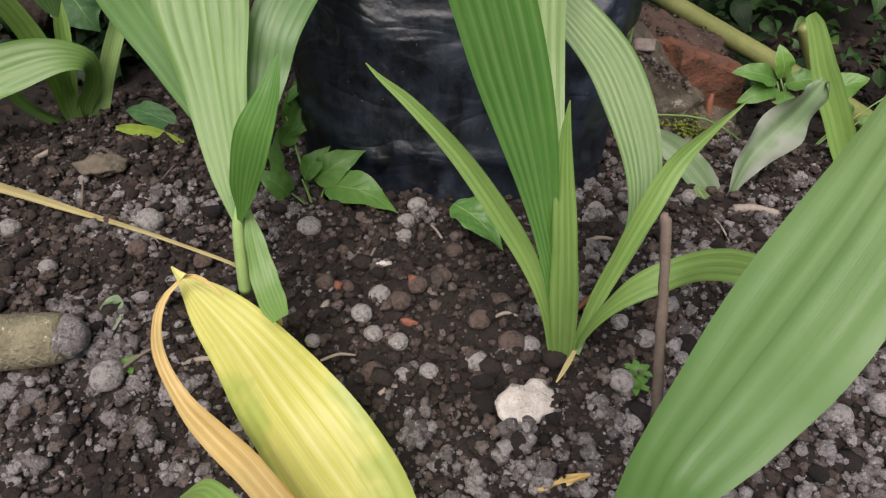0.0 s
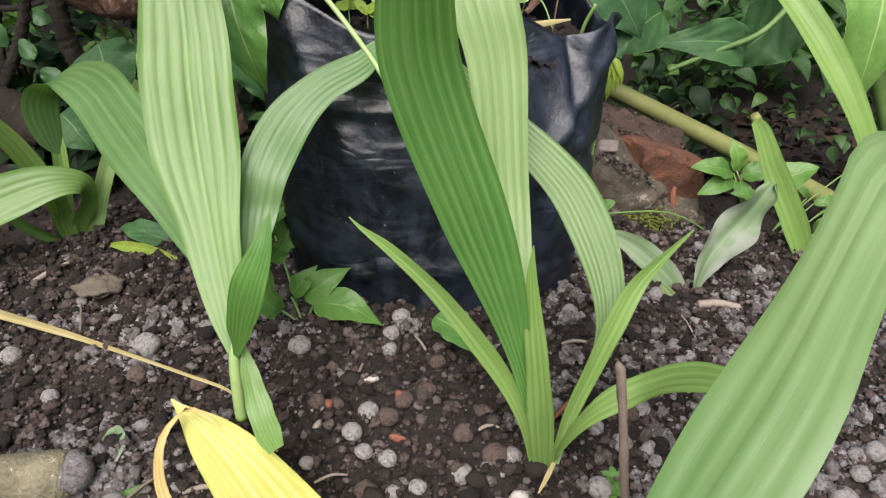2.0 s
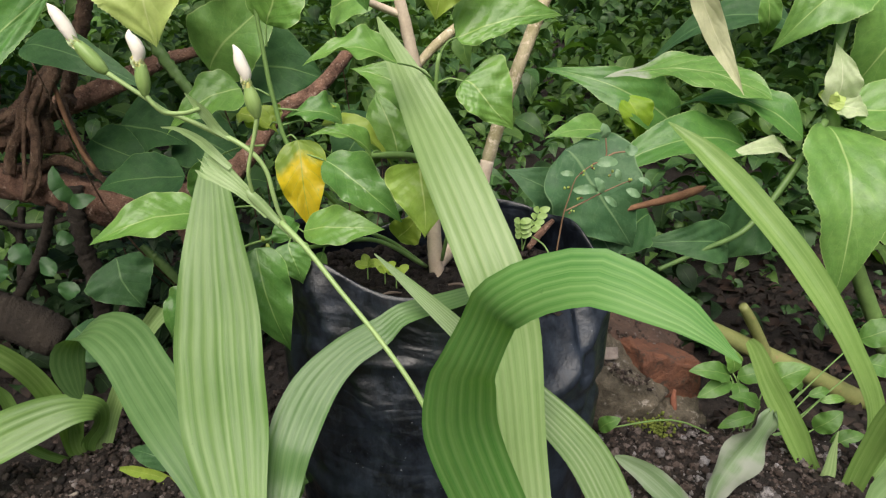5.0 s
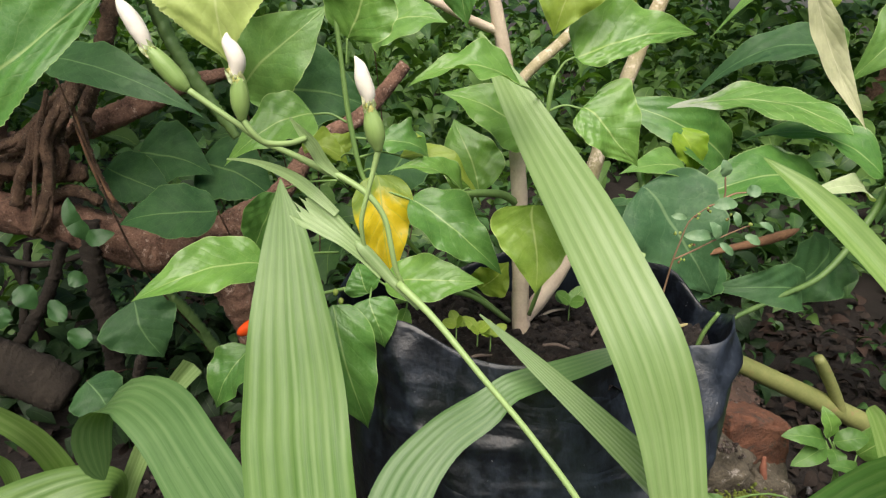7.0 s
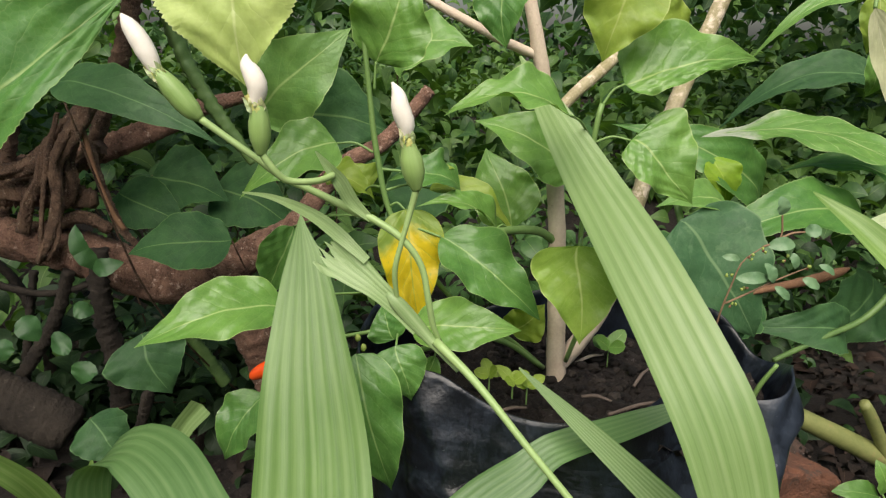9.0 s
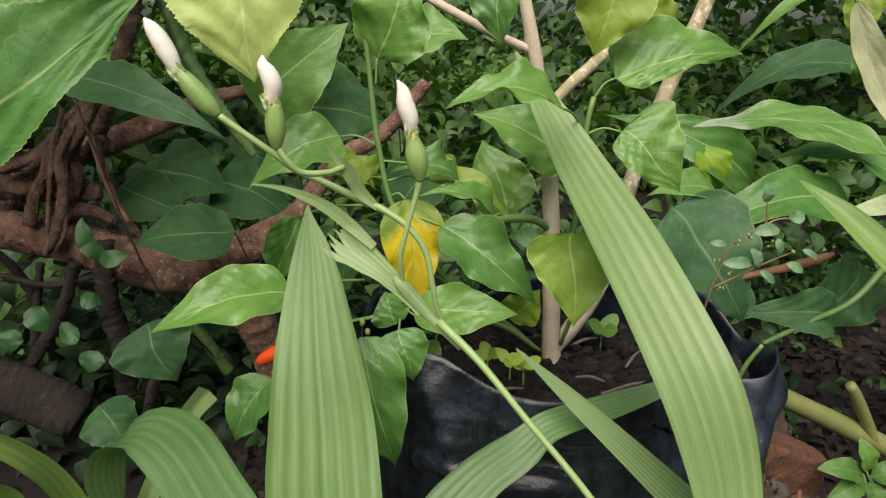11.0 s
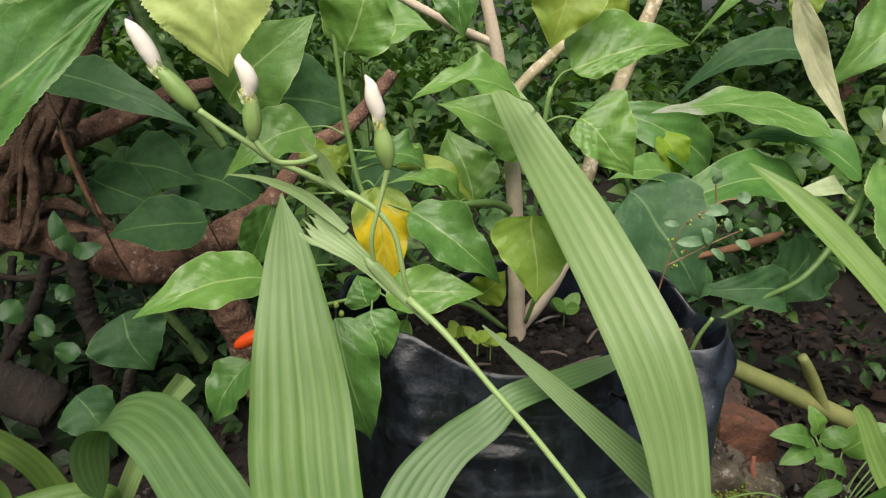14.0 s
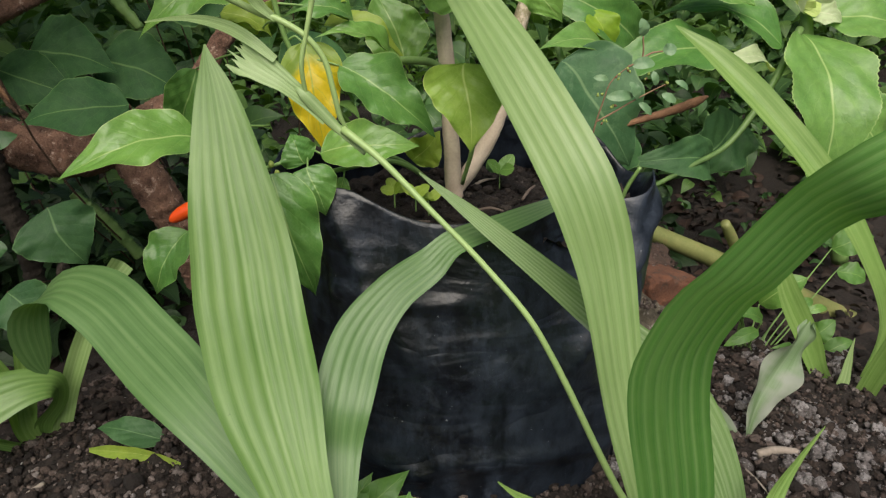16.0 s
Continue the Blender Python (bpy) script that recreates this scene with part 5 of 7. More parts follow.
def plant_d():
    t = thing("ribbed_leaf_plant", (0.425, 0.585, -0.05), "plant with long narrow bright green blades", "plant", "ribbed plants in the bed")
    part("leaf", blade([(0.425, 0.585, -0.05, 0.014), *[(0.446, 0.59, 0.038, 0.0196), (0.415, 0.61, 0.116, 0.025), (0.375, 0.645, 0.185, 0.0298), (0.332, 0.685, 0.242, 0.0304), (0.293, 0.72, 0.285, 0.0239), (0.269, 0.745, 0.307, 0.0097), (0.259, 0.75, 0.315, 0.0018)]], (0.9, 0.2, 0.4), 2, 0.25, seed=41), BLADE_BRIGHT, t)
    part("leaf", blade([(0.412, 0.590, -0.05, 0.016), *[(0.402, 0.595, -0.039, 0.0205), (0.369, 0.6, 0.023, 0.0258), (0.338, 0.604, 0.076, 0.024), (0.318, 0.606, 0.115, 0.0168), (0.31, 0.606, 0.126, 0.01)]], (0.9, 0.1, 0.3), 2, 0.2, seed=42), BLADE_BRIGHT, t, "short cut bright green leaf")
    part("leaf", blade([(0.408, 0.575, -0.05, 0.012), *[(0.394, 0.574, -0.043, 0.0153), (0.396, 0.574, -0.007, 0.0173), (0.399, 0.575, 0.023, 0.0068), (0.401, 0.575, 0.038, 0.0011)]], (0.9, 0.1, 0.2), 2, 0.3, seed=43), SHEATH, t, "small pale folded leaf")
    part("leaf", blade([(0.43, 0.575, -0.05, 0.016), *[(0.423, 0.57, -0.034, 0.021), (0.422, 0.555, 0.034, 0.022), (0.42, 0.53, 0.108, 0.0224), (0.432, 0.5, 0.171, 0.0187), (0.453, 0.47, 0.177, 0.0018)]], (0.8, -0.3, -0.4), 2, 0.3, seed=44), BLADE_BRIGHT, t)
    part("leaf", blade([(0.44, 0.58, -0.05, 0.016), *[(0.448, 0.58, -0.036, 0.0177), (0.481, 0.59, 0.005, 0.0212), (0.536, 0.6, 0.031, 0.0177), (0.59, 0.6, 0.014, 0.0024)]], (0.7, -0.3, -0.5), 2, 0.3, seed=45), BLADE, t)


def plant_e():
    t = thing("grey_leaf_seedling", (0.240, 0.495, -0.012), "seedling with dull grey-green damaged leaves in soil", "seedling")
    part("leaf", blade([(0.239, 0.494, -0.018, 0.0046), (0.2395, 0.497, 0.0, 0.0050), (0.242, 0.501, 0.018, 0.0105), (0.249, 0.506, 0.036, 0.0225), (0.264, 0.514, 0.055, 0.0330), (0.282, 0.522, 0.073, 0.0345), (0.295, 0.527, 0.090, 0.0235), (0.300, 0.529, 0.099, 0.0060)], (0.7, -0.2, -0.6), 3, 0.2, 0.01, 0.03, seed=51, tear=0.004), GREYLEAF, t)
    part("leaf", blade([(0.236, 0.494, -0.014, 0.0071), (0.223, 0.5, 0.008, 0.0182), (0.206, 0.51, 0.026, 0.0242), (0.188, 0.522, 0.039, 0.0203), (0.172, 0.532, 0.045, 0.0113), (0.164, 0.538, 0.046, 0.0021)], (0.4, 0.4, 0.8), 3, 0.15, 0.01, seed=52), GREYLEAF, t)
    part("leaf", blade([(0.224, 0.49, -0.011, 0.0041), (0.219, 0.49, 0.006, 0.0055), (0.206, 0.488, 0.021, 0.0034)], (0.8, 0.2, 0.4), 2, 0.3, seed=53), NEWLEAF, t, "small pale curved seed leaf")
    part("leaf", blade([(0.23, 0.493, -0.013, 0.0061), (0.219, 0.49, 0.0, 0.008), (0.21, 0.488, 0.014, 0.0069), (0.203, 0.487, 0.022, 0.0024)], (0.9, 0, 0.3), 2, 0.1, seed=53), SHEATH, t)


def plant_g():
    t = thing("ribbed_leaf_plant", (-0.374, 0.663, -0.04), "plant with arching ribbed blades behind the bed", "plant", "ribbed plants in the bed")
    b = (-0.374, 0.663, -0.045, 0.012)
    part("leaf", blade([b, *[(-0.374, 0.655, -0.009, 0.0148), (-0.349, 0.64, 0.028, 0.0177), (-0.342, 0.628, 0.055, 0.0229), (-0.361, 0.615, 0.064, 0.0313), (-0.394, 0.6, 0.059, 0.0428), (-0.434, 0.585, 0.044, 0.05), (-0.487, 0.57, 0.017, 0.0433), (-0.537, 0.56, -0.021, 0.0055)]], [(1, 0.1, 0.1), (1, 0.1, 0.1), (0.8, 0.3, 0.2), (0.3, 0.8, 0.4), (0.2, 0.7, 0.6), (0.3, 0.6, 0.7), (0.3, 0.6, 0.7), (0.3, 0.6, 0.7), (0.3, 0.6, 0.7)], 5, 0.05, seed=61), BLADE, t)
    part("leaf", blade([b, *[(-0.363, 0.66, -0.021, 0.0161), (-0.346, 0.665, 0.026, 0.0171), (-0.323, 0.672, 0.077, 0.0168), (-0.299, 0.68, 0.119, 0.0178), (-0.282, 0.684, 0.139, 0.0201)]], (1, 0.1, -0.3), 2, 0.25, seed=62), BLADE_PALE, t, "short cut leaf strip")
    part("leaf", blade([b, *[(-0.39, 0.66, -0.019, 0.0162), (-0.386, 0.645, 0.033, 0.0201), (-0.388, 0.625, 0.087, 0.0212), (-0.396, 0.602, 0.131, 0.0199), (-0.418, 0.585, 0.161, 0.019), (-0.45, 0.57, 0.168, 0.0019)]], (0.7, 0.2, 0.7), 2, 0.3, seed=63), BLADE_BRIGHT, t)
    part("leaf", blade([b, *[(-0.384, 0.655, -0.009, 0.0147), (-0.374, 0.652, 0.042, 0.0154), (-0.367, 0.65, 0.083, 0.0139), (-0.363, 0.65, 0.108, 0.0023)]], (1, 0.1, 0), 2, 0.25, seed=64), BLADE_BRIGHT, t)
    part("leaf", blade([b, *[(-0.428, 0.64, 0.009, 0.0119), (-0.429, 0.63, 0.069, 0.0125), (-0.434, 0.62, 0.09, 0.011), (-0.443, 0.6, 0.11, 0.0016)]], (0.7, 0.2, 0.7), 2, 0.3, seed=65), BLADE, t)
    part("leaf", blade([(-0.236, 0.56, 0.003, 0.0087), (-0.267, 0.58, 0.005, 0.01), (-0.303, 0.6, -0.001, 0.0103), (-0.323, 0.61, -0.005, 0.0035)], (0.2, 0.5, 0.8), 2, 0.2, seed=66), CHILI_OLIVE, t, "low yellow-green leaf stub")
    part("leaf", ovate((-0.257, 0.6, 0.003), (-0.318, 0.62, 0.015), 0.026, (0, -0.5, 0.9), seed=5), SHRUB_DULL, t)


plant_d()
plant_e()
plant_g()


def weed_sprout():
    t = thing("weed_sprout", (-0.100, 0.452, 0.012), "small weed with pointed mid-green leaves", "weed")
    for k, (b, p, w, f) in enumerate((
            ((-0.09, 0.448, 0.035), (-0.035, 0.43, 0.03), 0.030, (0.1, -0.5, 0.9)),
            ((-0.1, 0.455, 0.036), (-0.062, 0.46, 0.06), 0.024, (0, -0.8, 0.6)),
            ((-0.107, 0.455, 0.036), (-0.089, 0.462, 0.062), 0.018, (-0.4, -0.8, 0.5)),
            ((-0.116, 0.45, 0.028), (-0.129, 0.462, 0.074), 0.022, (-0.6, -0.7, 0.3)),
            ((-0.118, 0.445, 0.027), (-0.138, 0.44, 0.052), 0.020, (-0.4, -0.4, 0.9)),
            ((-0.111, 0.445, 0.009), (-0.132, 0.43, 0.018), 0.018, (0, -0.5, 0.9)),
            ((-0.099, 0.445, 0.009), (-0.087, 0.435, 0.003), 0.020, (0.2, -0.8, 0.6)),
            ((-0.127, 0.52, 0.04), (-0.108, 0.53, 0.051), 0.012, (0, -0.5, 0.9)),
            ((-0.133, 0.52, 0.051), (-0.122, 0.53, 0.085), 0.014, (0.4, -0.8, 0.4)),
            ((-0.131, 0.52, 0.068), (-0.104, 0.53, 0.089), 0.010, (0, -0.5, 0.9)),
            ((-0.133, 0.5, 0.041), (-0.115, 0.5, 0.071), 0.018, (0.3, -0.9, 0.3)))):
        part("leaf", ovate(b, p, w, f, 0.12, 0.2, seed=k, n=18, m=9), WEED, t)
    root = (-0.100, 0.452, 0.0, 0.003)
    for k, p in enumerate(((-0.09, 0.448, 0.035), (-0.109, 0.455, 0.036), (-0.117, 0.45, 0.026), (-0.099, 0.445, 0.009), (-0.132, 0.52, 0.057))):
        part("stem", tube([root, (*(np.array(root[:3]) * 0.5 + np.array(p) * 0.5 + np.array([0, 0, 0.004])), 0.0022), (*p, 0.0016)], 6, 12), STEM, t)


weed_sprout()
fallen = lone("fallen_leaf", ovate((0.006, 0.425, 0.037), (0.043, 0.392, 0.024), 0.026, (0.2, -0.6, 0.8), 0.1, 0.3, seed=77), CHILI_DARK, "dark green curled leaf lying on the soil", "leaf")


# ---- on the soil ----
def on_bed(x, y):
    """A point on the bed's surface."""
    return x, y, fine_height(x, y)


def shell_piece(at, size, turn):
    """A flat worn shell with a notched back edge, propped towards the front."""
    v, f = BALLS[3]
    x, y, z = v[:, 0], v[:, 1].copy(), np.sign(v[:, 2]) * np.abs(v[:, 2]) ** 0.6
    y = np.where(y > 0, y * (1 - 0.38 * np.exp(-((x - 0.15) / 0.24) ** 2)), y)
    k = np.array([1 + 0.20 * noise.fractal(Vector(q) * 2.3 + Vector((4, 1, 2)), 0.8, 2.0, 4) for q in v])
    p = np.c_[x * k, y * k, z * k] * np.array(size)
    p[:, 2] += 0.40 * p[:, 1]
    c, s = math.cos(turn), math.sin(turn)
    return np.c_[p[:, 0] * c - p[:, 1] * s, p[:, 0] * s + p[:, 1] * c, p[:, 2]] + np.array(at), f, None


def small_things():
    pebbles = ((-0.0503, 0.3279, 0.0067), (-0.0410, 0.3496, 0.0073), (-0.0420, 0.3169, 0.0058), (-0.0260, 0.3099, 0.0061), (-0.0063, 0.2913, 0.0060), (0.0221, 0.3023, 0.0076), (0.1080, 0.2867, 0.0076), (-0.0209, 0.4509, 0.0074), (-0.0284, 0.4304, 0.0068), (-0.0290, 0.4089, 0.0065), (-0.0950, 0.4020, 0.0082),
               (-0.2162, 0.4188, 0.0105), (0.0553, 0.3112, 0.0062), (-0.1900, 0.2733, 0.0095), (0.2045, 0.4928, 0.0073), (-0.0217, 0.2894, 0.0049), (-0.0764, 0.3002, 0.0046), (0.2572, 0.2748, 0.0084), (0.2469, 0.2914, 0.0064), (0.2749, 0.2908, 0.0060), (-0.1462, 0.2735, 0.0062), (0.1324, 0.3273, 0.0070),
               (0.2314, 0.2692, 0.0074), (-0.2738, 0.3745, 0.0067), (-0.3327, 0.4315, 0.0081), (-0.1682, 0.3475, 0.0064), (-0.0582, 0.2711, 0.0051), (0.1207, 0.4655, 0.0068), (0.1146, 0.3321, 0.0056), (0.2646, 0.3100, 0.0061), (0.2909, 0.3040, 0.0071))
    for k, (x, y, r) in enumerate(pebbles):
        at = on_bed(x, y)
        lone("pebble", lump((at[0], at[1], at[2] + r * 0.45), (r * 1.05, r, r * 0.86), k, 0.10, 3, 1.2, k * 1.3), PEBBLE, "round grey clay pebble on dark soil", "pebble", "pebbles on the soil")
    for k, (x, y, r) in enumerate(((-0.0274, 0.3419, 0.0071), (0.0241, 0.3230, 0.0069), (-0.0393, 0.2877, 0.0075), (-0.0766, 0.3520, 0.0061), (-0.0644, 0.3578, 0.0054), (0.0440, 0.3110, 0.0084), (-0.0161, 0.3548, 0.0064), (0.1400, 0.3428, 0.0066), (-0.1036, 0.2974, 0.0057), (-0.0722, 0.3929, 0.0056), (0.0080, 0.3949, 0.0060), (-0.1671, 0.3822, 0.0067), (-0.2128, 0.3870, 0.0073), (0.0386, 0.3430, 0.0056), (-0.0003, 0.3612, 0.0061))):
        at = on_bed(x, y)
        lone("pebble", lump((at[0], at[1], at[2] + r * 0.4), (r * 1.1, r, r * 0.8), k + 40, 0.14, 3, 1.2, k * 0.7), PEBBLE_DARK, "round dark brown clod in the soil", "pebble", "pebbles on the soil")
    at = on_bed(0.0503, 0.2690)
    lone("shell_fragment", shell_piece((at[0], at[1], at[2] + 0.006), (0.0190, 0.0118, 0.0045), 0.55), SHELL, "whitish weathered shell fragment on soil", "shell")
    at = on_bed(-0.2934, 0.5146)
    lone("flat_stone", lump((at[0], at[1], at[2] + 0.004), (0.020, 0.014, 0.008), 9, 0.55, 3, 2.6, 0.3), STONE, "flat grey-brown stone on soil", "stone")
    for x, y, c, sx, sy in ((-0.0184, 0.3561, RUST, 0.0055, 0.0045), (-0.0205, 0.3281, RUST, 0.0022, 0.006), (-0.0737, 0.3304, TWIGPALE, 0.0028, 0.006), (0.0443, 0.3136, RUST, 0.006, 0.005), (-0.0694, 0.3532, RUST, 0.004, 0.004)):
        at = on_bed(x, y)
        lone("brick_chip" if c is RUST else "bark_chip", lump((at[0], at[1], at[2] + 0.002), (sx, sy, 0.003), int(x * 1e4) % 97, 0.4, 2, 1.5, 90 * x), c, "small reddish chip on soil" if c is RUST else "small dry bark chip on soil", "chip")
    at = on_bed(-0.0412, 0.3698)
    lone("root_bit", tube([(at[0] - 0.006, at[1], at[2] + 0.002, 0.0035), (at[0] - 0.003, at[1] + 0.002, at[2] + 0.004, 0.004), (at[0] + 0.002, at[1] + 0.003, at[2] + 0.004, 0.004), (at[0] + 0.006, at[1] + 0.005, at[2] + 0.003, 0.003)], 8, 16, 0.25, 2), SHELL, "cream bit of root on soil", "root")
    for k, (a, b, w, mat) in enumerate((((-0.3657, 0.5398), (-0.3493, 0.5744), 0.005, TWIGPALE), ((-0.1496, 0.2824), (-0.1235, 0.2840), 0.003, TWIGPALE), ((-0.2826, 0.4467), (-0.3054, 0.5005), 0.002, STICK), ((-0.0709, 0.2904), (-0.0508, 0.2979), 0.0018, TWIGPALE), ((-0.2261, 0.4529), (-0.2357, 0.5301), 0.0018, STICK),
                                        ((0.1081, 0.4284), (0.1287, 0.4224), 0.0028, TWIGPALE), ((0.0334, 0.3221), (0.0480, 0.3270), 0.0022, TWIGPALE), ((0.2348, 0.4761), (0.2704, 0.4735), 0.007, TWIGPALE), ((-0.1902, 0.2692), (-0.1691, 0.2923), 0.002, STICK), ((-0.0097, 0.4314), (0.0017, 0.4009), 0.0018, TWIGPALE), ((-0.0501, 0.3830), (-0.0425, 0.3975), 0.002, STICK), ((0.1121, 0.3605), (0.0881, 0.3444), 0.004, RUST), ((0.2166, 0.4645), (0.2189, 0.4346), 0.0015, TWIGPALE), ((-0.0347, 0.2724), (-0.0247, 0.2793), 0.003, TWIGPALE))):
        p, q = np.array(on_bed(*a)), np.array(on_bed(*b))
        mid = (p + q) / 2 + np.array([0, 0.002, 0.004])
        lone("twig", tube([(*(p + [0, 0, 0.003]), w), (*mid, w * 1.1), (*(q + [0, 0, 0.003]), w * 0.8)], 7, 14, 0.15, k), mat, "thin dry twig lying on the soil", "twig", "twigs on the soil")
    p = on_bed(-0.1991, 0.3010)
    lone("curled_dry_leaf", blade([(p[0] - 0.014, p[1] + 0.022, p[2] + 0.004, 0.003), (p[0] - 0.004, p[1] + 0.024, p[2] + 0.012, 0.006), (p[0] + 0.002, p[1] + 0.012, p[2] + 0.010, 0.008), (p[0] + 0.000, p[1] - 0.004, p[2] + 0.004, 0.004)], (0.6, 0.2, 0.7), 2, 0.2), GREYLEAF, "curled pale dry leaf on soil", "leaf")
    lone("dry_leaf", blade([(0.052, 0.222, -0.012, 0.0021), (0.064, 0.224, -0.009, 0.0042), (0.075, 0.227, -0.008, 0.0048), (0.083, 0.23, -0.009, 0.0024)], (0.1, 0.6, 0.6), 2, 0.5, 0.02, 0.05), BLADE_DRY, "small curled orange-brown dry leaf on soil", "leaf")
    for x, y in ((0.1180, 0.2918), (0.1149, 0.2838), (-0.1820, 0.2830), (0.2889, 0.3662)):
        at = np.array(on_bed(x, y))
        t = thing("tiny_seedling", at, "tiny green seedling sprouting from the soil", "seedling")
        for k in range(6):
            a = k * 1.05 + 40 * x
            part("leaf", ovate(at + [0, 0, 0.003], at + np.array([math.cos(a) * 0.009, math.sin(a) * 0.009, 0.008]), 0.005, (0, 0, 1), seed=k, n=8, m=5, point=0.7), WEED, t)


small_things()
lone("dry_stick", tube([(0.0795, 0.213, 0.171, 0.0022), (0.081, 0.213, 0.168, 0.0042), (0.0835, 0.206, 0.145, 0.0036), (0.086, 0.200, 0.120, 0.0044), (0.091, 0.188, 0.070, 0.0046), (0.097, 0.175, -0.02, 0.005)], 9, 60, 0.30, 4), STICK, "upright dry brown stick pushed into the soil", "stick")
log = thing("cut_branch", (-0.27, 0.29, 0.0), "cut piece of grey-green mottled branch on soil", "branch")
part("bark", tube([(-0.45, 0.270, 0.010, 0.034), (-0.36, 0.276, 0.016, 0.034), (-0.28, 0.282, 0.022, 0.033), (-0.225, 0.286, 0.026, 0.031), (-0.214, 0.287, 0.027, 0.027)], 20, 60, 0.05, 6), LOG, log)
part("cut_end", tube([(-0.216, 0.287, 0.027, 0.027), (-0.208, 0.287, 0.026, 0.022), (-0.203, 0.287, 0.025, 0.010)], 20, 8, 0.12, 6), CRUMB_PALE, log, "soil-crusted branch end")


# ---- bricks and cane ----
def bricks():
    lone("brick", hewn((0.148, 0.652, 0.078), (0.122, 0.022, -0.078), (0.03, 0.09, 0.012), (-0.028, 0.004, -0.110), 1, 0.006, 0.009, 26), MOSSY, "weathered grey-brown brick with moss behind the bag", "brick", "bricks behind the bag")
    lone("brick", hewn((0.243, 0.698, 0.061), (0.086, 0.024, -0.031), (-0.024, 0.058, 0.000), (0.001, 0.002, -0.070), 2, 0.003, 0.007, 26), BRICK, "broken red brick lying on another brick", "brick", "bricks behind the bag")
    lone("brick", hewn((0.190, 0.735, 0.078), (0.125, 0.020, -0.052), (0.015, 0.07, 0.005), (-0.01, 0.0, -0.055), 3, 0.006, 0.008, 18), BRICK_DARK, "dark soil-covered brick behind the others", "brick", "bricks behind the bag")
    lone("rubble_stone", hewn((0.262, 0.672, 0.000), (0.062, 0.022, -0.022), (0.01, 0.06, 0.0), (0.004, -0.012, -0.085), 4, 0.008, 0.010, 18), MOSSY, "crumbling grey rubble stone with moss under the bricks", "stone")
    lone("mortar_chip", hewn((0.186, 0.684, 0.066), (0.024, 0.004, -0.003), (0.003, 0.016, 0.004), (0, 0, -0.005), 5, 0.002, 0.002, 8), STONE_PALE, "pale flat mortar chip on the old brick", "chip")
    lone("brick_chip", tube([(0.281, 0.693, 0.014, 0.004), (0.280, 0.690, 0.002, 0.007), (0.281, 0.687, -0.007, 0.0065), (0.282, 0.686, -0.013, 0.003)], 8, 16, 0.2, 2), RUST, "narrow red brick sliver leaning on a brick", "chip")
    rng = np.random.RandomState(12)
    vs, fs = [], []
    tv, tf = BALLS[1]
    for k in range(520):
        at = np.array(MOSS_AT) + np.array([rng.normal(0, 0.013), rng.normal(-0.006, 0.003), rng.normal(0, 0.010)])
        vs.append(tv * rng.uniform(0.0008, 0.0022) * rng.uniform(0.7, 1.3, (len(tv), 1)) + at)
        fs.append(np.array(tf) + k * len(tv))
    ob = new("moss", mesh_of("moss", np.concatenate(vs), np.concatenate(fs).tolist(), MOSS))
    tagged(ob, "yellow-green moss on the old brick", "moss", kind="stuff")
    rng = np.random.RandomState(13)
    vs, fs = [], []
    for k in range(600):
        u, v = rng.uniform(0.0, 1.0), rng.uniform() ** 1.5
        at = np.array((0.190, 0.735, 0.078)) + u * np.array((0.125, 0.020, -0.052)) + v * np.array((0.015, 0.07, 0.005)) + np.array([0, 0, rng.uniform(-0.003, 0.001)])
        if k % 3 == 0:
            at = np.array((0.176, 0.672, 0.072)) + rng.uniform(0, 0.75) * np.array((0.100, 0.018, -0.058)) + np.array([0, rng.uniform(-0.016, 0.02), rng.uniform(-0.006, -0.001)])
        vs.append(tv * (0.0006 + 0.0018 * rng.uniform() ** 2) * rng.uniform(0.5, 1.5, (len(tv), 1)) + at)
        fs.append(np.array(tf) + k * len(tv))
    ob = new("brick_soil_crumbs", mesh_of("brick_soil_crumbs", np.concatenate(vs), np.concatenate(fs).tolist(), CRUMB))
    tagged(ob, "soil crumbs lying on the bricks", "soil", kind="stuff")


MOSS_AT = (0.247, 0.668, -0.022)
bricks()
cane = thing("fallen_cane", (0.45, 0.88, -0.05), "thick yellow-green cane lying aslant behind the bag", "cane")
part("cane", tube([(0.204, 0.88, 0.088, 0.0196), (0.24, 0.88, 0.07, 0.022), (0.335, 0.88, 0.024, 0.0241), (0.439, 0.88, -0.027, 0.0264), (0.548, 0.88, -0.082, 0.0287), (0.655, 0.88, -0.138, 0.0303), (0.809, 0.88, -0.218, 0.0315), (1.035, 0.88, -0.335, 0.0332)], 14, 60, 0.03, 3), CANE, cane)
part("side_shoot", tube([(0.496, 0.875, -0.06, 0.0162), (0.473, 0.872, -0.018, 0.0158), (0.45, 0.868, 0.018, 0.0155), (0.439, 0.866, 0.034, 0.0123)], 10, 16, 0.03, 3), CANE, cane)


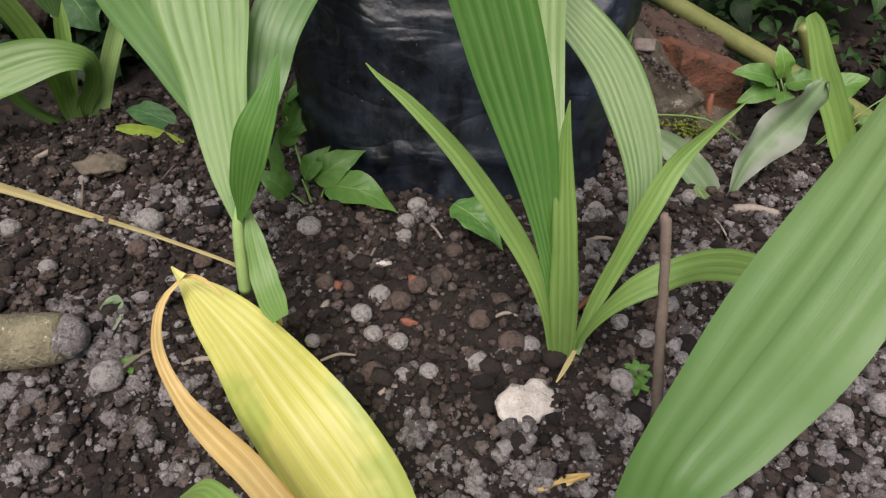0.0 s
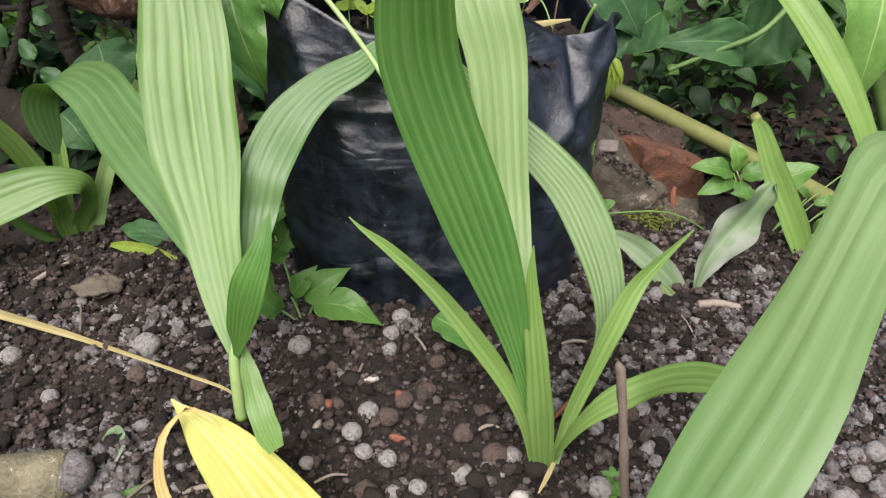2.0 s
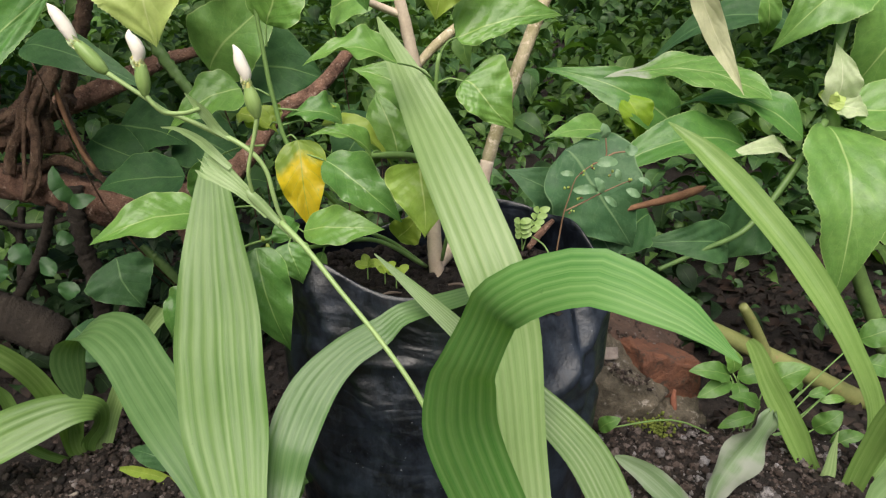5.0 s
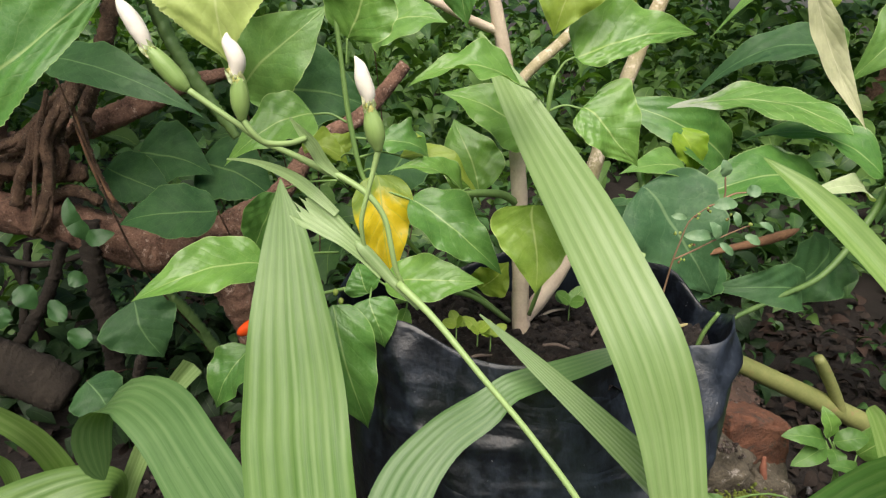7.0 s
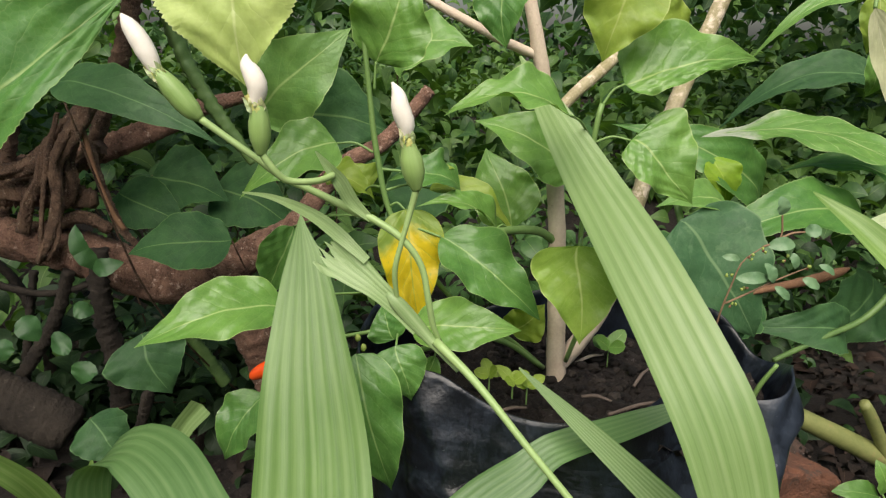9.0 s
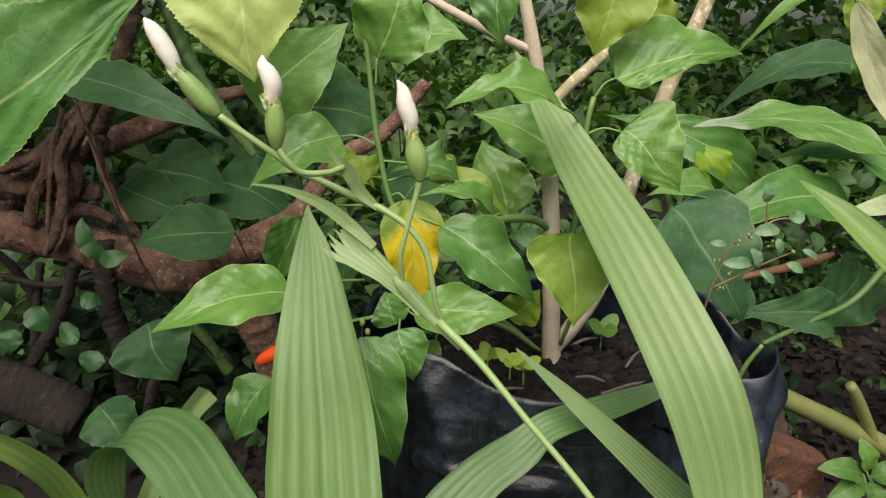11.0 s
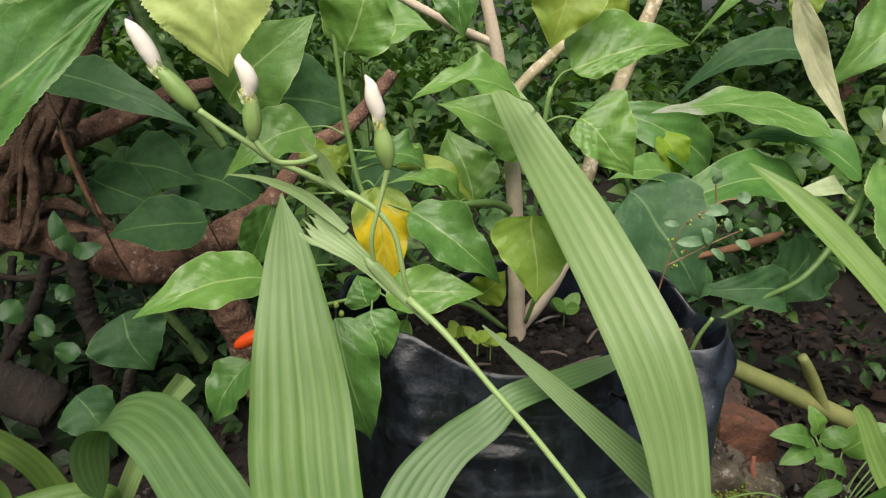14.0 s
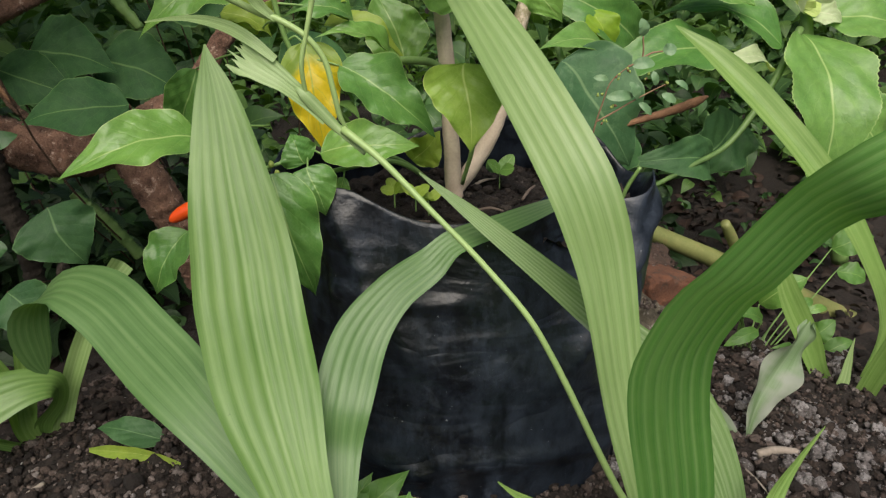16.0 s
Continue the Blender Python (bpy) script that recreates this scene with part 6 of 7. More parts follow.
# ---- the branch and dead vines ----
def dead_wood():
    t = thing("fallen_branch", (-0.40, 0.88, 0.10), "reddish-brown dead branch with rough bark", "branch")
    part("bark", tube([(-0.613, 0.86, 0.252, 0.0348), (-0.531, 0.86, 0.236, 0.0411), (-0.464, 0.86, 0.223, 0.0462), (-0.403, 0.86, 0.2, 0.0492), (-0.351, 0.86, 0.186, 0.0472), (-0.302, 0.86, 0.202, 0.0398), (-0.267, 0.87, 0.221, 0.0353), (-0.232, 0.88, 0.244, 0.0245), (-0.184, 0.9, 0.303, 0.0197), (-0.135, 0.92, 0.331, 0.0175), (-0.085, 0.94, 0.386, 0.0151)], 26, 200, 0.16, 4), BARK, t)
    part("side_branch", tube([(-0.309, 0.86, 0.192, 0.0364), (-0.285, 0.85, 0.151, 0.0426), (-0.266, 0.86, 0.092, 0.0379), (-0.253, 0.87, 0.015, 0.0329)], 18, 60, 0.2, 5), BARK, t)
    part("side_branch", tube([(-0.629, 0.92, 0.281, 0.0285), (-0.555, 0.92, 0.291, 0.0297), (-0.462, 0.92, 0.311, 0.0284), (-0.377, 0.93, 0.344, 0.0249), (-0.339, 0.95, 0.362, 0.019), (-0.292, 0.97, 0.374, 0.013)], 18, 130, 0.2, 6), BARK, t)
    part("side_branch", tube([(-0.619, 0.9, 0.267, 0.0182), (-0.547, 0.9, 0.274, 0.0207), (-0.483, 0.9, 0.268, 0.022), (-0.45, 0.9, 0.267, 0.016)], 10, 30, 0.2, 7), BARK, t)
    t = thing("dead_vine", (-0.45, 0.84, -0.08), "tangle of dry dark brown vine stems", "vine")
    runs = ([(-0.373, 0.88, 0.487, 0.0143), (-0.394, 0.88, 0.423, 0.0135), (-0.414, 0.88, 0.373, 0.0126), (-0.434, 0.88, 0.327, 0.0117)],
            [(-0.418, 0.84, 0.333, 0.0055), (-0.412, 0.84, 0.294, 0.0062), (-0.396, 0.84, 0.248, 0.0063), (-0.381, 0.84, 0.23, 0.0046)], [(-0.423, 0.84, 0.229, 0.015), (-0.427, 0.84, 0.155, 0.0166), (-0.421, 0.84, 0.102, 0.017), (-0.421, 0.84, 0.048, 0.0161)], [(-0.457, 0.84, 0.205, 0.0093), (-0.476, 0.84, 0.155, 0.0107), (-0.499, 0.84, 0.116, 0.0108), (-0.529, 0.84, 0.076, 0.0098)],
            [(-0.497, 0.85, 0.201, 0.0059), (-0.515, 0.85, 0.124, 0.0067), (-0.532, 0.85, 0.028, 0.0075)], [(-0.357, 0.9, 0.473, 0.0125), (-0.342, 0.9, 0.424, 0.0116), (-0.32, 0.9, 0.379, 0.0107), (-0.296, 0.9, 0.341, 0.0096), (-0.275, 0.9, 0.308, 0.0073)], [(-0.52, 0.9, 0.37, 0.0117), (-0.537, 0.9, 0.298, 0.0133), (-0.556, 0.9, 0.223, 0.0124)],
            [(-0.386, 0.8, 0.044, 0.0071), (-0.375, 0.8, 0.084, 0.0093), (-0.372, 0.8, 0.09, 0.0046)], [(-0.381, 0.9, 0.13, 0.0091), (-0.358, 0.9, 0.102, 0.0105), (-0.324, 0.9, 0.043, 0.0108)], [(-0.539, 0.84, 0.192, 0.0052), (-0.484, 0.84, 0.18, 0.0053), (-0.418, 0.85, 0.189, 0.0048), (-0.347, 0.86, 0.166, 0.0049)], [(-0.436, 0.82, 0.368, 0.0032), (-0.454, 0.82, 0.314, 0.0038), (-0.473, 0.82, 0.223, 0.0028)])
    rng = np.random.RandomState(31)
    extra = []
    for k in range(3):
        x, y = rng.uniform(-0.72, -0.32), rng.uniform(0.90, 1.06)
        z0 = float(height(x, y)) - 0.01
        lean = rng.normal(0, 0.07, 2)
        w = rng.uniform(0.004, 0.011)
        extra.append([(x, y, z0, w * 1.2), (x + lean[0] * 0.4, y, z0 + 0.13, w), (x + lean[0], y + lean[1] * 0.3, z0 + 0.20, w * 0.9), (x + lean[0] * 1.7, y + lean[1], z0 + rng.uniform(0.24, 0.30), w * 0.6)])
    bundles = (([(-0.405, 0.835, 0.381, 0.012), (-0.424, 0.835, 0.364, 0.012), (-0.443, 0.835, 0.349, 0.011), (-0.457, 0.835, 0.328, 0.012), (-0.463, 0.835, 0.307, 0.01), (-0.48, 0.835, 0.281, 0.009), (-0.492, 0.835, 0.249, 0.008)], 4, 0.0045),
               ([(-0.409, 0.825, 0.374, 0.01), (-0.418, 0.825, 0.361, 0.011), (-0.436, 0.825, 0.339, 0.01), (-0.447, 0.825, 0.32, 0.009), (-0.447, 0.825, 0.299, 0.008), (-0.451, 0.825, 0.272, 0.008), (-0.461, 0.825, 0.245, 0.007), (-0.475, 0.825, 0.222, 0.006)], 4, 0.0045),
               ([(-0.424, 0.845, 0.361, 0.009), (-0.436, 0.845, 0.339, 0.009), (-0.445, 0.845, 0.319, 0.009), (-0.442, 0.845, 0.299, 0.009), (-0.449, 0.845, 0.276, 0.009)], 2, 0.004),
               ([(-0.457, 0.84, 0.332, 0.012), (-0.47, 0.84, 0.32, 0.012), (-0.488, 0.84, 0.312, 0.012), (-0.516, 0.84, 0.306, 0.012)], 3, 0.005),
               ([(-0.421, 0.87, 0.329, 0.014), (-0.446, 0.87, 0.313, 0.014), (-0.482, 0.87, 0.3, 0.014), (-0.518, 0.87, 0.29, 0.014)], 3, 0.006),
               ([(-0.531, 0.86, 0.282, 0.02), (-0.503, 0.86, 0.281, 0.021), (-0.475, 0.86, 0.283, 0.022), (-0.453, 0.86, 0.278, 0.021), (-0.43, 0.86, 0.277, 0.016)], 3, 0.006),
               ([(-0.516, 0.85, 0.245, 0.01), (-0.488, 0.85, 0.246, 0.01), (-0.464, 0.85, 0.252, 0.01), (-0.44, 0.85, 0.261, 0.01), (-0.413, 0.85, 0.248, 0.01)], 2, 0.005))
    for path, count, reach in bundles:
        for q in range(count):
            share = rng.uniform(0.45, 0.85) if q else 1.0
            extra.append([(x + q * 0.4 * reach * math.cos(q * 2.3 + i * 0.9) * rng.uniform(0.6, 1.4), y + reach * math.sin(q * 2.3 + i * 0.9), z + q * 0.3 * reach * math.sin(q + i * 1.3), w * share * rng.uniform(0.85, 1.1)) for i, (x, y, z, w) in enumerate(path)])
    part("stem", tube([(-0.419, 0.83, 0.35, 0.0055), (-0.413, 0.83, 0.313, 0.0055), (-0.402, 0.83, 0.273, 0.0055), (-0.391, 0.83, 0.252, 0.0055)], 8, 30, 0.1, 3), SPLITWOOD, t, "thin orange-brown dry stem")
    for k, r in enumerate((*runs, *extra)):
        # Stems below 0.25 m take the darker copy, as painted shade.
        part("stem", tube([(x, y, z, 1.3 * w) for x, y, z, w in r], 10, 60, 0.42, k), STEM_DARK if k in (5, 8) else (DEADLOG_SHADE if max(p[2] for p in r) < 0.25 else VINE), t)
    lone("cut_log", tube([(-0.604, 0.8, 0.122, 0.0508), (-0.544, 0.8, 0.091, 0.0528), (-0.497, 0.8, 0.068, 0.0523), (-0.463, 0.8, 0.048, 0.0505), (-0.455, 0.8, 0.043, 0.0412)], 24, 80, 0.10, 4), DEADLOG_SHADE, "thick grey-brown cut log on the ground", "log")
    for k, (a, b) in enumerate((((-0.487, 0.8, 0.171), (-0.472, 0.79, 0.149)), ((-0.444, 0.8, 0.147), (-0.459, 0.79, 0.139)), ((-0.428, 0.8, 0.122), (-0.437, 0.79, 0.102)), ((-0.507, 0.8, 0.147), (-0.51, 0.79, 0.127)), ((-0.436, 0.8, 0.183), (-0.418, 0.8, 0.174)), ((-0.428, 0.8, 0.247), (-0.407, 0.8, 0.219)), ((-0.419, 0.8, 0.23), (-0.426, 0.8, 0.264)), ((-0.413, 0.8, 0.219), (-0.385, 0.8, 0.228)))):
        part("leaf", ovate(a, b, 0.026 if k < 4 else 0.018, (0, -1, 0.4), seed=k, n=14, m=9, point=0.8), UNDERLEAF_SHADE, t)


dead_wood()


# ---- shrubs ----
def shrub_right():
    t = thing("broadleaf_shrub", (0.60, 0.98, -0.10), "shrub with large toothed green leaves, new shoots and an added unseen shading top", "shrub", "shrubs behind the bed")
    part("stem", tube([(0.771, 1.0, -0.123, 0.0285), (0.647, 0.98, 0.089, 0.0225), (0.576, 0.96, 0.268, 0.0175), (0.573, 0.98, 0.358, 0.0141)], 10, 40, 0.05, 3), STEM, t)
    part("stem", tube([(0.303, 0.84, 0.103, 0.0059), (0.365, 0.86, 0.12, 0.0068), (0.433, 0.88, 0.143, 0.0077), (0.493, 0.9, 0.212, 0.0099), (0.557, 0.95, 0.274, 0.011)], 10, 40, 0.05, 4), STEM_DARK, t)
    specs = (
        ((0.56, 0.95, 0.268), (0.546, 0.8, 0.066), 0.125, SHRUB, (-0.1, -1, 0.5)),
        ((0.512, 0.92, 0.257), (0.356, 1.0, 0.312), 0.070, SHRUB_DEEP, (0, -0.45, 0.9)),
        ((0.447, 1.2, 0.205), (0.223, 1.15, 0.341), 0.100, SHRUB_DEEP, (-0.3, -0.8, 0.6)),
        ((0.646, 1.25, 0.389), (0.400, 1.3, 0.338), 0.080, SHRUB_DULL, (0, -0.6, 0.8)),
        ((0.501, 0.92, 0.226), (0.389, 0.88, 0.253), 0.032, NEWLEAF, (0, -0.6, 0.8)),
        ((0.568, 0.955, 0.292), (0.565, 0.96, 0.379), 0.050, NEWLEAF, (-0.2, -1, 0.2)),
        ((0.568, 0.95, 0.297), (0.61, 0.93, 0.285), 0.036, NEWLEAF, (0.2, -0.9, 0.4)),
        ((0.593, 0.96, 0.283), (0.731, 0.93, 0.264), 0.095, SHRUB, (0.1, -0.7, 0.8)),
        ((0.588, 1.0, 0.46), (0.474, 0.95, 0.38), 0.095, SHRUB, (-0.1, -0.9, 0.5)),
        ((0.71, 1.05, 0.46), (0.611, 1.0, 0.276), 0.15, SHRUB, (0.1, -0.9, 0.5)),
        ((0.451, 0.95, 0.238), (0.207, 0.88, 0.232), 0.080, SHRUB_DEEP, (0, -0.6, 0.8)),
        ((0.520, 1.10, 0.439), (0.542, 1.12, 0.366), 0.036, SHRUB, (-0.2, -1, 0.2)),
        ((0.423, 0.9, 0.107), (0.287, 0.86, 0.137), 0.060, SHRUB_DULL, (0, -0.9, 0.5)),
        ((0.499, 0.98, 0.155), (0.409, 0.95, 0.061), 0.10, SHRUB_DULL, (0.2, -1, 0.3)),
        ((0.652, 1.0, 0.164), (0.78, 0.95, 0.042), 0.11, SHRUB, (0.1, -0.9, 0.5)),
        # Added leaf: the light through the leaf behind it, painted lime.
        ((0.336, 1.14, 0.282), (0.360, 1.12, 0.207), 0.060, SHRUB_BACKLIT, (0.2, -1, 0.3)),
        ((0.329, 0.82, 0.490), (0.333, 0.82, 0.434), 0.036, CHILI_OLIVE, (-0.3, -1, 0.1)),
        ((0.545, 1.12, 0.500), (0.344, 1.10, 0.449), 0.040, SHRUB, (0, -0.5, 0.9)))
    for k, (b, p, w, mat, f) in enumerate(specs):
        part("leaf", ovate(b, p, w, f, 0.17, 0.26, 0.06, 0.05, 0.55, k + 20, 80, 19, veins=8.0, point=1.35), mat, t)
    # The silvery end is a highlight held in the colour.
    part("leaf", ovate((0.255, 1.0, 0.330), (0.450, 0.90, 0.336), 0.078, (0, -0.42, 0.9), 0.09, 0.10, 0.03, 0.05, 1.15, 43, 80, 19, veins=8.0, point=0.6), SHEENTIP, t, "broad green leaf with a silvery sheen painted on its tip")
    part("leaf", ovate((0.238, 0.68, 0.47), (0.299, 0.675, 0.355), 0.024, (-0.2, -1, 0.1), -0.05, 0.35, 0, 0.07, 0.6, 90, 36, 13), DRYLEAF, t, "hanging dry yellowish leaf")
    part("leaf_stalk", tube([(*(0.238, 0.68, 0.47), 0.003), (*(0.285, 0.75, 0.512), 0.003), (*(0.474, 0.95, 0.539), 0.004)], 6, 20), STEM, t)
    # Overhanging leaves and stems out of view, added to darken what lies behind.
    rng = np.random.RandomState(78)
    for k in range(22):
        b = np.array([rng.uniform(0.15, 1.35), rng.uniform(1.25, 1.95), rng.uniform(0.66, 0.86)])
        a = rng.uniform(0, 6.283)
        part("leaf", ovate(b, b + np.array([math.cos(a) * 0.19, math.sin(a) * 0.19, -0.03]), rng.uniform(0.09, 0.13), (0, 0, 1), 0.08, 0.15, 0.07, 0.04, 0.6, k + 400, 24, 9), SHRUB, t)
    for x0, y0, z0 in ((0.55, 1.25, 0.72), (0.95, 1.45, 0.74), (0.35, 1.45, 0.76)):
        part("stem", tube([(0.573, 0.98, 0.358, 0.013), (0.62, 1.06, 0.54, 0.011), ((0.6 + x0) / 2, (1.1 + y0) / 2, 0.66, 0.009), (x0, y0, z0, 0.005)], 9, 30, 0.05), STEM, t)
    for k, (b, p) in enumerate((((0.553, 0.95, 0.301), (0.559, 0.945, 0.321)), ((0.556, 0.95, 0.297), (0.578, 0.945, 0.313)))):
        part("shoot", ovate(b, p, 0.03, (0, -0.8, 0.6), seed=k, n=12, m=7), SHRUB_BRIGHT, t)


def vine_right():
    t = thing("broadleaf_vine", (0.14, 0.80, -0.09), "vine with large dull dark green holed leaves", "vine")
    specs = (((0.16, 0.8, 0.275), (0.248, 0.77, 0.161), 0.125, VINELEAF, (0.1, -1, 0.4)), ((0.219, 0.84, 0.166), (0.098, 0.8, 0.252), 0.10, VINELEAF, (-0.1, -0.9, 0.5)),
             ((0.224, 0.84, 0.282), (0.139, 0.8, 0.295), 0.045, SHRUB, (0, -0.6, 0.8)), ((0.208, 0.8, 0.165), (0.226, 0.78, 0.136), 0.06, VINELEAF, (0, -1, 0.3)), ((0.305, 0.9, 0.159), (0.22, 0.86, 0.119), 0.07, SHRUB_DARK, (0, -1, 0.4)))
    for k, (b, p, w, mat, f) in enumerate(specs):
        part("leaf", ovate(b, p, w, f, 0.08, 0.14, 0.05, 0.04, 0.42, k + 50, 36, 15), mat, t)
    part("stem", tube([(0.22, 0.82, 0.08, 0.0102), (0.202, 0.83, 0.17, 0.0085), (0.172, 0.82, 0.26, 0.0081), (0.168, 0.84, 0.29, 0.0068)], 8, 30, 0.05), STEM, t)
    lone("broken_stick", tube([(0.227, 0.78, 0.206, 0.006), (0.258, 0.775, 0.215, 0.0079), (0.288, 0.77, 0.225, 0.0104), (0.308, 0.765, 0.234, 0.0091), (0.317, 0.764, 0.238, 0.0019)], 9, 24, 0.2, 3), SPLITWOOD, "broken brown stick end among leaves", "stick")


def flowering_weed():
    t = thing("flowering_weed", (0.125, 0.62, 0.205), "thin reddish weed with tiny seed heads in the bag", "weed")
    runs = (((0.112, 0.61, 0.20), (0.116, 0.6, 0.261), (0.121, 0.6, 0.281), (0.126, 0.6, 0.297), (0.139, 0.6, 0.308)), ((0.118, 0.6, 0.266), (0.132, 0.6, 0.273), (0.147, 0.6, 0.281), (0.164, 0.6, 0.289), (0.176, 0.6, 0.294)),
            ((0.139, 0.6, 0.308), (0.150, 0.6, 0.314), (0.149, 0.6, 0.331)), ((0.150, 0.6, 0.314), (0.158, 0.6, 0.318), (0.167, 0.6, 0.319)))
    for r in runs:
        part("stem", tube([(*p, 0.0017 - 0.0002 * i) for i, p in enumerate(r)], 6, 20, 0.1), REDSTEM, t)
    leaves = (((0.142, 0.6, 0.309), (0.161, 0.597, 0.311), 0.0097), ((0.123, 0.6, 0.285), (0.146, 0.597, 0.286), 0.0088), ((0.142, 0.6, 0.296), (0.151, 0.597, 0.283), 0.0088), ((0.152, 0.6, 0.279), (0.164, 0.597, 0.27), 0.0062), ((0.171, 0.6, 0.285), (0.184, 0.597, 0.279), 0.0075),
              ((0.181, 0.6, 0.295), (0.193, 0.597, 0.289), 0.0053), ((0.161, 0.6, 0.304), (0.164, 0.597, 0.293), 0.0062), ((0.167, 0.6, 0.319), (0.177, 0.597, 0.322), 0.0097), ((0.111, 0.6, 0.301), (0.123, 0.597, 0.3), 0.0053), ((0.149, 0.6, 0.331), (0.145, 0.597, 0.344), 0.0088))
    for k, (b, p, w) in enumerate(leaves):
        part("leaf", ovate(b, p, w, (0.2 * (k % 3 - 1), -1, 0.5), 0.10, 0.20, seed=k, n=16, m=7, point=0.6), PALEWEED, t)
    rng = np.random.RandomState(4)
    for k, c in enumerate(((0.139, 0.598, 0.307), (0.131, 0.598, 0.301), (0.154, 0.598, 0.300), (0.175, 0.598, 0.294), (0.117, 0.598, 0.288), (0.130, 0.598, 0.277), (0.122, 0.598, 0.266))):
        for q in range(3):
            d = rng.normal(0, 0.0013, 3)
            part("flower" if k < 5 else "seed_head", lump(np.array(c) + d, (0.0011, 0.0010, 0.0014), 3 * k + q, 0.6, 1), CHILI_OLIVE if q else SPLITWOOD, t)


def shrub_left():
    t = thing("broadleaf_shrub", (-0.52, 0.64, -0.06), "shrub with large toothed leaves over the branch and an added unseen shading top", "shrub", "shrubs behind the bed")
    part("stem", tube([(-0.52, 0.64, -0.06, 0.012), *[(-0.532, 0.6, 0.279, 0.0082), (-0.441, 0.56, 0.395, 0.0064), (-0.33, 0.53, 0.482, 0.005), (-0.213, 0.52, 0.498, 0.0043)]], 10, 50, 0.05), STEM, t)
    specs = (((-0.361, 0.48, 0.357), (-0.229, 0.47, 0.463), 0.100, SHRUB_DEEP, (0.1, -1, 0.35)), ((-0.2, 0.51, 0.495), (-0.187, 0.5, 0.418), 0.074, SHRUB_BRIGHT, (-0.1, -0.9, 0.6)), ((-0.339, 0.55, 0.468), (-0.286, 0.55, 0.474), 0.09, SHRUB, (0, -1, 0.4)))
    for k, (b, p, w, mat, f) in enumerate(specs):
        part("leaf", ovate(b, p, w, f, 0.05, 0.12, 0.07, 0.03, 0.6, k + 60, 90, 21, skew=(0.45, 1.0, 1.0)[k], veins=8.0), mat, t)
    # Unseen leaves and stems overhead, added to shade the branch and vines.
    rng = np.random.RandomState(77)
    for k in range(64):
        b = np.array([rng.uniform(-1.0, -0.30), rng.uniform(0.40, 1.20), rng.uniform(0.60, 0.76)])
        a = rng.uniform(0, 6.283)
        part("leaf", ovate(b, b + np.array([math.cos(a) * 0.15, math.sin(a) * 0.15, -0.02]), rng.uniform(0.07, 0.10), (0, 0, 1), 0.08, 0.15, 0.07, 0.04, 0.6, k + 300, 30, 11), SHRUB_DEEP, t)
    for x0, y0 in ((-0.62, 0.58), (-0.78, 0.72)):
        part("stem", tube([(-0.52, 0.64, -0.06, 0.014), (-0.75, 0.60, 0.30, 0.012), (x0 - 0.02, y0, 0.52, 0.010), (x0 + 0.10, y0 + 0.04, 0.68, 0.006)], 10, 40, 0.05), STEM, t)
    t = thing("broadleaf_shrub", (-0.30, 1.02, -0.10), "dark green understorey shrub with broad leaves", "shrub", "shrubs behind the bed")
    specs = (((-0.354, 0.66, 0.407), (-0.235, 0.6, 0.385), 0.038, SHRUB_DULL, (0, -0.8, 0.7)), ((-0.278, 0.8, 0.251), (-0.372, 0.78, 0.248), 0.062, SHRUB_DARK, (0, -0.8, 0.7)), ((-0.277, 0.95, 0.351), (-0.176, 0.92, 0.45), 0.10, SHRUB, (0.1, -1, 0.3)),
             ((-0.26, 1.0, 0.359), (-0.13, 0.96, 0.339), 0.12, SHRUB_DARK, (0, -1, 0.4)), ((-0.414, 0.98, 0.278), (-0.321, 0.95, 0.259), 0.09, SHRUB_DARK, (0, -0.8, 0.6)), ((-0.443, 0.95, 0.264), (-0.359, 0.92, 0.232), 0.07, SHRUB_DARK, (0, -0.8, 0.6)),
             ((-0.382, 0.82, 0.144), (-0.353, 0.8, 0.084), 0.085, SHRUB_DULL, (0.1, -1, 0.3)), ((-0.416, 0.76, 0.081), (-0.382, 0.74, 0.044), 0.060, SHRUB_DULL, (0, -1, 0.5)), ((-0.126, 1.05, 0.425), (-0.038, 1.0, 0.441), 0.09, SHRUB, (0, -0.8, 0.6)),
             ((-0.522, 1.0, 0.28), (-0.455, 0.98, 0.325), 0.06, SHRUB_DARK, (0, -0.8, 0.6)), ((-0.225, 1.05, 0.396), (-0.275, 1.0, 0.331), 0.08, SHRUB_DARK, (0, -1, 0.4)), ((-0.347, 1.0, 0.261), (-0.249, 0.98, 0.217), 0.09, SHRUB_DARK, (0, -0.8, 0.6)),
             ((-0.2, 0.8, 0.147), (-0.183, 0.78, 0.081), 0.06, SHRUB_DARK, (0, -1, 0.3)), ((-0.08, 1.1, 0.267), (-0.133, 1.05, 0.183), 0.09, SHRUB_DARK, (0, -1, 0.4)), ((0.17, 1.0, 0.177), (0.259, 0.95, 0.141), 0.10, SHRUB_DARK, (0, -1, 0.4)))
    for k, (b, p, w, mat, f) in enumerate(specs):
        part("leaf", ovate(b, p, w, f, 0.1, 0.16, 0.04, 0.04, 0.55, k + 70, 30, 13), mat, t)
        part("leaf_stalk", tube([(*b, 0.0016), (*(np.array(b) * [1, 1, 0.5] + [0.01, 0.10, 0]), 0.002), (b[0] * 0.8 - 0.05, 1.10 + 0.02 * (k % 3), -0.11, 0.003)], 6, 16), VINE, t)


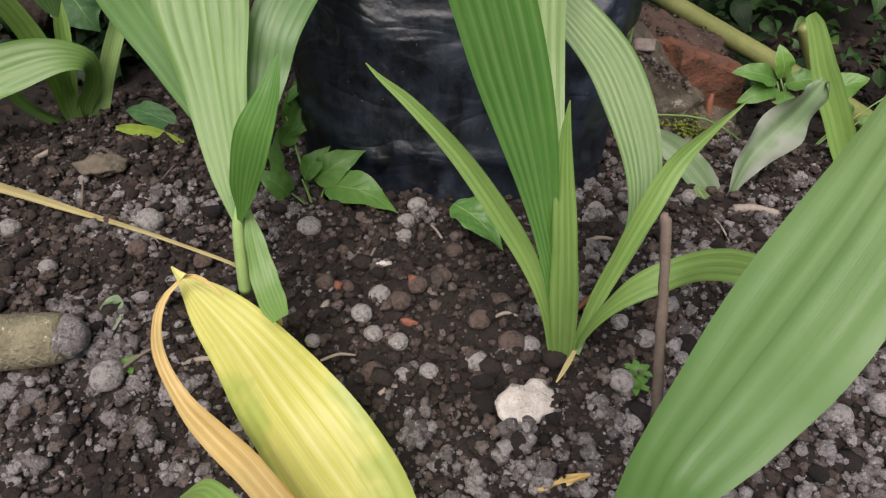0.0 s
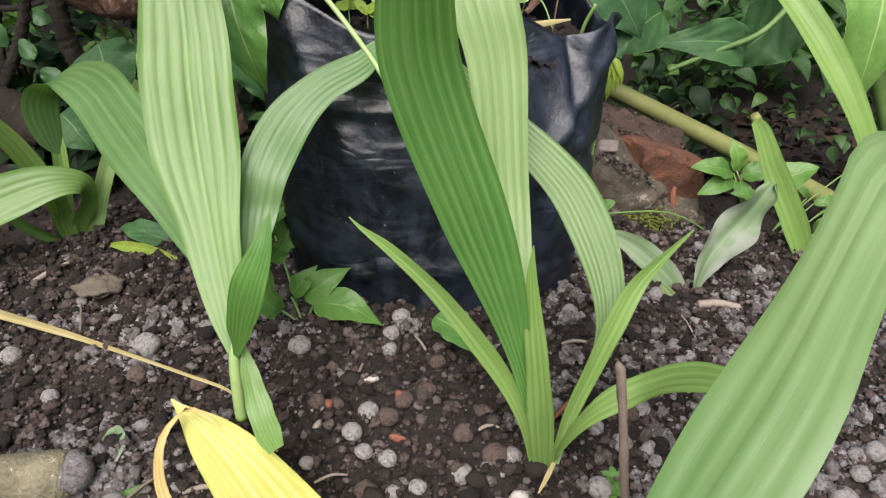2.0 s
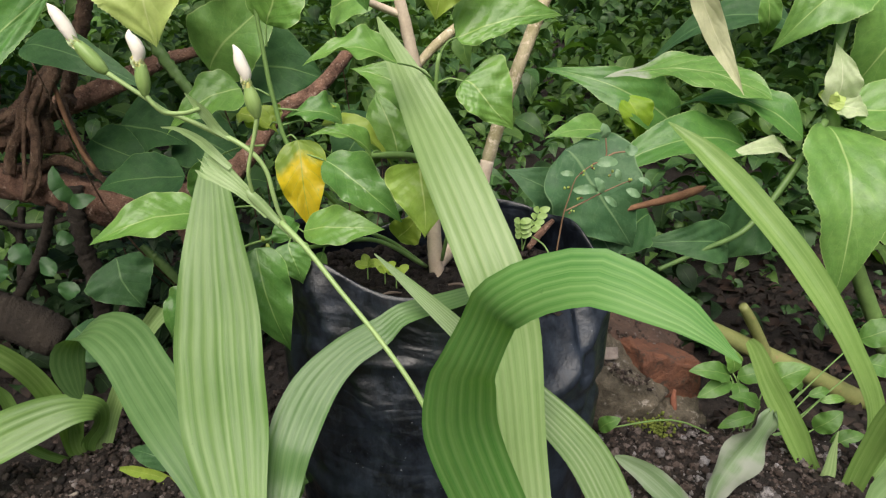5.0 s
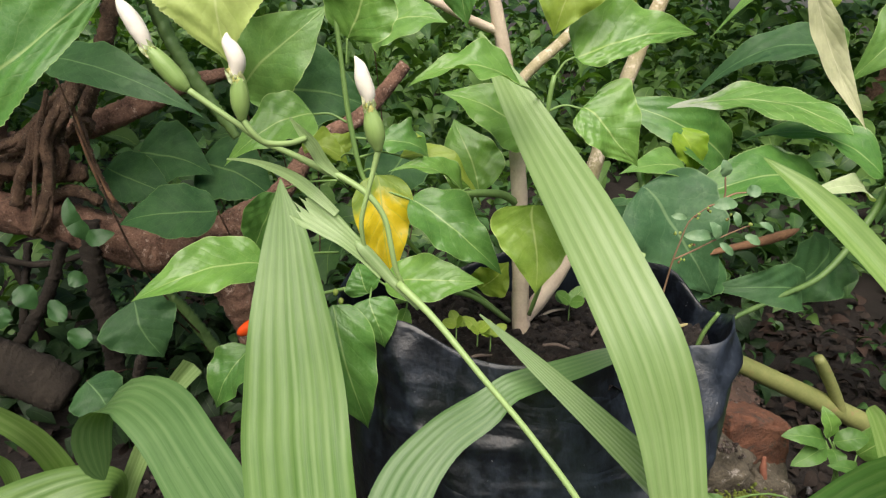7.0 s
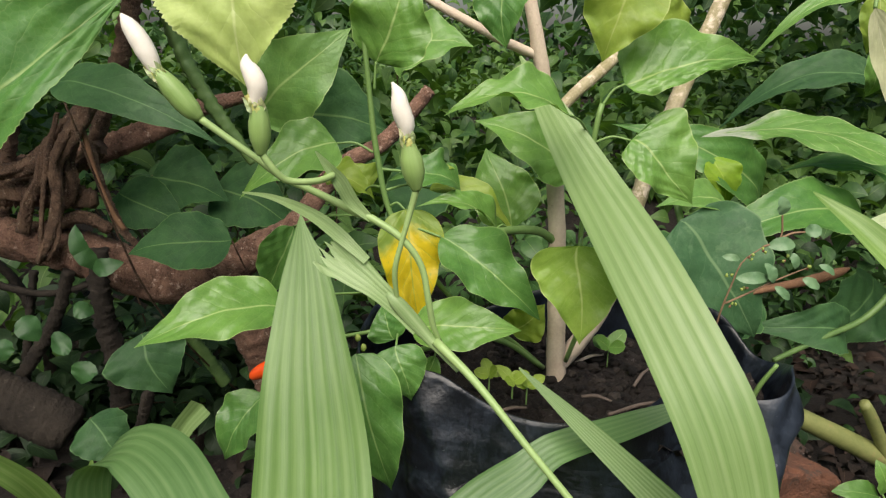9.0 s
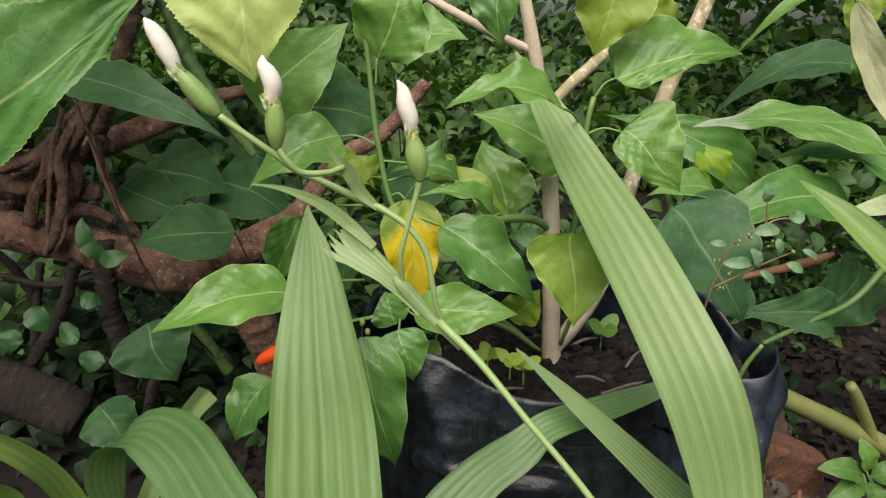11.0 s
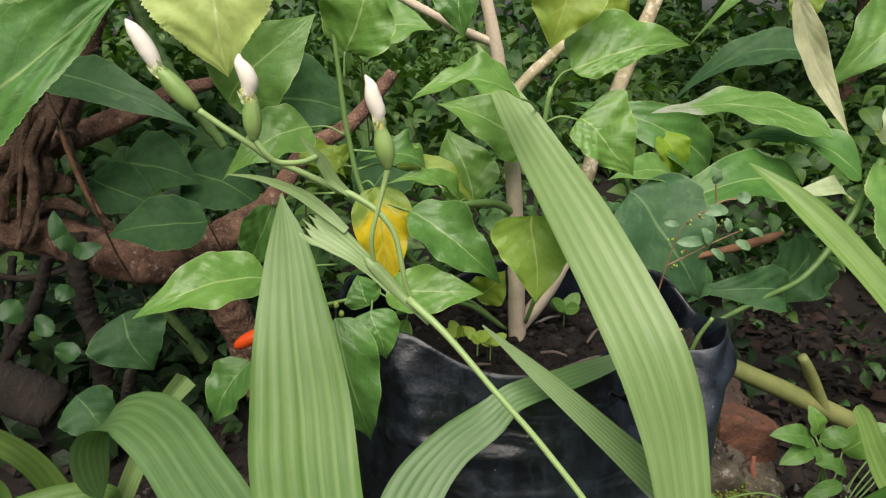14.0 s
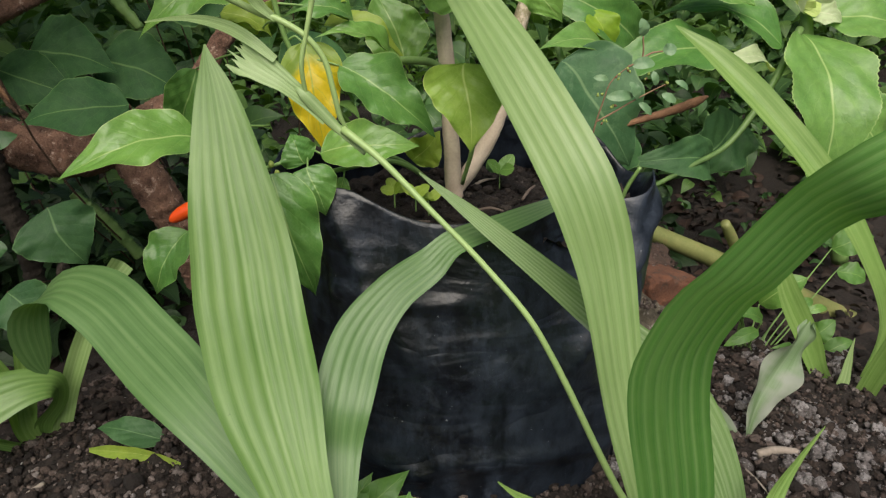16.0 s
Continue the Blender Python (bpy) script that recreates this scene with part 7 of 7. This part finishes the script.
shrub_right()
vine_right()
curled = thing("curled_shoot", (0.176, 0.662, 0.088), "curled yellow-green new shoot beside the bag", "shoot")
part("stem", tube([(0.176, 0.668, 0.05, 0.003), (0.178, 0.668, 0.12, 0.0025), (0.180, 0.660, 0.172, 0.002)], 7, 18), STEM, curled)
for k, (dx, dz) in enumerate(((-0.016, -0.030), (-0.008, -0.042), (0.0, -0.046), (0.008, -0.038), (0.015, -0.028))):
    part("leaf", ovate((0.180, 0.659, 0.172), (0.180 + dx, 0.652, 0.172 + dz), 0.0085, (dx * 40, -1, 0.2), 0.10, 0.6, seed=k + 9, n=16, m=7), CHILI_OLIVE, curled)
flowering_weed()
shrub_left()


def low_weeds():
    t = thing("low_weed", (0.36, 0.70, -0.09), "low weed with oblong bright leaves beside the brick", "weed")
    specs = (((0.403, 0.72, -0.007), (0.441, 0.7, 0.035), 0.036), ((0.379, 0.68, -0.004), (0.341, 0.67, 0.019), 0.018), ((0.368, 0.67, -0.008), (0.325, 0.66, -0.015), 0.016),
             ((0.464, 0.7, -0.053), (0.487, 0.69, -0.023), 0.026), ((0.49, 0.7, -0.079), (0.522, 0.69, -0.056), 0.024), ((0.415, 0.66, -0.053), (0.389, 0.64, -0.08), 0.022), ((0.439, 0.68, -0.054), (0.384, 0.67, -0.044), 0.020),
             ((0.474, 0.64, -0.072), (0.508, 0.63, -0.073), 0.022), ((0.489, 0.76, -0.045), (0.517, 0.76, -0.037), 0.014), ((0.479, 0.76, -0.036), (0.461, 0.76, -0.018), 0.012), ((0.505, 0.76, -0.054), (0.543, 0.76, -0.051), 0.012),
             ((0.606, 0.85, -0.015), (0.651, 0.83, 0.012), 0.04), ((0.615, 0.84, -0.046), (0.652, 0.82, -0.053), 0.035), ((0.167, 0.6, 0.031), (0.182, 0.59, 0.05), 0.016), ((0.348, 0.7, 0.027), (0.299, 0.69, 0.043), 0.024), ((0.351, 0.7, 0.03), (0.342, 0.7, 0.065), 0.02), ((0.357, 0.7, 0.025), (0.388, 0.69, 0.036), 0.024), ((0.351, 0.7, 0.018), (0.307, 0.68, 0.014), 0.022), ((0.357, 0.7, 0.016), (0.355, 0.68, 0.004), 0.02))
    for k, (b, p, w) in enumerate(specs):
        part("leaf", ovate(b, p, w, (0.1 * (k % 3 - 1), -0.7, 0.8), 0.12, 0.2, seed=k + 100, n=18, m=9, point=0.75), WEED if k % 5 else CHILI, t)
        part("stem", tube([(*b, 0.0018), ((b[0] + 0.38) / 2, (b[1] + 0.70) / 2, b[2] - 0.03, 0.002), (0.36 + 0.012 * (k % 5), 0.70, -0.10, 0.0025)], 6, 12), STEM, t)


low_weeds()


# ---- bag seedlings ----
def sprig(at, size, mat, name, label, count=4, tall=0.012):
    at = np.array(at)
    t = thing(name, at, label, "seedling", "seedlings in the bag")
    part("stem", tube([(*at, 0.0012), (*(at + [0, 0, tall]), 0.001)], 5, 6), STEM, t)
    for k in range(count):
        a = k * 6.283 / count + at[0] * 50
        d = np.array([math.cos(a), math.sin(a) * 0.7, 0.35 + 0.4 * (k % 2)])
        part("leaf", ovate(at + [0, 0, tall], at + np.array([0, 0, tall]) + d * size, size * 0.74, (0, -0.8, 0.9), sag=0.02, fold=0.1, wave=0.02, blunt=0.5, seed=k, n=14, m=9, point=0.6), mat, t)


for at in ((-0.056, 0.535, 0.232), (-0.042, 0.53, 0.23), (-0.033, 0.53, 0.226)):
    sprig(at, 0.0105, CHILI_OLIVE, "seedling", "tiny yellow-green seedling in the grow bag")
sprig((0.044, 0.62, 0.206), 0.016, CHILI, "seedling", "small round-leaved seedling in the grow bag", 4, 0.016)
fern = thing("seedling", (0.085, 0.645, 0.205), "small seedling with round paired leaflets in the grow bag", "seedling", "seedlings in the bag")
for tip, low in (((0.105, 0.655, 0.248), (0.088, 0.645, 0.210)), ((0.084, 0.64, 0.242), (0.088, 0.645, 0.210))):
    tip, low = np.array(tip), np.array(low)
    part("stem", tube([(*low, 0.0014), (*(0.6 * low + 0.4 * tip + [0, 0, 0.006]), 0.0012), (*tip, 0.0008)], 6, 14), STEM, fern)
    for q in range(4):
        at = low + (tip - low) * (0.52 + 0.16 * q)
        for side in (-1, 1):
            part("leaflet", ovate(at, at + np.array([0.008 * side + 0.002, -0.003, 0.004]), 0.0068, (0, -0.9, 0.5), 0.05, 0.1, wave=0.02, blunt=0.5, seed=q, n=14, m=7, point=0.55, bulge=0.0), FERNLEAF, fern)
lone("grass_shoot", tube([(0.126, 0.56, 0.21, 0.0035), (0.128, 0.555, 0.226, 0.0034), (0.134, 0.55, 0.243, 0.0029)], 6, 12), STEM, "cut green grass shoot in the grow bag", "grass")
lone("straw_strip", blade([(0.058, 0.545, 0.222, 0.0050), (0.073, 0.548, 0.226, 0.0056), (0.097, 0.555, 0.228, 0.0050), (0.118, 0.562, 0.229, 0.0014)], (0.1, 0.5, 0.7), 2, 0.2, seed=81), STRAW, "withered straw-yellow strip lying on the bag rim", "straw")
lone("grass_shoot", tube([(0.089, 0.6, 0.242, 0.0015), (0.099, 0.59, 0.236, 0.0017), (0.106, 0.575, 0.219, 0.0014)], 6, 14), STEM, "thin curved green grass shoot in the grow bag", "grass")
lone("dry_bark_strip", tube([(0.091, 0.63, 0.219, 0.0054), (0.103, 0.64, 0.229, 0.0076), (0.118, 0.65, 0.24, 0.0044)], 7, 14, 0.15), BARK, "reddish dry bark strip in the grow bag", "bark")


# ---- thicket behind ----
def leaf_cloud(name, specs, material, label, seed):
    """Many small leaves in one mesh; each spec: centre, spread, count, leaf size."""
    rng = np.random.RandomState(seed)
    s = np.linspace(0, 1, 7)
    prof = np.array([0.04, 0.62, 0.94, 1.0, 0.80, 0.42, 0.01])
    tv, tuv = [], []
    for i in range(7):
        for v in (-1, 0, 1):
            tv.append((v * prof[i] * 0.30, s[i], 0.10 * abs(v) * prof[i] + 0.16 * (4 * s[i] * (1 - s[i]) - s[i] ** 2)))
            tuv.append(((v + 1) / 2, s[i]))
    tv, tuv = np.array(tv), np.array(tuv)
    tf = np.array(grid_faces(7, 3))
    allv, total = [], 0
    for (cx, cy, cz), (sx, sy, sz), count, (lo, hi) in specs:
        c = np.c_[rng.normal(cx, sx, count), rng.normal(cy, sy, count), cz + np.abs(rng.normal(0, sz, count))]
        c[:, 2] = np.maximum(c[:, 2], height(c[:, 0], c[:, 1]) + 0.01)
        yaw = rng.uniform(0, 6.283, count)
        dip = rng.normal(-0.25, 0.45, count)
        rol = rng.normal(0, 0.5, count)
        size = rng.uniform(lo, hi, count)
        t = np.c_[np.cos(yaw) * np.cos(dip), np.sin(yaw) * np.cos(dip), np.sin(dip)]
        a = unit(np.cross(t, [0, 0, 1.0]))
        f = np.cross(a, t)
        a2 = a * np.cos(rol)[:, None] + f * np.sin(rol)[:, None]
        f2 = np.cross(a2, t)
        p = c[:, None] + size[:, None, None] * (a2[:, None] * tv[None, :, :1] + t[:, None] * tv[None, :, 1:2] + f2[:, None] * tv[None, :, 2:3])
        allv.append(p.reshape(-1, 3))
        total += count
    verts = np.concatenate(allv)
    faces = (tf[None] + (np.arange(total) * 21)[:, None, None]).reshape(-1, 4)
    ob = new(name, mesh_of(name, verts.tolist(), faces.tolist(), material, np.tile(tuv, (total, 1))))
    return tagged(ob, label, "foliage", kind="stuff")


def thicket():
    rng = np.random.RandomState(21)
    dark, light, far = [], [], []
    for k in range(90):
        x, y = rng.uniform(-1.5, 1.7), rng.uniform(1.15, 2.6)
        if x > 0.2 and y < 1.4:
            continue
        z = float(height(x, y))
        leaf = (0.055, 0.11) if k % 4 == 0 else (0.022, 0.055)
        (light if rng.uniform() < 0.42 else dark).append(((x, y, z), (0.11, 0.11, 0.03 + 0.09 * rng.uniform()), 26 if k % 4 == 0 else 62, leaf))
    for k in range(260):
        x, y = rng.uniform(-3.8, 3.8), rng.uniform(2.2, 5.5)
        z = float(height(x, y))
        (light if rng.uniform() < 0.55 else dark).append(((x, y, z), (0.20, 0.20, 0.08 + 0.05 * y * rng.uniform()), 90, (0.04, 0.12)))
    for k in range(110):
        a = rng.uniform(0, 6.283)
        r = rng.uniform(5.2, 8.0)
        far.append(((r * math.cos(a), r * math.sin(a), 0.0), (0.5, 0.5, 1.2), 120, (0.14, 0.32)))
    leaf_cloud("ground_cover", dark, THICKET, "dense dark green ground cover and low weeds", 3)
    leaf_cloud("light_ground_cover", light, THICKET_LIGHT, "light green low weeds behind the bed", 4)
    leaf_cloud("hedge", far, THICKET, "thick bushes closing the garden all around", 5)
    small = [((rng.uniform(0.55, 0.9), rng.uniform(0.95, 1.15), -0.09), (0.05, 0.05, 0.03), 10, (0.014, 0.030)) for _ in range(6)]
    small += [((rng.uniform(-0.75, -0.25), rng.uniform(0.95, 1.15), -0.09), (0.07, 0.06, 0.07), 16, (0.02, 0.045)) for _ in range(5)]
    small += [((rng.uniform(0.0, 0.9), rng.uniform(1.42, 1.58), -0.09), (0.08, 0.05, 0.10), 18, (0.035, 0.08)) for _ in range(16)]
    litter = [((rng.uniform(0.30, 1.3), rng.uniform(0.80, 1.5), -0.2), (0.10, 0.10, 0.005), 30, (0.012, 0.032)) for _ in range(22)]
    litter += [((rng.uniform(-1.1, -0.30), rng.uniform(0.72, 1.5), -0.2), (0.10, 0.10, 0.01), 30, (0.014, 0.036)) for _ in range(26)]
    fallen = [((rng.uniform(0.45, 1.0), rng.uniform(1.02, 1.42), -0.2), (0.07, 0.07, 0.012), 9, (0.020, 0.055)) for _ in range(11)]
    leaf_cloud("fallen_leaves", fallen, LITTER_RED, "reddish brown curled dead leaves on the ground", 12)
    leaf_cloud("leaf_litter", litter, LITTER, "brown dry leaf litter on the ground", 9)
    # Weeds added to fill the gaps under branch and shrubs with painted shade.
    shade_fill = [((rng.uniform(-0.80, -0.24), rng.uniform(0.93, 1.20), -0.10), (0.06, 0.05, 0.11), 60, (0.025, 0.060)) for _ in range(12)]
    shade_fill += [((rng.uniform(0.24, 0.48), rng.uniform(1.10, 1.28), -0.19), (0.05, 0.05, 0.12), 55, (0.025, 0.060)) for _ in range(6)]
    leaf_cloud("shade_fill_weeds", shade_fill, THICKET_SHADE, "weeds coloured near black as shade under the shrubs", 7)
    leaf_cloud("small_weeds", small, THICKET, "small weeds on the ground", 6)


thicket()


def shade_tree(at, tall, spread, seed):
    """A low tree added so that its crown shades the back of the bed."""
    rng = np.random.RandomState(seed)
    x, y = at
    z = float(height(x, y))
    t = thing("shade_tree", (x, y, z), "small leafy tree added to shade the back of the bed", "tree", "trees behind the bed")
    part("trunk", tube([(x, y, z - 0.05, 0.07), (x + 0.03, y, z + tall * 0.35, 0.055), (x - 0.02, y + 0.03, z + tall * 0.7, 0.04), (x, y, z + tall, 0.02)], 12, 40, 0.12, seed), VINE, t)
    specs = []
    for k in range(9):
        a = k * 0.7 + seed
        h = z + tall * rng.uniform(0.5, 0.9)
        end = (x + math.cos(a) * spread * rng.uniform(0.5, 1), y + math.sin(a) * spread * rng.uniform(0.5, 1), h + rng.uniform(0.05, 0.25))
        part("limb", tube([(x, y, h - 0.12, 0.025), ((x + end[0]) / 2, (y + end[1]) / 2, h + 0.05, 0.016), (*end, 0.006)], 8, 20, 0.1, k), VINE, t)
        specs.append((end, (spread * 0.30, spread * 0.30, 0.13), 170, (0.06, 0.13)))
        specs.append((((x + end[0]) / 2, (y + end[1]) / 2, h + 0.05), (spread * 0.28, spread * 0.28, 0.13), 110, (0.06, 0.13)))
    crown = leaf_cloud("crown", specs, THICKET, "", seed)
    for key in ("category", "kind"):
        del crown[key]
    crown.parent = t
    crown.location = -t.location


# Trees added only to darken the ground behind; their crowns stay out of view.
shade_tree((-1.25, 1.85), 1.45, 0.95, 41)
shade_tree((1.75, 2.75), 1.55, 1.0, 42)
shade_tree((2.5, 2.2), 1.5, 0.9, 44)
